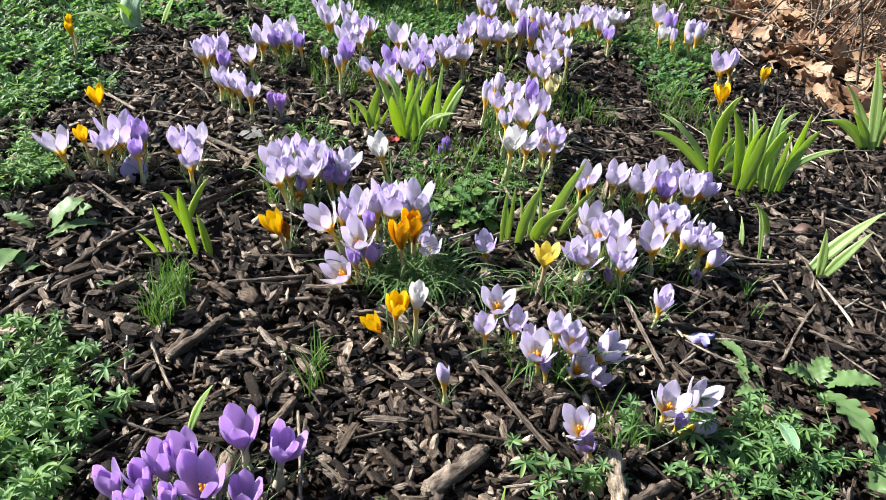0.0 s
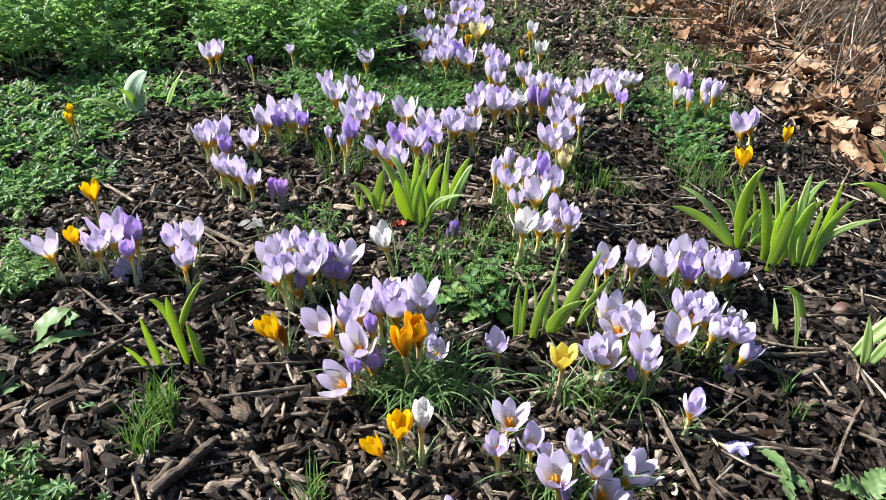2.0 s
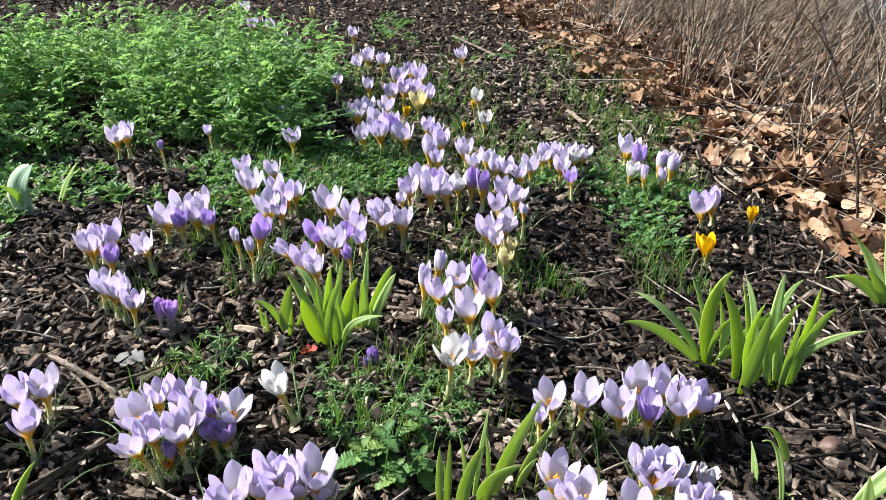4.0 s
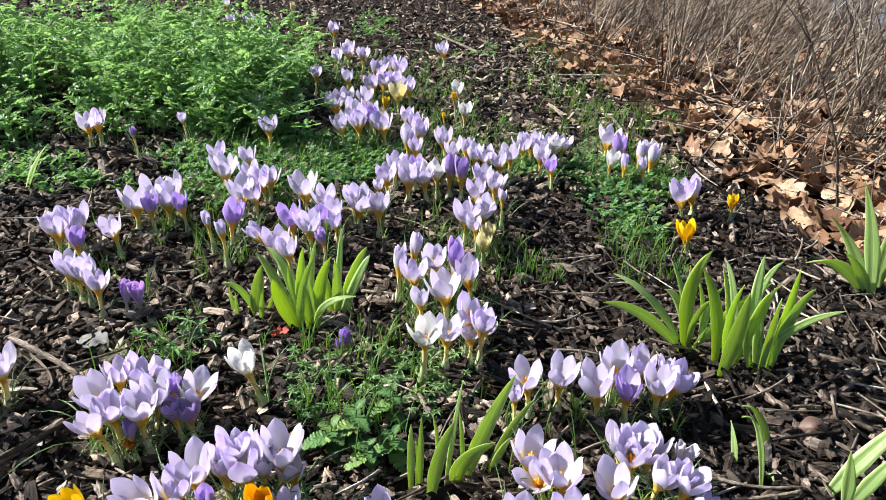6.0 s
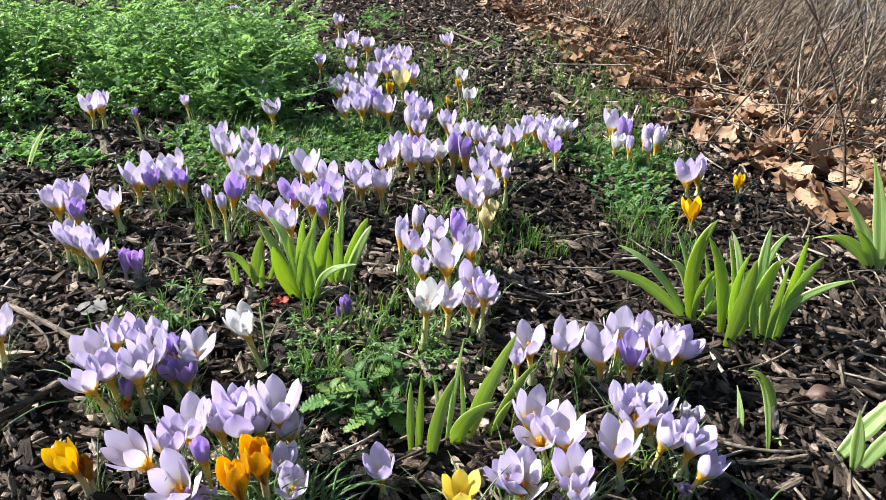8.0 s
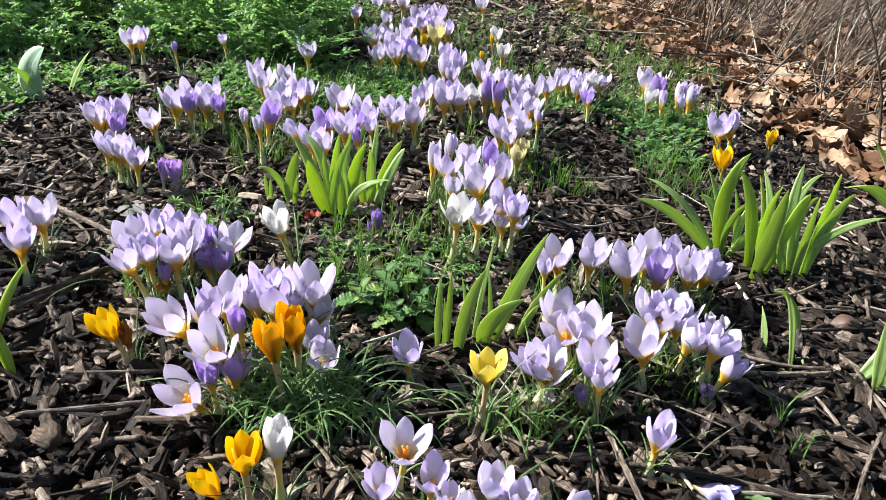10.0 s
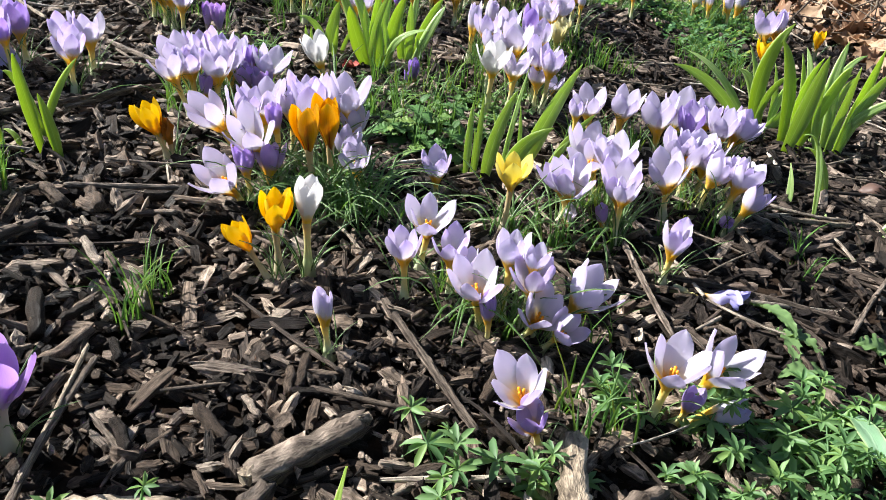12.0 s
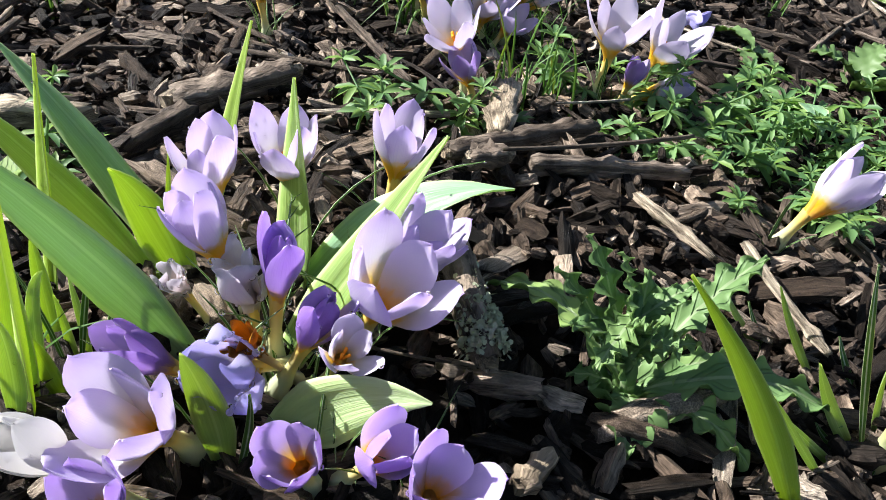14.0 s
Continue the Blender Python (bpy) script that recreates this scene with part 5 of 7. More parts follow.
curled_shoots = thing("bulb_foliage", (0.524, 0.946), "curled thin green shoots in bark mulch", "bulb leaves")
strap(curled_shoots, 0.524, 0.946, 0.521, 0.974, 0.043, 0.0073, 0.20, -100, strap_green)
strap(curled_shoots, 0.536, 0.909, 0.493, 0.909, 0.097, 0.0068, 0.60, -80, strap_green)
strap(curled_shoots, 0.576, 0.974, 0.529, 0.974, 0.062, 0.0092, 0.50, -40, strap_green)
strap(curled_shoots, 0.547, 0.933, 0.552, 0.913, 0.006, 0.0062, 0.80, 110, strap_green)
leaves_right = thing("bulb_foliage", (0.615, 0.885), "few long green leaves lying over bark", "bulb leaves")
strap(leaves_right, 0.615, 0.885, 0.579, 0.860, 0.095, 0.0135, 0.20, -110, strap_green)
strap(leaves_right, 0.616, 0.885, 0.661, 0.885, 0.083, 0.0137, 0.10, -90, strap_green)
strap(leaves_right, 0.603, 0.903, 0.693, 0.923, 0.095, 0.0175, 0.15, -80, strap_green)
clump_edge = thing("bulb_foliage", (0.911, 1.343), "clump of dark green strap leaves by dry leaf litter", "bulb leaves")
strap(clump_edge, 0.911, 1.343, 0.824, 1.361, 0.134, 0.0215, 0.20, -110, strap_green)
strap(clump_edge, 0.908, 1.328, 0.840, 1.329, 0.202, 0.0228, 0.20, -110, strap_green)
strap(clump_edge, 0.905, 1.347, 0.796, 1.347, 0.059, 0.0197, 0.40, 70, strap_green)
strap(clump_edge, 0.925, 1.347, 0.899, 1.321, 0.148, 0.0212, 0.20, -90, strap_green)
strap(clump_edge, 0.909, 1.338, 0.836, 1.320, 0.091, 0.0174, 0.20, -30, strap_green)
leaves_left = thing("bulb_foliage", (-0.235, 0.840), "sparse yellow-green pointed leaves in mulch", "bulb leaves")
blade(leaves_left, (-0.232, 0.829), (-0.243, 0.829, 0.058), (-0.248, 0.829, 0.096), 0.0124, -5, fresh_leaf)
blade(leaves_left, (-0.254, 0.806), (-0.263, 0.806, 0.042), (-0.272, 0.806, 0.083), 0.0091, 17, fresh_leaf)
blade(leaves_left, (-0.212, 0.821), (-0.218, 0.821, 0.033), (-0.226, 0.821, 0.065), 0.0105, 14, fresh_leaf)
blade(leaves_left, (-0.264, 0.889), (-0.252, 0.899, 0.036), (-0.233, 0.909, 0.071), 0.0098, -12, fresh_leaf)
blade(leaves_left, (-0.253, 0.872), (-0.270, 0.872, 0.046), (-0.287, 0.872, 0.062), 0.0089, 3, fresh_leaf)
blade(leaves_left, (-0.267, 0.806), (-0.278, 0.801, 0.027), (-0.291, 0.796, 0.048), 0.0060, 18, fresh_leaf)
blade(leaves_left, (-0.250, 0.826), (-0.259, 0.831, 0.015), (-0.273, 0.836, 0.018), 0.0054, 10, fresh_leaf)
broad_leaf = thing("bulb_foliage", (-0.595, 1.667), "broad folded blue-green bulb leaf with side leaves", "bulb leaves")
blade(broad_leaf, (-0.590, 1.675), (-0.598, 1.675, 0.055), (-0.560, 1.665, 0.104), 0.0480, -25, bluish_leaf, 6.0)
blade(broad_leaf, (-0.590, 1.684), (-0.602, 1.674, 0.040), (-0.626, 1.664, 0.064), 0.0148, 0, strap_green)
strap(broad_leaf, -0.550, 1.715, -0.508, 1.736, 0.089, 0.0159, 0.20, -70, strap_green)
strap(broad_leaf, -0.596, 1.639, -0.727, 1.639, 0.028, 0.0152, 0.50, 70, strap_green)
bank_leaf = thing("bulb_foliage", (-0.193, 2.614), "lone upright green leaf in the green bank", "bulb leaves")
strap(bank_leaf, -0.193, 2.614, -0.188, 2.640, 0.121, 0.0243, 0.20, -70, strap_green)
strap(bank_leaf, -0.120, 2.962, -0.112, 2.954, 0.059, 0.0170, 0.20, -60, strap_green)
purple_leaf = thing("bulb_foliage", (-0.160, 0.524), "single yellow-green leaf beside purple crocuses", "bulb leaves")
strap(purple_leaf, -0.160, 0.524, -0.132, 0.526, 0.066, 0.0086, 0.20, -60, strap_green)
front_clump = thing("bulb_foliage", (0.115, 0.342), "large clump of wet tulip-like leaves in the foreground", "bulb leaves")
strap(front_clump, 0.115, 0.342, 0.040, 0.372, 0.085, 0.0183, 0.12, 10, glaucous)
strap(front_clump, 0.113, 0.329, 0.031, 0.349, 0.079, 0.0154, 0.12, 50, fresh_leaf)
strap(front_clump, 0.137, 0.294, 0.071, 0.284, 0.105, 0.0187, 0.12, 90, glaucous)
strap(front_clump, 0.073, 0.318, 0.085, 0.318, 0.110, 0.0088, 0.05, -60, fresh_leaf)
strap(front_clump, 0.091, 0.266, 0.107, 0.256, 0.119, 0.0094, 0.05, -110, fresh_leaf)
strap(front_clump, 0.157, 0.338, 0.153, 0.348, 0.100, 0.0174, 0.03, -60, strap_green)
strap(front_clump, 0.158, 0.295, 0.205, 0.315, 0.106, 0.0164, 0.05, -80, strap_green)
strap(front_clump, 0.157, 0.338, 0.231, 0.338, 0.077, 0.0185, 0.35, -90, glaucous)
strap(front_clump, 0.113, 0.369, 0.123, 0.409, 0.091, 0.0097, 0.05, -50, fresh_leaf)
strap(front_clump, 0.120, 0.331, 0.095, 0.331, 0.065, 0.0186, 0.35, 50, fresh_leaf)
front_leaves = thing("bulb_foliage", (0.153, 0.253), "young pointed leaves between foreground crocuses", "bulb leaves")
strap(front_leaves, 0.163, 0.269, 0.211, 0.257, 0.057, 0.0204, 0.30, -60, pale_leaf)
strap(front_leaves, 0.334, 0.267, 0.268, 0.267, 0.105, 0.0098, 0.12, -20, fresh_leaf)
blade(front_leaves, (0.090, 0.269), (0.092, 0.269, 0.046), (0.096, 0.269, 0.087), 0.0097, -10, fresh_leaf)
blade(front_leaves, (0.089, 0.290), (0.086, 0.295, 0.036), (0.083, 0.300, 0.058), 0.0061, 12, fresh_leaf)
blade(front_leaves, (0.095, 0.291), (0.098, 0.296, 0.035), (0.102, 0.301, 0.059), 0.0024, 9, crocus_blade)
blade(front_leaves, (0.099, 0.280), (0.094, 0.280, 0.044), (0.086, 0.280, 0.066), 0.0019, -17, crocus_blade)
blade(front_leaves, (0.099, 0.292), (0.095, 0.297, 0.029), (0.091, 0.302, 0.041), 0.0029, -2, strap_green)
blade(front_leaves, (0.099, 0.274), (0.096, 0.272, 0.032), (0.095, 0.269, 0.048), 0.0062, 13, fresh_leaf)
blade(front_leaves, (0.094, 0.272), (0.093, 0.277, 0.047), (0.096, 0.282, 0.061), 0.0045, 5, strap_green)
blade(front_leaves, (0.100, 0.282), (0.096, 0.287, 0.028), (0.091, 0.292, 0.042), 0.0032, 15, fresh_leaf)
blade(front_leaves, (0.087, 0.264), (0.095, 0.259, 0.043), (0.099, 0.254, 0.070), 0.0073, 12, strap_green)
blade(front_leaves, (0.100, 0.295), (0.104, 0.300, 0.028), (0.104, 0.305, 0.043), 0.0025, -21, crocus_blade)
blade(front_leaves, (0.153, 0.259), (0.151, 0.256, 0.041), (0.145, 0.254, 0.066), 0.0111, 13, strap_green)
blade(front_leaves, (0.157, 0.257), (0.162, 0.254, 0.038), (0.163, 0.252, 0.056), 0.0027, -25, crocus_blade)
blade(front_leaves, (0.122, 0.311), (0.113, 0.311, 0.022), (0.102, 0.311, 0.028), 0.0030, 5, crocus_blade)
blade(front_leaves, (0.134, 0.325), (0.122, 0.330, 0.015), (0.115, 0.335, 0.029), 0.0031, -9, crocus_blade)
blade(front_leaves, (0.111, 0.333), (0.109, 0.343, 0.035), (0.107, 0.353, 0.060), 0.0031, 10, fresh_leaf)
right_leaves = thing("bulb_foliage", (0.368, 0.290), "tuft of narrow dark green leaves beside a cream crocus", "bulb leaves")
blade(right_leaves, (0.368, 0.296), (0.351, 0.301, 0.055), (0.339, 0.306, 0.090), 0.0030, -11, crocus_blade)
blade(right_leaves, (0.363, 0.326), (0.345, 0.331, 0.035), (0.333, 0.336, 0.054), 0.0033, -13, strap_green)
blade(right_leaves, (0.350, 0.335), (0.339, 0.340, 0.024), (0.330, 0.345, 0.038), 0.0031, 20, crocus_blade)
blade(right_leaves, (0.367, 0.296), (0.347, 0.296, 0.035), (0.333, 0.296, 0.056), 0.0056, 5, strap_green)
blade(right_leaves, (0.380, 0.327), (0.371, 0.332, 0.023), (0.365, 0.337, 0.034), 0.0032, 9, crocus_blade)
blade(right_leaves, (0.349, 0.333), (0.331, 0.340, 0.028), (0.316, 0.348, 0.045), 0.0033, 10, strap_green)
blade(right_leaves, (0.366, 0.296), (0.353, 0.296, 0.020), (0.344, 0.296, 0.029), 0.0029, 5, crocus_blade)
blade(right_leaves, (0.351, 0.279), (0.326, 0.276, 0.041), (0.309, 0.274, 0.061), 0.0032, 0, strap_green)
blade(right_leaves, (0.375, 0.303), (0.366, 0.303, 0.034), (0.361, 0.303, 0.050), 0.0032, 15, strap_green)
blade(right_leaves, (0.359, 0.289), (0.340, 0.286, 0.028), (0.318, 0.284, 0.046), 0.0032, -16, strap_green)



# ---- dew ----
def drop_mesh():
    bm = bmesh.new()
    bmesh.ops.create_icosphere(bm, subdivisions=2, radius=1.0)
    for v in bm.verts:
        v.co.z *= 0.8
    me = bpy.data.meshes.new("water_drop")
    bm.to_mesh(me)
    bm.free()
    me.materials.append(water)
    me.polygons.foreach_set("use_smooth", [True] * len(me.polygons))
    return me


def dew(plant, count, size, rng, low=0.35):
    """Drops of water sitting on the petals and leaves of a plant."""
    skins = [o for o in plant.children if o.name.split(".")[0] in ("petal", "leaf")]
    for _ in range(count):
        ob = skins[rng.integers(len(skins))]
        vs = ob.data.vertices
        half = len(vs) // 2
        at = vs[int(rng.uniform(low, 0.97) * half)]
        r = rng.uniform(0.5, 1.0) * size
        sx, sy, sz = ob.matrix_basis.to_scale()
        child("water_drop", cached("drop", drop_mesh), ob, Matrix.Translation(at.co) @ Matrix.Diagonal((r / sx, r / sy, r / sz, 1)), "clear round dew drop")


def wet_plants():
    rng = np.random.default_rng(77)
    for ob in list(scene.objects):
        if ob.parent or ob.name.split(".")[0] not in ("crocus", "bulb_foliage"):
            continue
        x, y, _ = ob.location
        withered = any(c.data.materials and c.data.materials[0].name in ("petal_wet_out", "petal_bleached_out") for c in ob.children if c.data)
        if 0.05 < x < 0.23 and 0.22 < y < 0.38:
            dew(ob, 45 if withered else 8 if ob.name.startswith("crocus") else 12, 0.0014 if withered else 0.0009, rng)
        elif withered or (0.1 < x < 0.16 and 0.68 < y < 0.72):
            dew(ob, 10, 0.0012, rng)


wet_plants()


# ---- weeds ----
def small_leaf(length, width, droop=0.25, fold=0.2):
    """A pointed leaf along x: verts, faces, map."""
    v = np.array([(0, 0, 0), (0.3, 0.42, 0.06), (0.34, 0, -0.02), (0.3, -0.42, 0.06), (0.72, 0.42, 0.03), (0.75, 0, -0.05), (0.72, -0.42, 0.03), (1.0, 0, -0.1)])
    v = v * (length, width, length)
    v[:, 2] -= droop * length * (v[:, 0] / length) ** 2 - fold * np.abs(v[:, 1])
    f = [(0, 2, 1), (0, 3, 2), (1, 2, 5, 4), (2, 3, 6, 5), (4, 5, 7), (5, 6, 7)]
    uv = np.stack((0.5 + v[:, 1] / width, v[:, 0] / length), -1)
    return v, f, uv


def put_leaf(batch, leaf, m, at):
    batch.put(leaf[0] @ m.T + at, leaf[1], leaf[2])


def patch(name, label, category, material, spots, grow, seed):
    """A patch of uncountable weeds; spots: (x, y, radius x, radius y, plants)."""
    rng = np.random.default_rng(seed)
    batch = Batch()
    for cx, cy, rx, ry, n in spots:
        for _ in range(n):
            a, r = rng.uniform(0, 2 * math.pi), math.sqrt(rng.uniform(0, 1)) * rng.uniform(0.75, 1.15)
            x, y = cx + rx * r * math.cos(a), cy + ry * r * math.sin(a)
            grow(batch, rng, np.array((x, y, float(ground_z(x, y)))))
    return tagged(new(name, batch.mesh(name, material)), label, category, kind="stuff")


def sprig(batch, rng, at, height=(0.010, 0.042), whorls=(2, 5), leaves=7, size=0.0128):
    """Cleavers: a creeping stem with whorls of narrow leaves."""
    n = int(rng.integers(*whorls))
    h = rng.uniform(*height)
    a = rng.uniform(0, 2 * math.pi)
    reach = rng.uniform(0.01, 0.05)
    tip = at + (reach * math.cos(a), reach * math.sin(a), h)
    pts = bezier(at, (at + tip) / 2 + (0, 0, h * 0.4), tip, n + 1)
    tv, tf, tu = tube(pts, [0.0007] * (n + 1), 4, False)
    batch.put(tv, tf, tu)
    for i in range(1, n + 1):
        s = size * rng.uniform(0.7, 1.35) * (0.75 if i == n else 1.0)
        leaf = small_leaf(s, s * 0.33, 0.15)
        tilt = rng.normal(0, 0.3)
        for k in range(leaves):
            m = rot(rng.normal(0, 0.2), -rng.uniform(0.05, 0.6) + (0.4 if i < n else -0.25), 0)
            m = rot(tilt, tilt * 0.5, 2 * math.pi * k / leaves + rng.normal(0, 0.15)) @ m
            put_leaf(batch, leaf, m, pts[i])


def low_sprig(batch, rng, at):
    sprig(batch, rng, at, (0.003, 0.022), (2, 5), 6, 0.0092)


def lobed(rng, length, lobes=4):
    """A deeply cut leaf along x made of small lobes on a rib."""
    pieces = []
    for i in range(lobes):
        t = 0.25 + 0.6 * i / lobes
        s = length * rng.uniform(0.22, 0.36)
        for side in (1, -1):
            v, f, uv = small_leaf(s, s * 0.55, 0.2)
            m = rot(rng.normal(0, 0.25), rng.normal(0, 0.15), side * rng.uniform(0.6, 1.1))
            pieces.append((v @ m.T + (t * length, 0, -0.25 * length * t * t), f, uv))
    s = length * 0.42
    v, f, uv = small_leaf(s, s * 0.6, 0.2)
    pieces.append((v + (0.72 * length, 0, -0.14 * length), f, uv))
    v, f, uv = small_leaf(length * 0.95, length * 0.07, 0.25)
    pieces.append((v, f, uv))
    return pieces


LOBED = [lobed(np.random.default_rng(i), 1.0) for i in range(6)]


def tall_weed(batch, rng, at, height=(0.11, 0.24), n=(14, 20), size=(0.036, 0.064)):
    """A branching leafy weed."""
    h = rng.uniform(*height)
    tip = at + (rng.normal(0, 0.05), rng.normal(-0.02, 0.05), h)
    pts = bezier(at, at + (0, 0, h * 0.6), tip, 6)
    batch.put(*tube(pts, [0.0022, 0.002, 0.0017, 0.0014, 0.0012, 0.001], 4, False))
    count = int(rng.integers(*n))
    for i in range(count):
        t = 0.20 + 0.80 * (i / (count - 1)) ** 0.8
        p = pts[0] * (1 - t) ** 2 + 2 * (at + (0, 0, h * 0.6)) * t * (1 - t) + tip * t * t
        s = rng.uniform(*size) * (1.1 - 0.5 * t)
        m = rot(rng.normal(0, 0.45), -rng.uniform(-0.25, 1.0), i * 2.4 + rng.normal(0, 0.3))
        for v, f, uv in LOBED[rng.integers(6)]:
            batch.put((v * s) @ m.T + p, f, uv)


def foot_weed(batch, rng, at):
    tall_weed(batch, rng, at, (0.05, 0.11), (8, 12), (0.03, 0.05))


def rosette(batch, rng, at, n=(6, 10), size=(0.012, 0.032)):
    """A low rosette of cut leaves."""
    for i in range(int(rng.integers(*n))):
        s = rng.uniform(*size)
        m = rot(rng.normal(0, 0.3), -rng.uniform(0.15, 1.0), i * 2.4 + rng.normal(0, 0.4))
        for v, f, uv in LOBED[rng.integers(6)]:
            batch.put((v * s) @ m.T + at + (0, 0, 0.004), f, uv)


def grass(batch, rng, at, n=(3, 7), size=(0.022, 0.068), width=0.0017):
    for _ in range(int(rng.integers(*n))):
        s = rng.uniform(*size)
        a = rng.uniform(0, 2 * math.pi)
        out = s * rng.uniform(0.1, 0.7)
        tip = at + (out * math.cos(a), out * math.sin(a), s * rng.uniform(0.6, 1.0))
        base = at + (rng.normal(0, 0.004), rng.normal(0, 0.004), 0)
        pts = bezier(base, base + (0.1 * out * math.cos(a), 0.1 * out * math.sin(a), s * 0.6), tip, 5)
        side = np.array((-math.sin(a), math.cos(a), 0))
        v, f, uv = strip(pts, [width, width, width * 0.9, width * 0.7, 0.0002], [side] * 5, 0.2)
        batch.put(v, f, uv)


patch("cleavers", "trailing cleavers with whorled leaves over bark", "weeds", cleaver_green, [(-0.309, 0.525, 0.079, 0.091, 76), (-0.290, 0.428, 0.063, 0.054, 36), (-0.366, 0.629, 0.046, 0.039, 11)], sprig, 1)
patch("cleavers", "low cleavers and chickweed in the bark", "weeds", cleaver_green, [(-0.530, 0.985, 0.075, 0.070, 62), (-0.645, 1.162, 0.065, 0.090, 40), (-0.100, 1.160, 0.030, 0.025, 8)], sprig, 2)
patch("cleavers", "thin low cleavers trailing between strap leaves", "weeds", cleaver_green, [(0.080, 1.115, 0.090, 0.050, 34), (0.160, 1.115, 0.060, 0.035, 24), (0.200, 1.070, 0.055, 0.025, 22), (0.050, 1.060, 0.040, 0.040, 16)], low_sprig, 22)
patch("cleavers", "dense cleavers spreading over sticks", "weeds", cleaver_green, [(0.352, 0.511, 0.052, 0.040, 15), (0.399, 0.550, 0.082, 0.055, 29), (0.391, 0.460, 0.053, 0.031, 10), (0.298, 0.558, 0.036, 0.021, 4), (0.165, 0.470, 0.009, 0.015, 4), (0.216, 0.480, 0.011, 0.016, 4), (0.020, 0.404, 0.015, 0.011, 4)], sprig, 3)
patch("weed_carpet", "carpet of fine-leaved weeds", "weeds", feather_green, [(-0.73, 1.34, 0.14, 0.22, 150), (-0.60, 1.36, 0.07, 0.09, 22), (-0.80, 1.70, 0.17, 0.26, 210), (-0.68, 1.60, 0.08, 0.14, 60), (-0.66, 1.80, 0.10, 0.12, 45), (-0.45, 1.74, 0.10, 0.05, 16), (-0.72, 1.93, 0.16, 0.06, 45)], rosette, 4)
patch("green_bank", "tall leafy bank of green weeds", "weeds", bank_green, [(-1.15, 2.40, 0.46, 0.33, 120), (-0.46, 2.36, 0.26, 0.25, 72), (-0.24, 2.27, 0.13, 0.20, 22), (-1.10, 2.02, 0.32, 0.17, 40), (-0.22, 2.60, 0.13, 0.32, 26), (-0.66, 2.76, 0.42, 0.30, 110)], tall_weed, 5)
patch("green_bank", "lower leafy weeds at the foot of the green bank", "weeds", bank_green, [(-0.40, 2.11, 0.27, 0.05, 44), (-0.78, 2.04, 0.12, 0.11, 28), (-0.14, 2.16, 0.08, 0.10, 16), (-0.12, 2.75, 0.07, 0.25, 14)], foot_weed, 25)
patch("low_weeds", "low green weeds between far crocuses", "weeds", feather_green, [(-0.104, 1.955, 0.259, 0.180, 330), (-0.181, 1.754, 0.109, 0.096, 70), (0.038, 2.020, 0.117, 0.152, 94), (-0.558, 1.829, 0.086, 0.103, 19), (0.458, 1.952, 0.099, 0.093, 52), (0.648, 1.849, 0.128, 0.148, 95), (0.591, 1.672, 0.063, 0.164, 39), (0.058, 3.880, 0.102, 0.494, 39), (0.381, 3.416, 0.244, 0.322, 14), (0.697, 2.051, 0.122, 0.138, 15)], rosette, 6)
patch("grass", "short grass among bark chips", "grass", lawn_green, [(0.779, 2.341, 0.174, 0.151, 107), (0.576, 1.472, 0.096, 0.115, 51), (0.360, 1.417, 0.061, 0.084, 24), (-0.126, 1.474, 0.064, 0.078, 13), (0.238, 0.787, 0.029, 0.028, 7), (0.089, 1.164, 0.066, 0.050, 16), (0.181, 1.439, 0.028, 0.054, 4), (0.785, 2.939, 0.240, 0.240, 60), (0.640, 2.620, 0.160, 0.200, 45), (0.830, 3.450, 0.220, 0.300, 50), (-0.273, 1.342, 0.067, 0.111, 5), (0.299, 0.888, 0.060, 0.075, 8), (0.452, 1.025, 0.076, 0.052, 6)], grass, 7)
patch("grass", "loose grass and seedlings in the mulch", "grass", lawn_green, [(-0.149, 1.453, 0.263, 0.370, 21), (0.254, 0.538, 0.025, 0.031, 8), (0.469, 0.786, 0.014, 0.035, 4), (-0.056, 0.612, 0.007, 0.032, 4), (-0.233, 0.701, 0.018, 0.061, 31), (-0.049, 0.622, 0.009, 0.035, 5), (0.075, 0.292, 0.017, 0.035, 4), (0.145, 1.120, 0.064, 0.063, 8)], grass, 8)
patch("grass", "fine grass under the far crocuses", "grass", lawn_green, [(-0.089, 1.932, 0.244, 0.176, 90), (0.299, 2.091, 0.278, 0.279, 210), (0.679, 1.962, 0.137, 0.229, 90), (-0.123, 1.605, 0.224, 0.145, 71), (0.243, 1.519, 0.109, 0.132, 40), (0.225, 1.262, 0.073, 0.106, 43), (0.181, 2.733, 0.271, 0.438, 224), (0.103, 1.039, 0.065, 0.091, 27), (-0.141, 1.071, 0.079, 0.096, 31), (0.383, 1.034, 0.137, 0.066, 16), (0.347, 0.848, 0.107, 0.047, 14), (0.213, 0.653, 0.076, 0.042, 8)], grass, 9)


def long_grass(batch, rng, at):
    """Limp narrow leaves that arch over and lie on one another."""
    for _ in range(int(rng.integers(2, 5))):
        s, a = rng.uniform(0.05, 0.115), rng.uniform(0, 2 * math.pi)
        out = s * rng.uniform(0.45, 0.95)
        tip = at + (out * math.cos(a), out * math.sin(a), s * rng.uniform(0.05, 0.55))
        pts = bezier(at, at + (0.3 * out * math.cos(a), 0.3 * out * math.sin(a), s * 0.62), tip, 8)
        side = np.array((-math.sin(a), math.cos(a), 0))
        w = 0.0021
        batch.put(*strip(pts, [w, w, w, w, w * 0.95, w * 0.85, w * 0.6, 0.0002], [side] * 8, 0.25))


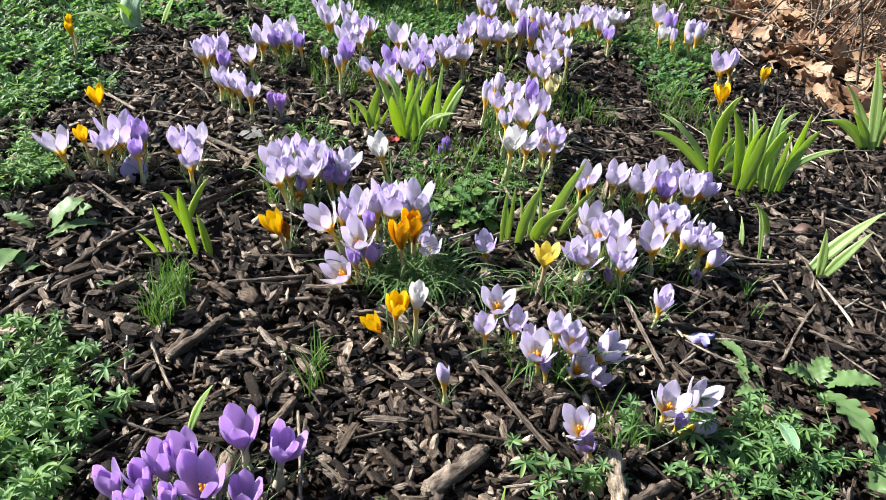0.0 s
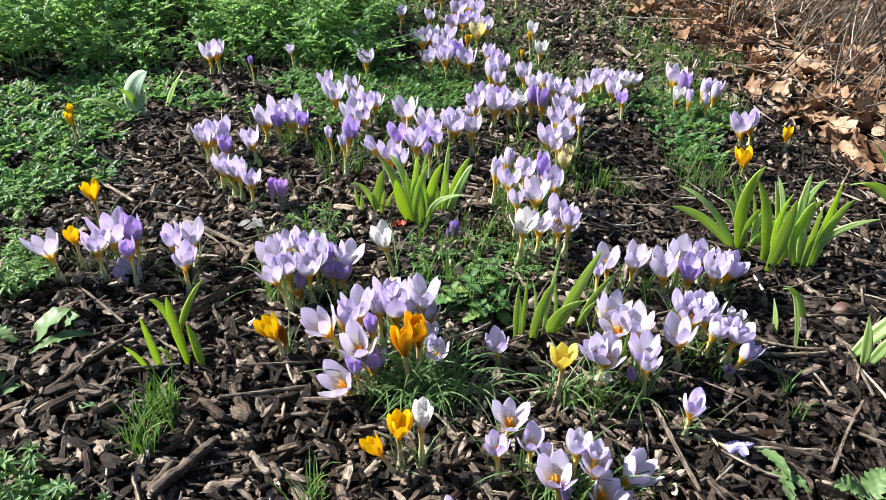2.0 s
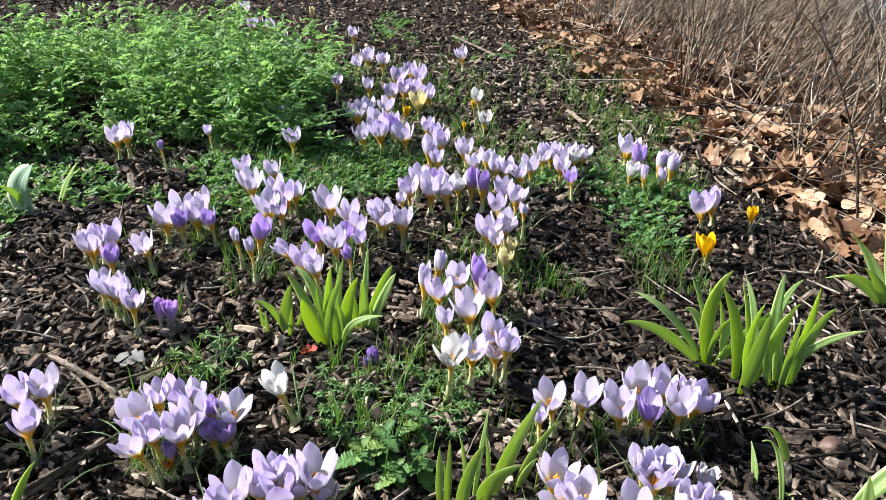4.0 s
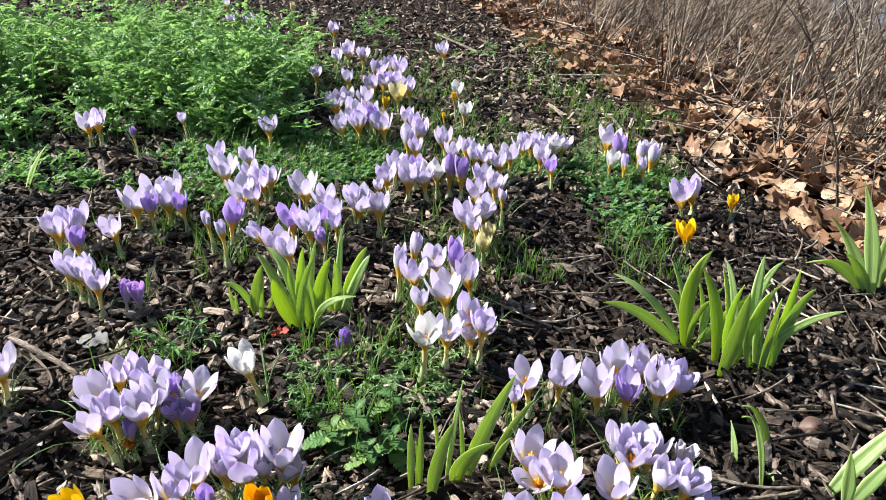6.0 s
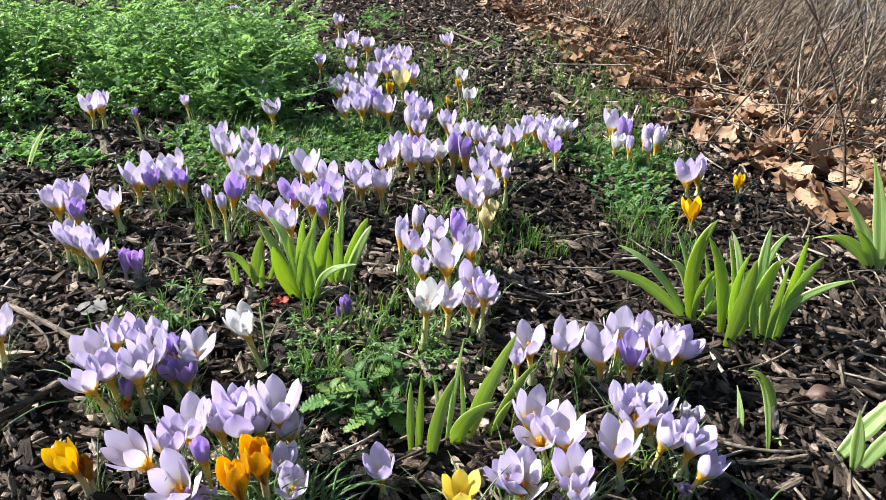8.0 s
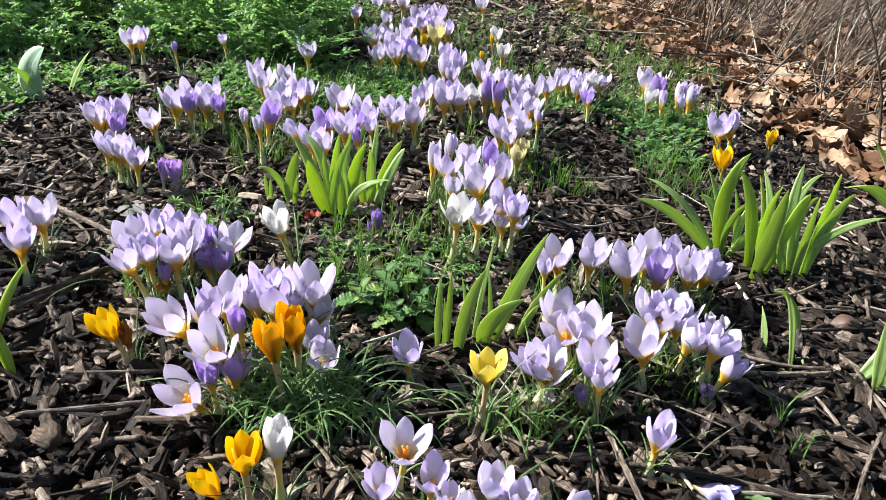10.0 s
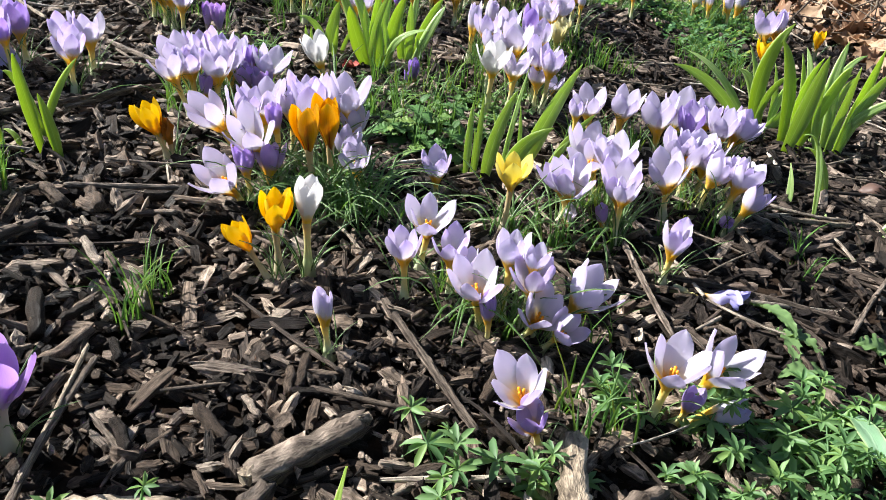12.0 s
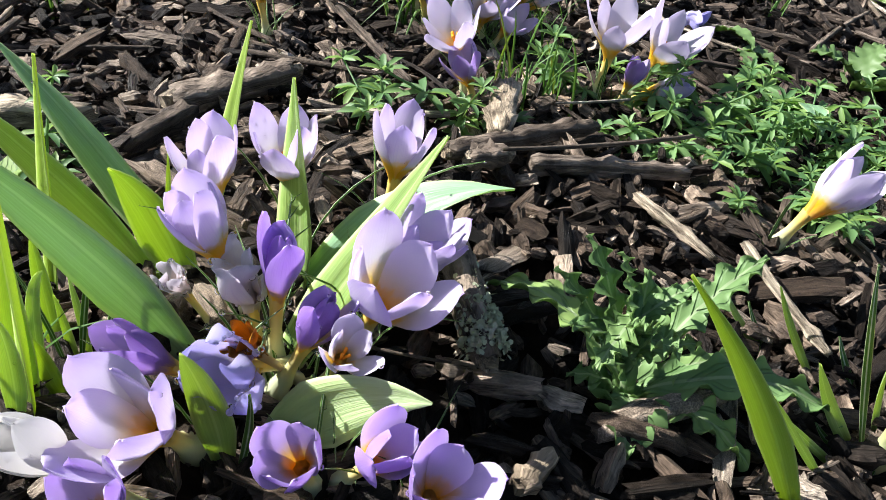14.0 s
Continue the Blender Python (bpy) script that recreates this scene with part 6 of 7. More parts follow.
patch("grass", "long limp crocus leaves arching in a tangled tuft", "grass", limp_blade, [(0.050, 0.800, 0.050, 0.040, 44), (0.020, 0.770, 0.050, 0.025, 14), (0.085, 0.790, 0.040, 0.030, 16), (0.205, 0.790, 0.020, 0.014, 7), (0.290, 0.800, 0.040, 0.020, 9), (0.200, 0.640, 0.050, 0.020, 8), (-0.110, 0.975, 0.040, 0.030, 8)], long_grass, 12)


# ---- dry leaves and stalks ----
def dry_leaf_shape(seed):
    """A curled oak-like leaf, one unit long, with wavy lobes."""
    r = random.Random(seed)
    n, curl, roll_up, bow = 14, r.uniform(-0.5, 0.7), r.uniform(0.1, 0.9), r.uniform(-0.5, 0.5)
    v, uv, f = [], [], []
    for i in range(n):
        t = i / (n - 1)
        w = 0.34 * math.sin(math.pi * min(1, t * 0.93 + 0.05)) ** 0.7 * (1 + 0.20 * math.sin(t * 22 + seed))
        for j in range(5):
            s = -1 + j * 0.5
            y = s * w
            z = roll_up * y * y * 2.2 + curl * (t - 0.5) ** 2 + 0.05 * math.sin(9 * t + 4 * s + seed) + 0.045 * r.uniform(-1, 1) * abs(s) + 0.018 * r.uniform(-1, 1)
            v.append((t - 0.5, y + bow * (t - 0.5) ** 2, z))
            uv.append((0.5 + 0.5 * s, t))
    for i in range(n - 1):
        for j in range(4):
            a = i * 5 + j
            f.append((a, a + 1, a + 6, a + 5))
    v = np.array(v)
    k = len(v)
    low = v + np.array((0, 0, -0.012))
    f += [tuple(k + q for q in face[::-1]) for face in f]
    return np.concatenate((v, low)), f, np.array(uv + uv)


DRY = [dry_leaf_shape(i) for i in range(9)]


def open_end(x, y):
    """Where the stalks thin out towards the path."""
    return x > 2.15 + 0.27 * (y - 3.3)


def build_litter():
    rng = np.random.default_rng(8)
    meshes = [mesh_of("dry_leaf", *s[:2], dry_leaf_mat, s[2]) for s in DRY]
    litter = thing("leaf_litter", (1.2, 1.8), "fallen brown oak leaves lying in drifts under dry stalks", "dead leaves", kind="stuff", z=0.0)
    batch = Batch()
    near = 0
    o = Vector(litter.location)
    for _ in range(9500):
        x, y = rng.uniform(0.4, 3.6), rng.uniform(0.9, 5.2)
        side = litter_side(x, y)
        if open_end(x, y):
            continue
        if side < abs(rng.normal(0, 0.09)) - 0.05 or (side < 0.06 and rng.uniform() < 0.5):
            continue
        s = rng.uniform(0.042, 0.105)
        turn = (rng.normal(0, 0.42), rng.normal(0, 0.42), rng.uniform(0, 6.28))
        z = float(ground_z(x, y)) + rng.uniform(0.004, 0.045) * min(1.0, 0.3 + side * 2)
        i = int(rng.integers(9))
        if near < 300 and y < 2.3 and x < 1.9:
            near += 1
            child("dry_leaf", meshes[i], litter, Matrix.Translation(Vector((x, y, z)) - o) @ Euler(turn).to_matrix().to_4x4() @ Matrix.Diagonal((s, s, s, 1)))
        else:
            v, f, uv = DRY[i]
            batch.put((v * s) @ rot(*turn).T + (x, y, z), f, uv)
    tagged(new("leaf_litter", batch.mesh("leaf_litter", dry_leaf_stuff)), "deep drift of fallen brown leaves between dry stalks", "dead leaves", kind="stuff")


build_litter()


def stalk_shape(seed):
    """A dry stalk one unit high with a few kinks and side twigs."""
    r = random.Random(seed)
    pts, p, d = [], np.zeros(3), np.array((0, 0, 1.0))
    for i in range(9):
        pts.append(p)
        d = d + np.array((r.gauss(0, 0.10), r.gauss(0, 0.10), 0))
        d = d / np.linalg.norm(d)
        p = p + d / 8
    pts = np.array(pts)
    b = Batch()
    b.put(*tube(pts, np.linspace(0.0050, 0.0022, 9), 5, False))
    for i in (3, 4, 5, 6, 7):
        if r.random() < 0.75:
            a = r.uniform(0, 6.28)
            e = pts[i] + np.array((math.cos(a) * 0.12, math.sin(a) * 0.12, 0.13)) * r.uniform(0.5, 1.5)
            b.put(*tube(bezier(pts[i], (pts[i] + e) / 2 + (0, 0, 0.02), e, 4), [0.003, 0.0026, 0.002, 0.0012], 4, False))
            kv, kf, ku = tube(np.array([pts[i] - (0, 0, 0.006), pts[i], pts[i] + (0, 0, 0.006)]), [0.004, 0.009, 0.004], 5)
            b.put(kv, kf, ku)
    return b.mesh("stalk", dry_stalk)


def build_stalks():
    rng = np.random.default_rng(15)
    shapes = [stalk_shape(i) for i in range(12)]
    for k in range(44):
        for _ in range(60):
            x, y = rng.uniform(0.9, 3.2), rng.uniform(1.6, 4.6)
            if 0.20 < litter_side(x, y) < 2.0 and not open_end(x, y):
                break
        shrub = thing("dry_shrub", (x, y), "leafless clump of thin dry brown stalks", "dry stalks", "dry stalks at the back")
        for _ in range(int(rng.integers(7, 12))):
            s = rng.uniform(0.25, 0.62)
            ox, oy = rng.normal(0, 0.10), rng.normal(0, 0.10)
            child("stalk", shapes[rng.integers(12)], shrub, Matrix.Translation((ox, oy, -0.01)) @ Euler((rng.normal(-0.1, 0.32), rng.normal(0.30, 0.30), rng.uniform(0, 6.28)), "ZYX").to_matrix().to_4x4() @ Matrix.Diagonal((s, s, s, 1)))
    batch = Batch()
    for _ in range(3700):
        x, y = rng.uniform(0.5, 3.6), rng.uniform(1.0, 5.2)
        side = litter_side(x, y)
        if open_end(x, y) and rng.uniform() < 0.82:
            continue
        if side < rng.uniform(0.02, 0.32):
            continue
        upright = side > 0.25 and rng.uniform() < 0.7
        size = rng.uniform(0.14, 0.46) if upright else rng.uniform(0.08, 0.40)
        a = rng.normal(0.15, 0.75) if upright else rng.uniform(0, 6.28)
        rise = rng.uniform(0.4, 1.35) if upright else rng.uniform(-0.1, 0.3)
        p = np.array((x, y, float(ground_z(x, y)) + rng.uniform(0.01, 0.07)))
        q = p + size * np.array((math.cos(a) * math.cos(rise), math.sin(a) * math.cos(rise), math.sin(rise)))
        q[2] = max(q[2], 0.012)
        mid = (p + q) / 2 + rng.normal(0, 0.04 * size, 3)
        r0 = rng.uniform(0.0009, 0.0028)
        batch.put(*tube(bezier(p, mid, q, 5), [r0, r0, r0 * 0.9, r0 * 0.8, r0 * 0.6], 4, False))
    tagged(new("dry_stalks", batch.mesh("dry_stalks", dry_stalk_stuff)), "tangle of fallen dry stalks and straw over brown leaves", "dry stalks", kind="stuff")


build_stalks()


def loose_twigs():
    """Thin broken twigs lying over the dark bark."""
    rng = np.random.default_rng(41)
    batch = Batch()
    for x0, x1, y0, y1, n in ((0.35, 1.05, 0.45, 1.5, 260), (-0.6, 0.35, 0.45, 1.7, 110), (-0.6, 0.9, 1.7, 3.4, 110)):
        for _ in range(n):
            x, y, size, a = rng.uniform(x0, x1), rng.uniform(y0, y1), rng.uniform(0.03, 0.13), rng.uniform(0, 6.28)
            p = np.array((x, y, float(ground_z(x, y)) + 0.012))
            q = np.array((x + size * math.cos(a), y + size * math.sin(a), 0.0))
            q[2] = float(ground_z(q[0], q[1])) + rng.uniform(0.008, 0.018)
            r0 = rng.uniform(0.0008, 0.0021)
            batch.put(*tube(bezier(p, (p + q) / 2 + rng.normal(0, 0.08 * size, 3) * (1, 1, 0.3), q, 6), [r0, r0 * 1.1, r0, r0, r0 * 0.9, r0 * 0.6], 5, False))
    tagged(new("loose_twigs", batch.mesh("loose_twigs", dry_stalk_stuff)), "thin broken twigs scattered over bark mulch", "twigs", kind="stuff")


loose_twigs()


# ---- sticks ----
def stick(x, y, x2, y2, radius, material, label, lift=0.0, knots=2, name="stick", bend=0.05, z2=None):
    """A broken branch lying on the mulch."""
    r = random.Random(int(1000 * abs(x + 3 * y)))
    a = np.array((x, y, float(ground_z(x, y)) + radius * 0.7 + 0.006 + lift))
    c = np.array((x2, y2, float(ground_z(x2, y2)) + radius * 0.7 + 0.006 + lift if z2 is None else z2))
    size = np.linalg.norm(c - a)
    n = max(10, int(size / 0.0045))
    pts = bezier(a, (a + c) / 2 + np.array((r.uniform(-bend, bend) * size, r.uniform(-bend, bend) * size, 0)), c, n)
    drift = np.cumsum([(r.gauss(0, 0.035), r.gauss(0, 0.035), r.gauss(0, 0.03)) for _ in range(n)], axis=0)
    pts = pts + (drift - np.linspace(0, 1, n)[:, None] * drift[-1]) * radius
    rad = np.array([radius * (1.05 - 0.15 * i / n + r.gauss(0, 0.03)) for i in range(n)])
    for _ in range(knots):
        k = r.randrange(1, n - 1)
        rad[k] *= 1.22
    rad[0] *= 0.85
    rad[-1] *= 0.75
    sides = 12
    v, f, uv = tube(pts, rad, sides)
    ridge = [r.gauss(0, 0.13) for _ in range(sides)]
    for i in range(n):
        for k in range(sides):
            q = i * sides + k
            v[q] += (v[q] - pts[i]) * (ridge[k] + r.gauss(0, 0.10))
            if i in (0, n - 1):
                v[q] += (pts[-1] - pts[0]) / size * r.uniform(-0.5, 0.5) * radius
    uv = uv * (size / 0.06, 1.0)
    ob = new(name, mesh_of(name, v - a, f, material, uv))
    ob.location = a
    if radius > 0.0045:
        for end, inner in ((n - 1, n - 3), (0, 2)):
            out = pts[end] - pts[inner]
            out = out / np.linalg.norm(out)
            q = np.array([pts[end] - out * radius * 0.5, pts[end] + out * radius * 0.25, pts[end] + out * radius * 0.55])
            ev, ef, eu = tube(q - a, [rad[end] * 0.9, rad[end] * 0.82, rad[end] * 0.5], 9)
            ev += np.array([[r.gauss(0, 0.10 * radius) for _ in range(3)] for _ in range(len(ev))])
            child("broken_end", mesh_of("broken_end", ev, ef, pale_wood, eu, False), ob, None, "pale splintered broken end")
    return tagged(ob, label, "stick")


stick(0.068, 0.461, 0.120, 0.509, 0.0081, stick_bark, "thick weathered grey-brown branch piece on bark chips", 0.004, 2, "log", 0.05)
stick(0.060, 0.409, 0.079, 0.459, 0.0056, stick_bark, "brown broken branch lying on bark chips", 0.002, 2, "branch", 0.05)
stick(-0.028, 0.417, 0.039, 0.432, 0.0084, pale_wood, "split pale log with bare wood", 0.006, 2, "log", 0.05)
stick(-0.037, 0.422, -0.051, 0.545, 0.0020, stick_bark, "long thin straight stick on mulch", 0.008, 2, "stick", 0.05)
stick(-0.050, 0.517, -0.005, 0.475, 0.0019, stick_bark, "short brown stick on mulch", 0, 2, "stick", 0.05)
stick(0.237, 0.503, 0.233, 0.438, 0.0072, pale_wood, "weathered wood piece with flaking grain", 0.01, 2, "log", 0.05)
stick(0.209, 0.417, 0.282, 0.472, 0.0048, stick_bark, "knotty grey twig with a broken pale end", 0.012, 4, "branch", 0.05)
stick(0.248, 0.427, 0.330, 0.451, 0.0042, stick_bark, "dark damp branch among cleavers", 0.006, 2, "branch", 0.05)
stick(0.335, 0.475, 0.233, 0.416, 0.0011, stick_bark, "thin reddish brown twig on weeds", 0.02, 2, "stick", 0.05)
stick(0.114, 0.647, 0.185, 0.508, 0.0027, stick_bark, "long thin brown stick on mulch", 0.006, 2, "stick", 0.05)
stick(0.084, 0.539, 0.168, 0.519, 0.0016, stick_bark, "thin grey twig on mulch", 0.006, 2, "stick", 0.05)
stick(0.299, 0.694, 0.361, 0.792, 0.0021, stick_bark, "thin twig on mulch", 0, 2, "stick", 0.05)
stick(0.126, 0.442, 0.152, 0.469, 0.0022, pale_wood, "split stick with pale wood", 0, 2, "stick", 0.05)
stick(0.219, 0.417, 0.236, 0.423, 0.0056, stick_bark, "cut end of a thick stem", 0.01, 2, "stub", 0.05)
stick(-0.398, 0.654, -0.322, 0.838, 0.0037, stick_bark, "long dark fallen stick crossing the mulch", 0.004, 2, "stick", 0.05)
stick(-0.322, 0.838, -0.194, 1.024, 0.0032, stick_bark, "thin end of a long dark fallen stick", 0.004, 2, "stick", 0.05)
stick(-0.202, 0.614, -0.162, 0.696, 0.0054, stick_bark, "straight weathered branch piece on mulch", 0.004, 2, "branch", 0.05)
stick(-0.060, 0.553, -0.040, 0.438, 0.0015, pale_wood, "pale dry stalk lying on mulch", 0.01, 2, "stick", 0.05)
stick(-0.222, 0.524, -0.170, 0.507, 0.0015, stick_bark, "thin brown twig lying on mulch", 0.006, 2, "stick", 0.05)
stick(-0.229, 0.640, -0.185, 0.567, 0.0019, pale_wood, "pale peeled twig on mulch", 0.004, 2, "stick", 0.05)
stick(0.313, 0.782, 0.330, 0.647, 0.0022, stick_bark, "thin dark twig curving over the soil", 0.01, 2, "stick", 0.12)
stick(0.313, 0.741, 0.477, 0.691, 0.0022, stick_bark, "long bent twig on dark soil", 0.006, 2, "stick", 0.15)
stick(0.468, 0.873, 0.568, 0.893, 0.0026, pale_wood, "pale straw lying on bark", 0.006, 2, "stick", 0.05)
stick(0.421, 0.887, 0.490, 0.822, 0.0025, stick_bark, "dark bent twig lying on bark", 0.006, 2, "stick", 0.15)
stick(0.471, 0.671, 0.562, 0.789, 0.0020, stick_bark, "thin twig with pale bark", 0.01, 2, "stick", 0.15)
stick(0.529, 0.733, 0.578, 0.702, 0.0020, stick_bark, "thin brown twig on dark soil", 0.006, 2, "stick", 0.15)
stick(-0.260, 0.925, -0.213, 1.014, 0.0033, stick_bark, "grey weathered stick on mulch", 0.004, 2, "stick", 0.05)
stick(-0.180, 0.763, -0.078, 0.793, 0.0024, stick_bark, "thin grey stick on mulch", 0.004, 2, "stick", 0.05)
stick(-0.172, 0.824, -0.083, 0.836, 0.0020, stick_bark, "thin brown stick on mulch", 0.004, 2, "stick", 0.05)
stick(0.767, 1.534, 0.854, 1.728, 0.0052, stick_bark, "upright grey twig stuck in the litter", 0.0, 2, "stick", 0.05)
stick(0.216, 0.347, 0.229, 0.294, 0.0064, stick_bark, "dead twig covered with grey lichen", 0.012, 2, "branch", 0.05)
stick(0.295, 0.408, 0.322, 0.370, 0.0024, pale_wood, "flat strip of pale straw", 0.012, 2, "stick", 0.05)
stick(0.340, 0.386, 0.355, 0.324, 0.0022, pale_wood, "split straw-coloured stalk on bark", 0.012, 2, "stick", 0.05)
stick(0.240, 0.254, 0.251, 0.268, 0.0035, pale_wood, "torn pale bark splinter", 0.006, 2, "stick", 0.05)
stick(0.182, 0.290, 0.217, 0.287, 0.0005, stick_bark, "thin dead stem under the leaves", 0.02, 2, "stick", 0.05)
stick(-0.273, 1.367, -0.194, 1.264, 0.0027, pale_wood, "pale twig on mulch", 0, 2, "stick", 0.05)
stick(-0.349, 1.190, -0.227, 1.097, 0.0034, stick_bark, "thin twig on mulch", 0.004, 2, "stick", 0.05)
stick(-0.539, 1.325, -0.453, 1.257, 0.0026, pale_wood, "pale bent twig on mulch", 0.004, 2, "stick", 0.05)
stick(0.333, 3.710, 0.493, 3.335, 0.0061, stick_bark, "thin twig on far mulch", 0, 2, "stick", 0.05)
stick(0.102, 1.313, 0.169, 1.298, 0.0028, stick_bark, "dark twig on mulch", 0, 2, "stick", 0.2)


def chips_apart():
    """The pieces of mulch nearest to the camera's way, one by one."""
    rng = np.random.default_rng(31)
    meshes = [mesh_of("bark_chip", s[0], s[1], chip_single, s[2], False) for s in ROUGH]
    for _ in range(230):
        x, y = rng.uniform(-0.10, 0.42), rng.uniform(0.24, 0.72)
        length, width, height = chip_size(rng, True)
        length, width, height = length * 0.92, width * 0.95, height
        m = Matrix.Translation((x, y, float(ground_z(x, y)) + rng.uniform(0.006, 0.012))) @ Euler((rng.normal(0, 0.4), rng.normal(0, 0.18), rng.uniform(0, 6.28))).to_matrix().to_4x4()
        child("bark_chip", meshes[rng.integers(12)], ground, m @ Matrix.Diagonal((length, width, height, 1)))


chips_apart()


def twig_pieces():
    """Short round lengths of broken twig lying in the mulch."""
    rng = np.random.default_rng(52)
    meshes = []
    for _ in range(7):
        xs = np.linspace(-0.5, 0.5, 7)
        bow, wave = rng.uniform(-0.06, 0.06), rng.uniform(-0.03, 0.03, 7)
        fat = rng.uniform(0.09, 0.17)
        rad = fat * (1 + rng.normal(0, 0.07, 7))
        rad[0], rad[-1] = rad[0] * 0.86, rad[-1] * 0.8
        v, f, uv = tube(np.stack((xs, bow * (1 - 4 * xs * xs) + wave, 0.5 * wave), -1), rad, 9)
        v[:9, 0] += rng.normal(0, 0.03, 9)
        v[-9:, 0] += rng.normal(0, 0.03, 9)
        meshes.append(mesh_of("twig_piece", v, f, chip_single, uv))
    for _ in range(130):
        x, y = rng.uniform(-0.32, 0.44), rng.uniform(0.26, 0.80)
        size = float(np.clip(rng.lognormal(math.log(0.028), 0.35), 0.014, 0.06))
        m = Matrix.Translation((x, y, float(ground_z(x, y)) + 0.0115)) @ Euler((rng.uniform(0, 6.28), rng.normal(0, 0.12), rng.uniform(0, 6.28))).to_matrix().to_4x4()
        child("twig_piece", meshes[rng.integers(7)], ground, m @ Matrix.Diagonal((size, size, size, 1)))


twig_pieces()


# ---- broad weeds, stones ----
OVAL, TOOTHED, LOBED_EDGE, NETTLE = (0, 0.0, 0.05), (6, 0.30, 0.045), (5, 0.46, 0.15), (9, 0.14, 0.03)


def cut_leaf(parent, base, tip, width, style, rise, material, name="leaf"):
    """A broad leaf with a toothed edge from base to tip, arched by rise; heights are over the ground."""
    teeth, depth, wave = style
    a, c = np.array(base, float), np.array(tip, float)
    a[2] += float(ground_z(a[0], a[1]))
    c[2] += float(ground_z(c[0], c[1]))
    size = np.linalg.norm(c - a)
    n = 46 if teeth else 14
    pts = bezier(a, (a + c) / 2 + np.array((0, 0, rise * size)), c, n)
    along = (c - a) / size
    side = np.cross(along, (0, 0, 1.0))
    side = side / (np.linalg.norm(side) + 1e-9)
    up = np.cross(side, along)
    v, uv, f = [], [], []
    seed = int(abs(base[0] * 997 + base[1] * 313) * 10) % 50
    for i in range(n):
        t = i / (n - 1)
        w = width * 0.5 * math.sin(math.pi * min(1.0, 0.10 + 0.88 * t ** 0.8)) ** 0.75
        saw = (t * teeth + 0.4) % 1.0 if teeth else 0.5
        cut = 1.0 - depth * (1.0 - saw) * 1.3
        if depth > 0.4:
            cut = 1.0 - depth * (0.5 - 0.5 * math.cos(2 * math.pi * t * teeth)) - 0.12 * ((t * teeth * 3) % 1.0)
        for j in range(7):
            s = (-1.0, -0.5, -0.25, 0.0, 0.25, 0.5, 1.0)[j]
            edge = cut if abs(s) > 0.9 else 1.0
            lift = 0.18 * abs(s) * w + wave * width * s * s * math.sin(t * (teeth or 2) * 6.28 + s * 1.5 + seed) + 0.03 * width * math.sin(t * 23 + s * 9 + seed)
            v.append(pts[i] + side * (s * w * edge) + up * lift)
            uv.append((0.5 + s * 0.5, t))
    for i in range(n - 1):
        for j in range(6):
            q = i * 7 + j
            f.append((q, q + 1, q + 8, q + 7))
    k = len(v)
    v = np.array(v)
    low = v - up * 0.0005
    low[:7] = v[:7]
    f += [tuple(k + q for q in face[::-1]) for face in f]
    o = np.array(parent.location)
    return child(name, mesh_of(name, np.concatenate((v, low)) - o, f, material, np.array(uv + uv)), parent)


def stalk_part(parent, pts, r0, r1, material, name="stem"):
    pts = np.array(pts, float)
    v, f, uv = tube(pts, np.linspace(r0, r1, len(pts)), 7)
    return child(name, mesh_of(name, v - np.array(parent.location), f, material, uv), parent)


def sow_thistle(x, y):
    """A young spiny weed with crinkled toothed leaves."""
    plant = thing("sow_thistle", (x, y), "young sow thistle with crinkled toothed green leaves", "weed")
    z = float(ground_z(x, y))
    stalk_part(plant, [(x, y, z), (x - 0.002, y, z + 0.018), (x - 0.006, y, z + 0.034), (x - 0.009, y + 0.002, z + 0.050)], 0.0030, 0.0018, thistle_green)
    low = ((-0.050, 0.045, 0.010, 0.017, 0.45), (0.047, 0.020, 0.010, 0.015, 0.35), (-0.005, -0.026, 0.006, 0.028, 0.55), (-0.022, 0.002, 0.012, 0.016, 0.30), (0.074, -0.002, 0.012, 0.021, 0.40), (0.038, -0.022, 0.006, 0.020, 0.40), (0.012, 0.030, 0.022, 0.016, 0.3))
    for dx, dy, h, wide, rise in low:
        cut_leaf(plant, (x, y, 0.008), (x + dx, y + dy, h), wide, LOBED_EDGE, rise, thistle_green)
    high = ((-0.035, 0.006, 0.054, 0.016), (-0.026, 0.014, 0.062, 0.015), (-0.006, 0.008, 0.056, 0.014), (0.016, 0.000, 0.036, 0.013), (-0.030, -0.010, 0.046, 0.014), (-0.008, -0.012, 0.052, 0.013), (0.004, -0.014, 0.044, 0.012), (-0.018, 0.002, 0.066, 0.012), (0.012, 0.012, 0.050, 0.012), (-0.020, -0.016, 0.034, 0.013))
    for k, (dx, dy, h, wide) in enumerate(high):
        t = 0.35 + 0.06 * k
        cut_leaf(plant, (x - 0.009 * t, y, 0.050 * t), (x + dx, y + dy, h), wide, LOBED_EDGE, 0.12, thistle_green)
    cut_leaf(plant, (x + 0.006, y + 0.004, 0.030), (x + 0.040, y + 0.030, 0.052), 0.016, LOBED_EDGE, 0.2, thistle_green)


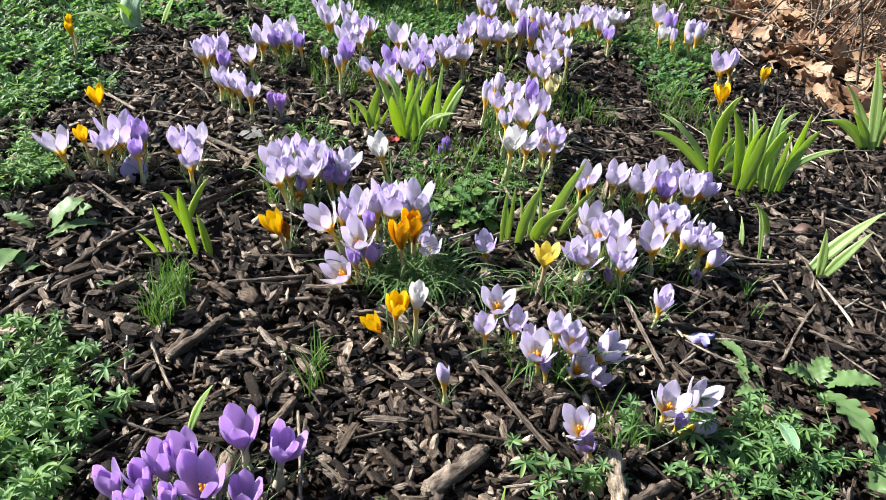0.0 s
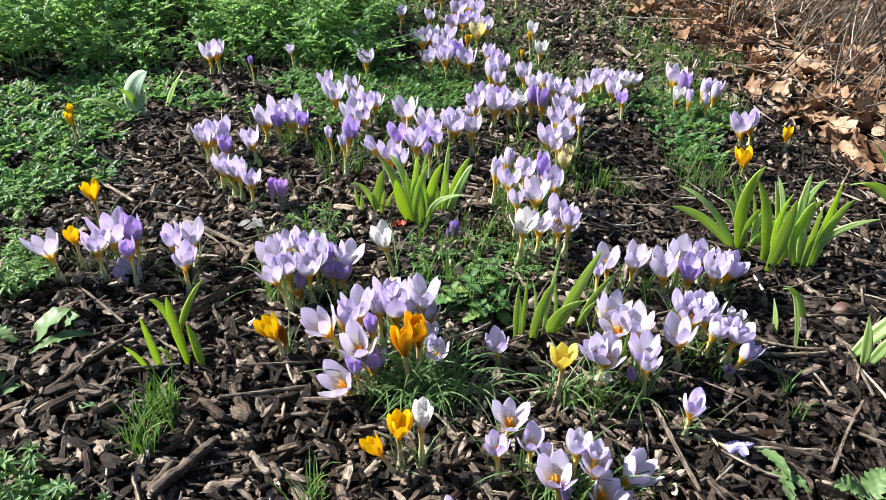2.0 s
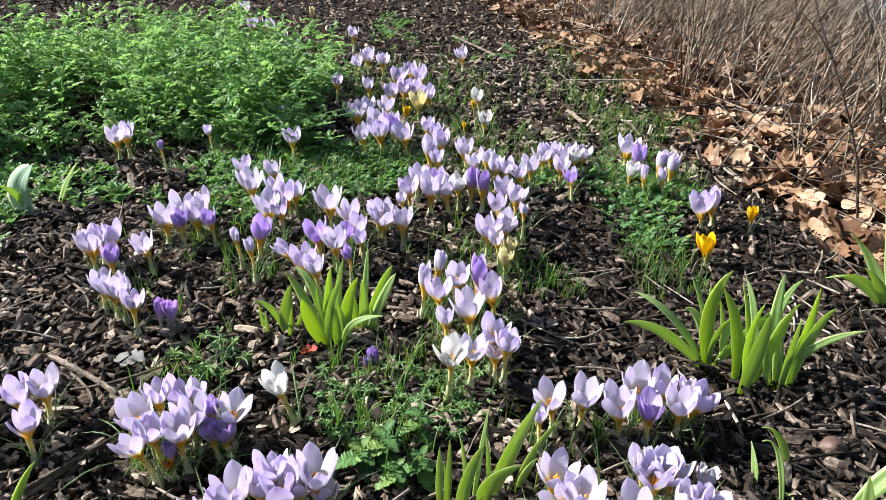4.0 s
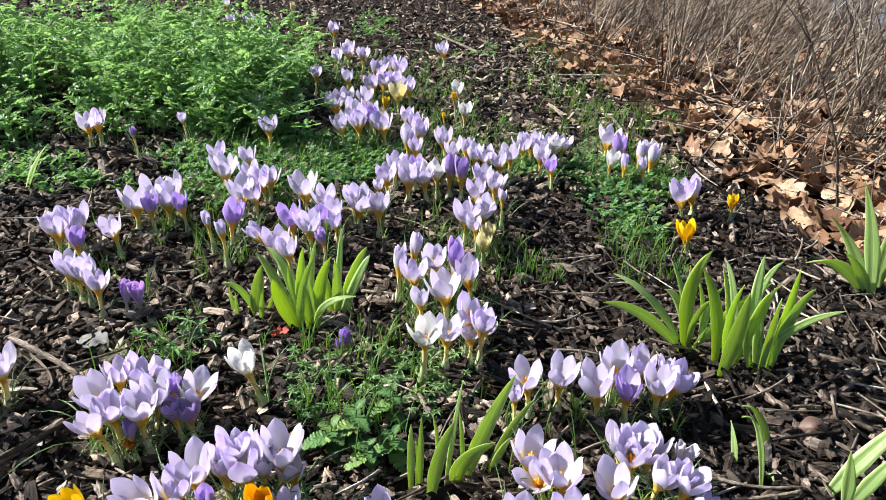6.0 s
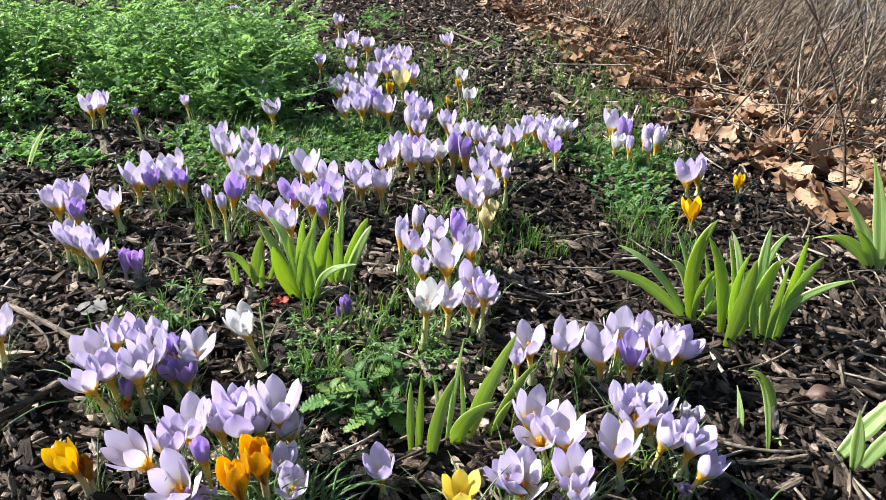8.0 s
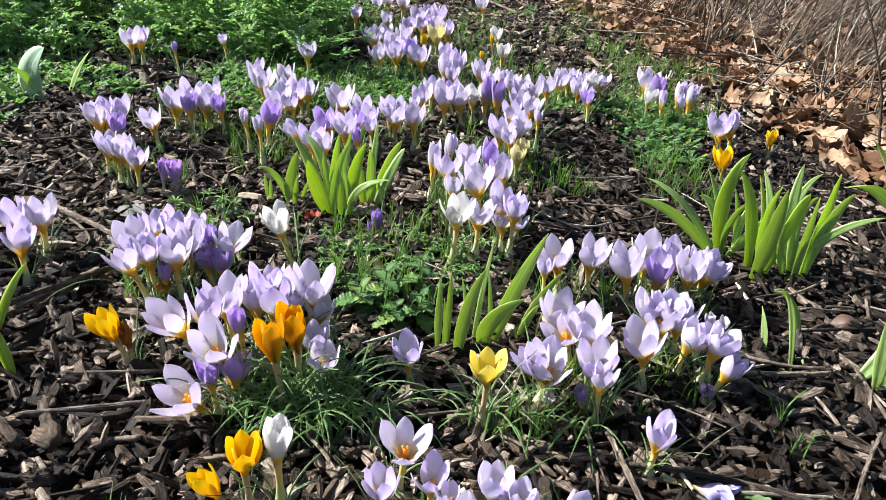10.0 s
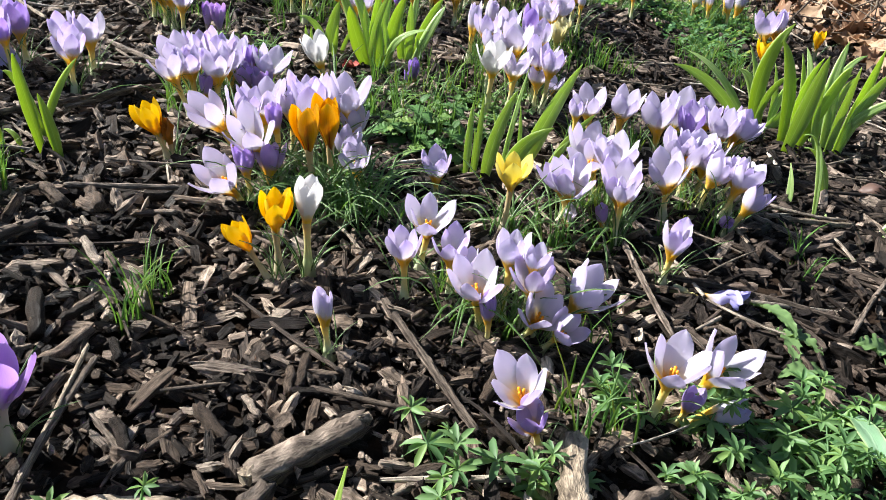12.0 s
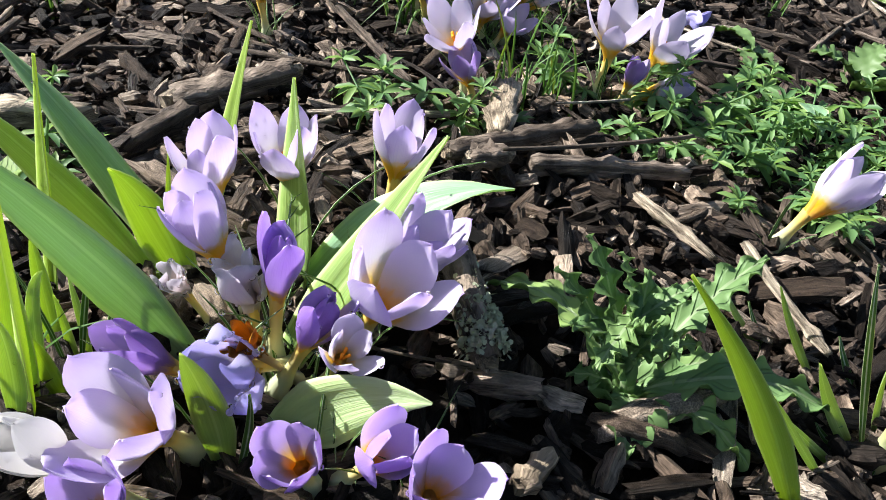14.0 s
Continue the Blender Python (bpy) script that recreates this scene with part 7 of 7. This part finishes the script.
def nettle(x, y, h, s):
    """A young nettle: pairs of toothed leaves up a stem."""
    r = random.Random(int(abs(x) * 1e4))
    plant = thing("nettle", (x, y), "young nettle with toothed dark green leaves", "nettle", "nettles among crocuses")
    z = float(ground_z(x, y))
    stalk_part(plant, [(x, y, z), (x, y, z + h * 0.5), (x + 0.003, y, z + h)], 0.0016, 0.0011, nettle_green)
    for k in range(4):
        t = 0.35 + 0.65 * k / 3
        size = s * (0.040, 0.038, 0.029, 0.016)[k]
        for side in (0, math.pi):
            a = side + k * 1.57 - 0.9 + r.uniform(-0.35, 0.35)
            cut_leaf(plant, (x + 0.003 * t, y, h * t), (x + size * math.cos(a), y + size * math.sin(a), h * t - size * (0.45, 0.35, 0.1, -0.5)[k] * r.uniform(0.7, 1.3)), size * 0.82, NETTLE, 0.18, nettle_green)


def pebble(x, y, r, label):
    bm = bmesh.new()
    bmesh.ops.create_icosphere(bm, subdivisions=3, radius=1.0)
    for v in bm.verts:
        v.co += noise.noise_vector(v.co * 1.3 + Vector((x * 9, y, 0))) * 0.28
        v.co = Vector((v.co.x * r, v.co.y * r * 0.8, v.co.z * r * 0.55))
    me = bpy.data.meshes.new("pebble")
    bm.to_mesh(me)
    bm.free()
    me.materials.append(stone_mat)
    me.polygons.foreach_set("use_smooth", [True] * len(me.polygons))
    ob = new("pebble", me)
    ob.location = (x, y, float(ground_z(x, y)) + r * 0.4 + 0.004)
    return tagged(ob, label, "pebble")


def lichen(a, b, r):
    """A crust of many small pale lobes on the end of a dead twig from a to b."""
    rng = np.random.default_rng(3)
    batch = Batch()
    a, b = np.array(a), np.array(b)
    along = (b - a) / np.linalg.norm(b - a)
    side = np.cross(along, (0, 0, 1.0))
    for _ in range(420):
        t, ang = 1.0 - abs(rng.normal(0, 0.22)), rng.normal(0, 0.9)
        out = side * math.sin(ang) + np.array((0, 0, 1.0)) * math.cos(ang)
        p = a + (b - a) * t + out * r * rng.uniform(0.9, 1.25)
        leaf = small_leaf(rng.uniform(0.0012, 0.0028), 0.0020, -0.5)
        put_leaf(batch, leaf, rot(rng.normal(0, 0.6), rng.normal(-0.4, 0.5), rng.uniform(0, 6.28)), p)
    tagged(new("lichen", batch.mesh("lichen", lichen_mat)), "crust of pale green lichen on a dead twig", "lichen", kind="stuff")


dandelion = thing("broadleaf_weed", (0.475, 0.642), "toothed grey-green weed leaves among cleavers", "weed")
cut_leaf(dandelion, (0.502, 0.645, 0.006), (0.558, 0.625, 0.03), 0.0355, TOOTHED, 0.25, broad_green)
cut_leaf(dandelion, (0.502, 0.645, 0.006), (0.457, 0.642, 0.03), 0.0340, TOOTHED, 0.25, broad_green)
cut_leaf(dandelion, (0.498, 0.635, 0.006), (0.501, 0.524, 0.03), 0.0382, TOOTHED, 0.25, broad_green)
cut_leaf(dandelion, (0.495, 0.644, 0.006), (0.516, 0.666, 0.03), 0.0293, TOOTHED, 0.25, broad_green)
cut_leaf(dandelion, (0.432, 0.593, 0.006), (0.417, 0.508, 0.03), 0.0182, OVAL, 0.25, glaucous)
cut_leaf(dandelion, (0.493, 0.493, 0.006), (0.532, 0.551, 0.02), 0.0278, TOOTHED, 0.25, broad_green)
dandelion_low = thing("broadleaf_weed", (0.421, 0.674), "lobed green weed leaves beside a wilted crocus", "weed")
cut_leaf(dandelion_low, (0.411, 0.715, 0.006), (0.424, 0.659, 0.02), 0.0197, TOOTHED, 0.25, broad_green)
cut_leaf(dandelion_low, (0.417, 0.683, 0.006), (0.443, 0.649, 0.012), 0.0181, TOOTHED, 0.25, broad_green)
cut_leaf(dandelion_low, (0.441, 0.639, 0.006), (0.401, 0.620, 0.012), 0.0186, TOOTHED, 0.25, broad_green)
cut_leaf(dandelion_low, (0.424, 0.684, 0.006), (0.417, 0.630, 0.012), 0.0153, TOOTHED, 0.25, broad_green)
dock = thing("broadleaf_weed", (-0.401, 0.864), "broad rounded green weed leaf on mulch", "weed")
cut_leaf(dock, (-0.420, 0.844, 0.006), (-0.383, 0.870, 0.035), 0.0364, OVAL, 0.3, broad_green)
cut_leaf(dock, (-0.357, 0.863, 0.006), (-0.409, 0.809, 0.012), 0.0245, TOOTHED, 0.25, broad_green)
cut_leaf(dock, (-0.441, 0.841, 0.006), (-0.485, 0.858, 0.012), 0.0247, TOOTHED, 0.25, broad_green)
cut_leaf(dock, (-0.399, 0.876, 0.006), (-0.381, 0.884, 0.02), 0.0269, OVAL, 0.25, broad_green)
dock_edge = thing("broadleaf_weed", (-0.429, 0.767), "pale wilting weed leaves lying on mulch", "weed")
cut_leaf(dock_edge, (-0.435, 0.789, 0.006), (-0.426, 0.722, 0.02), 0.0266, OVAL, 0.25, broad_green)
cut_leaf(dock_edge, (-0.433, 0.785, 0.006), (-0.414, 0.752, 0.01), 0.0162, OVAL, 0.25, broad_green)
cut_leaf(dock_edge, (-0.397, 0.762, 0.006), (-0.405, 0.739, 0.01), 0.0160, OVAL, 0.25, broad_green)
cut_leaf(dock_edge, (-0.321, 0.729, 0.006), (-0.300, 0.733, 0.008), 0.0105, OVAL, 0.25, broad_green)
dark_leaf = thing("broadleaf_weed", (0.035, 0.374), "dark green shaded weed leaf under tulip leaves", "weed")
cut_leaf(dark_leaf, (0.032, 0.361, 0.015), (0.047, 0.372, 0.03), 0.0184, OVAL, 0.2, nettle_green)
cut_leaf(dark_leaf, (0.052, 0.378, 0.015), (0.067, 0.354, 0.016), 0.0117, OVAL, 0.2, glaucous)
sow_thistle(0.280, 0.300)
nettle(0.106, 0.985, 0.054, 0.90)
nettle(0.145, 1.030, 0.046, 0.65)
nettle(0.146, 0.962, 0.040, 0.72)
nettle(0.080, 0.978, 0.036, 0.85)
nettle(0.120, 0.955, 0.030, 0.70)
pebble(0.641, 1.003, 0.017, "smooth reddish brown pebble on bark")
pebble(0.677, 0.905, 0.006, "small pale pebble on bark mulch")
pebble(0.528, 1.499, 0.006, "small grey stone on bark mulch")
lichen((0.216, 0.347, 0.0405), (0.229, 0.294, 0.0391), 0.0064)


# ---- single fallen leaves ----
def fallen_leaf(x, y, size, turn, shape, material, label):
    v, f, uv = DRY[shape]
    ob = new("fallen_leaf", mesh_of("fallen_leaf", v, f, material, uv))
    ob.matrix_basis = Matrix.Translation((x, y, float(ground_z(x, y)) + 0.012)) @ Euler((radians(8), radians(-6), radians(turn))).to_matrix().to_4x4() @ Matrix.Diagonal((size, size, size, 1))
    return tagged(ob, label, "dead leaf")


red_leaf = plain("red_leaf_skin", (0.30, 0.03, 0.02), (0.42, 0.07, 0.04), 90, 0.5)
grey_leaf = plain("grey_leaf_skin", (0.09, 0.085, 0.08), (0.19, 0.185, 0.18), 70, 0.6)
fallen_leaf(-0.002, 1.197, 0.024, 20, 2, red_leaf, "small red fallen leaf beside strap leaves")
fallen_leaf(-0.236, 1.175, 0.046, -15, 4, grey_leaf, "grey curled dead leaf lying on bark mulch")
fallen_leaf(0.527, 0.601, 0.046, 60, 1, dry_leaf_mat, "brown dead leaf under cleavers")
fallen_leaf(0.383, 0.550, 0.030, 120, 5, dry_leaf_mat, "curled brown dead leaf among cleavers")
fallen_leaf(0.269, 0.521, 0.022, 35, 7, dry_leaf_mat, "small reddish dead leaf beside a crocus")
fallen_leaf(-0.281, 2.030, 0.060, 80, 3, dry_leaf_mat, "brown dead leaf at the foot of green weeds")
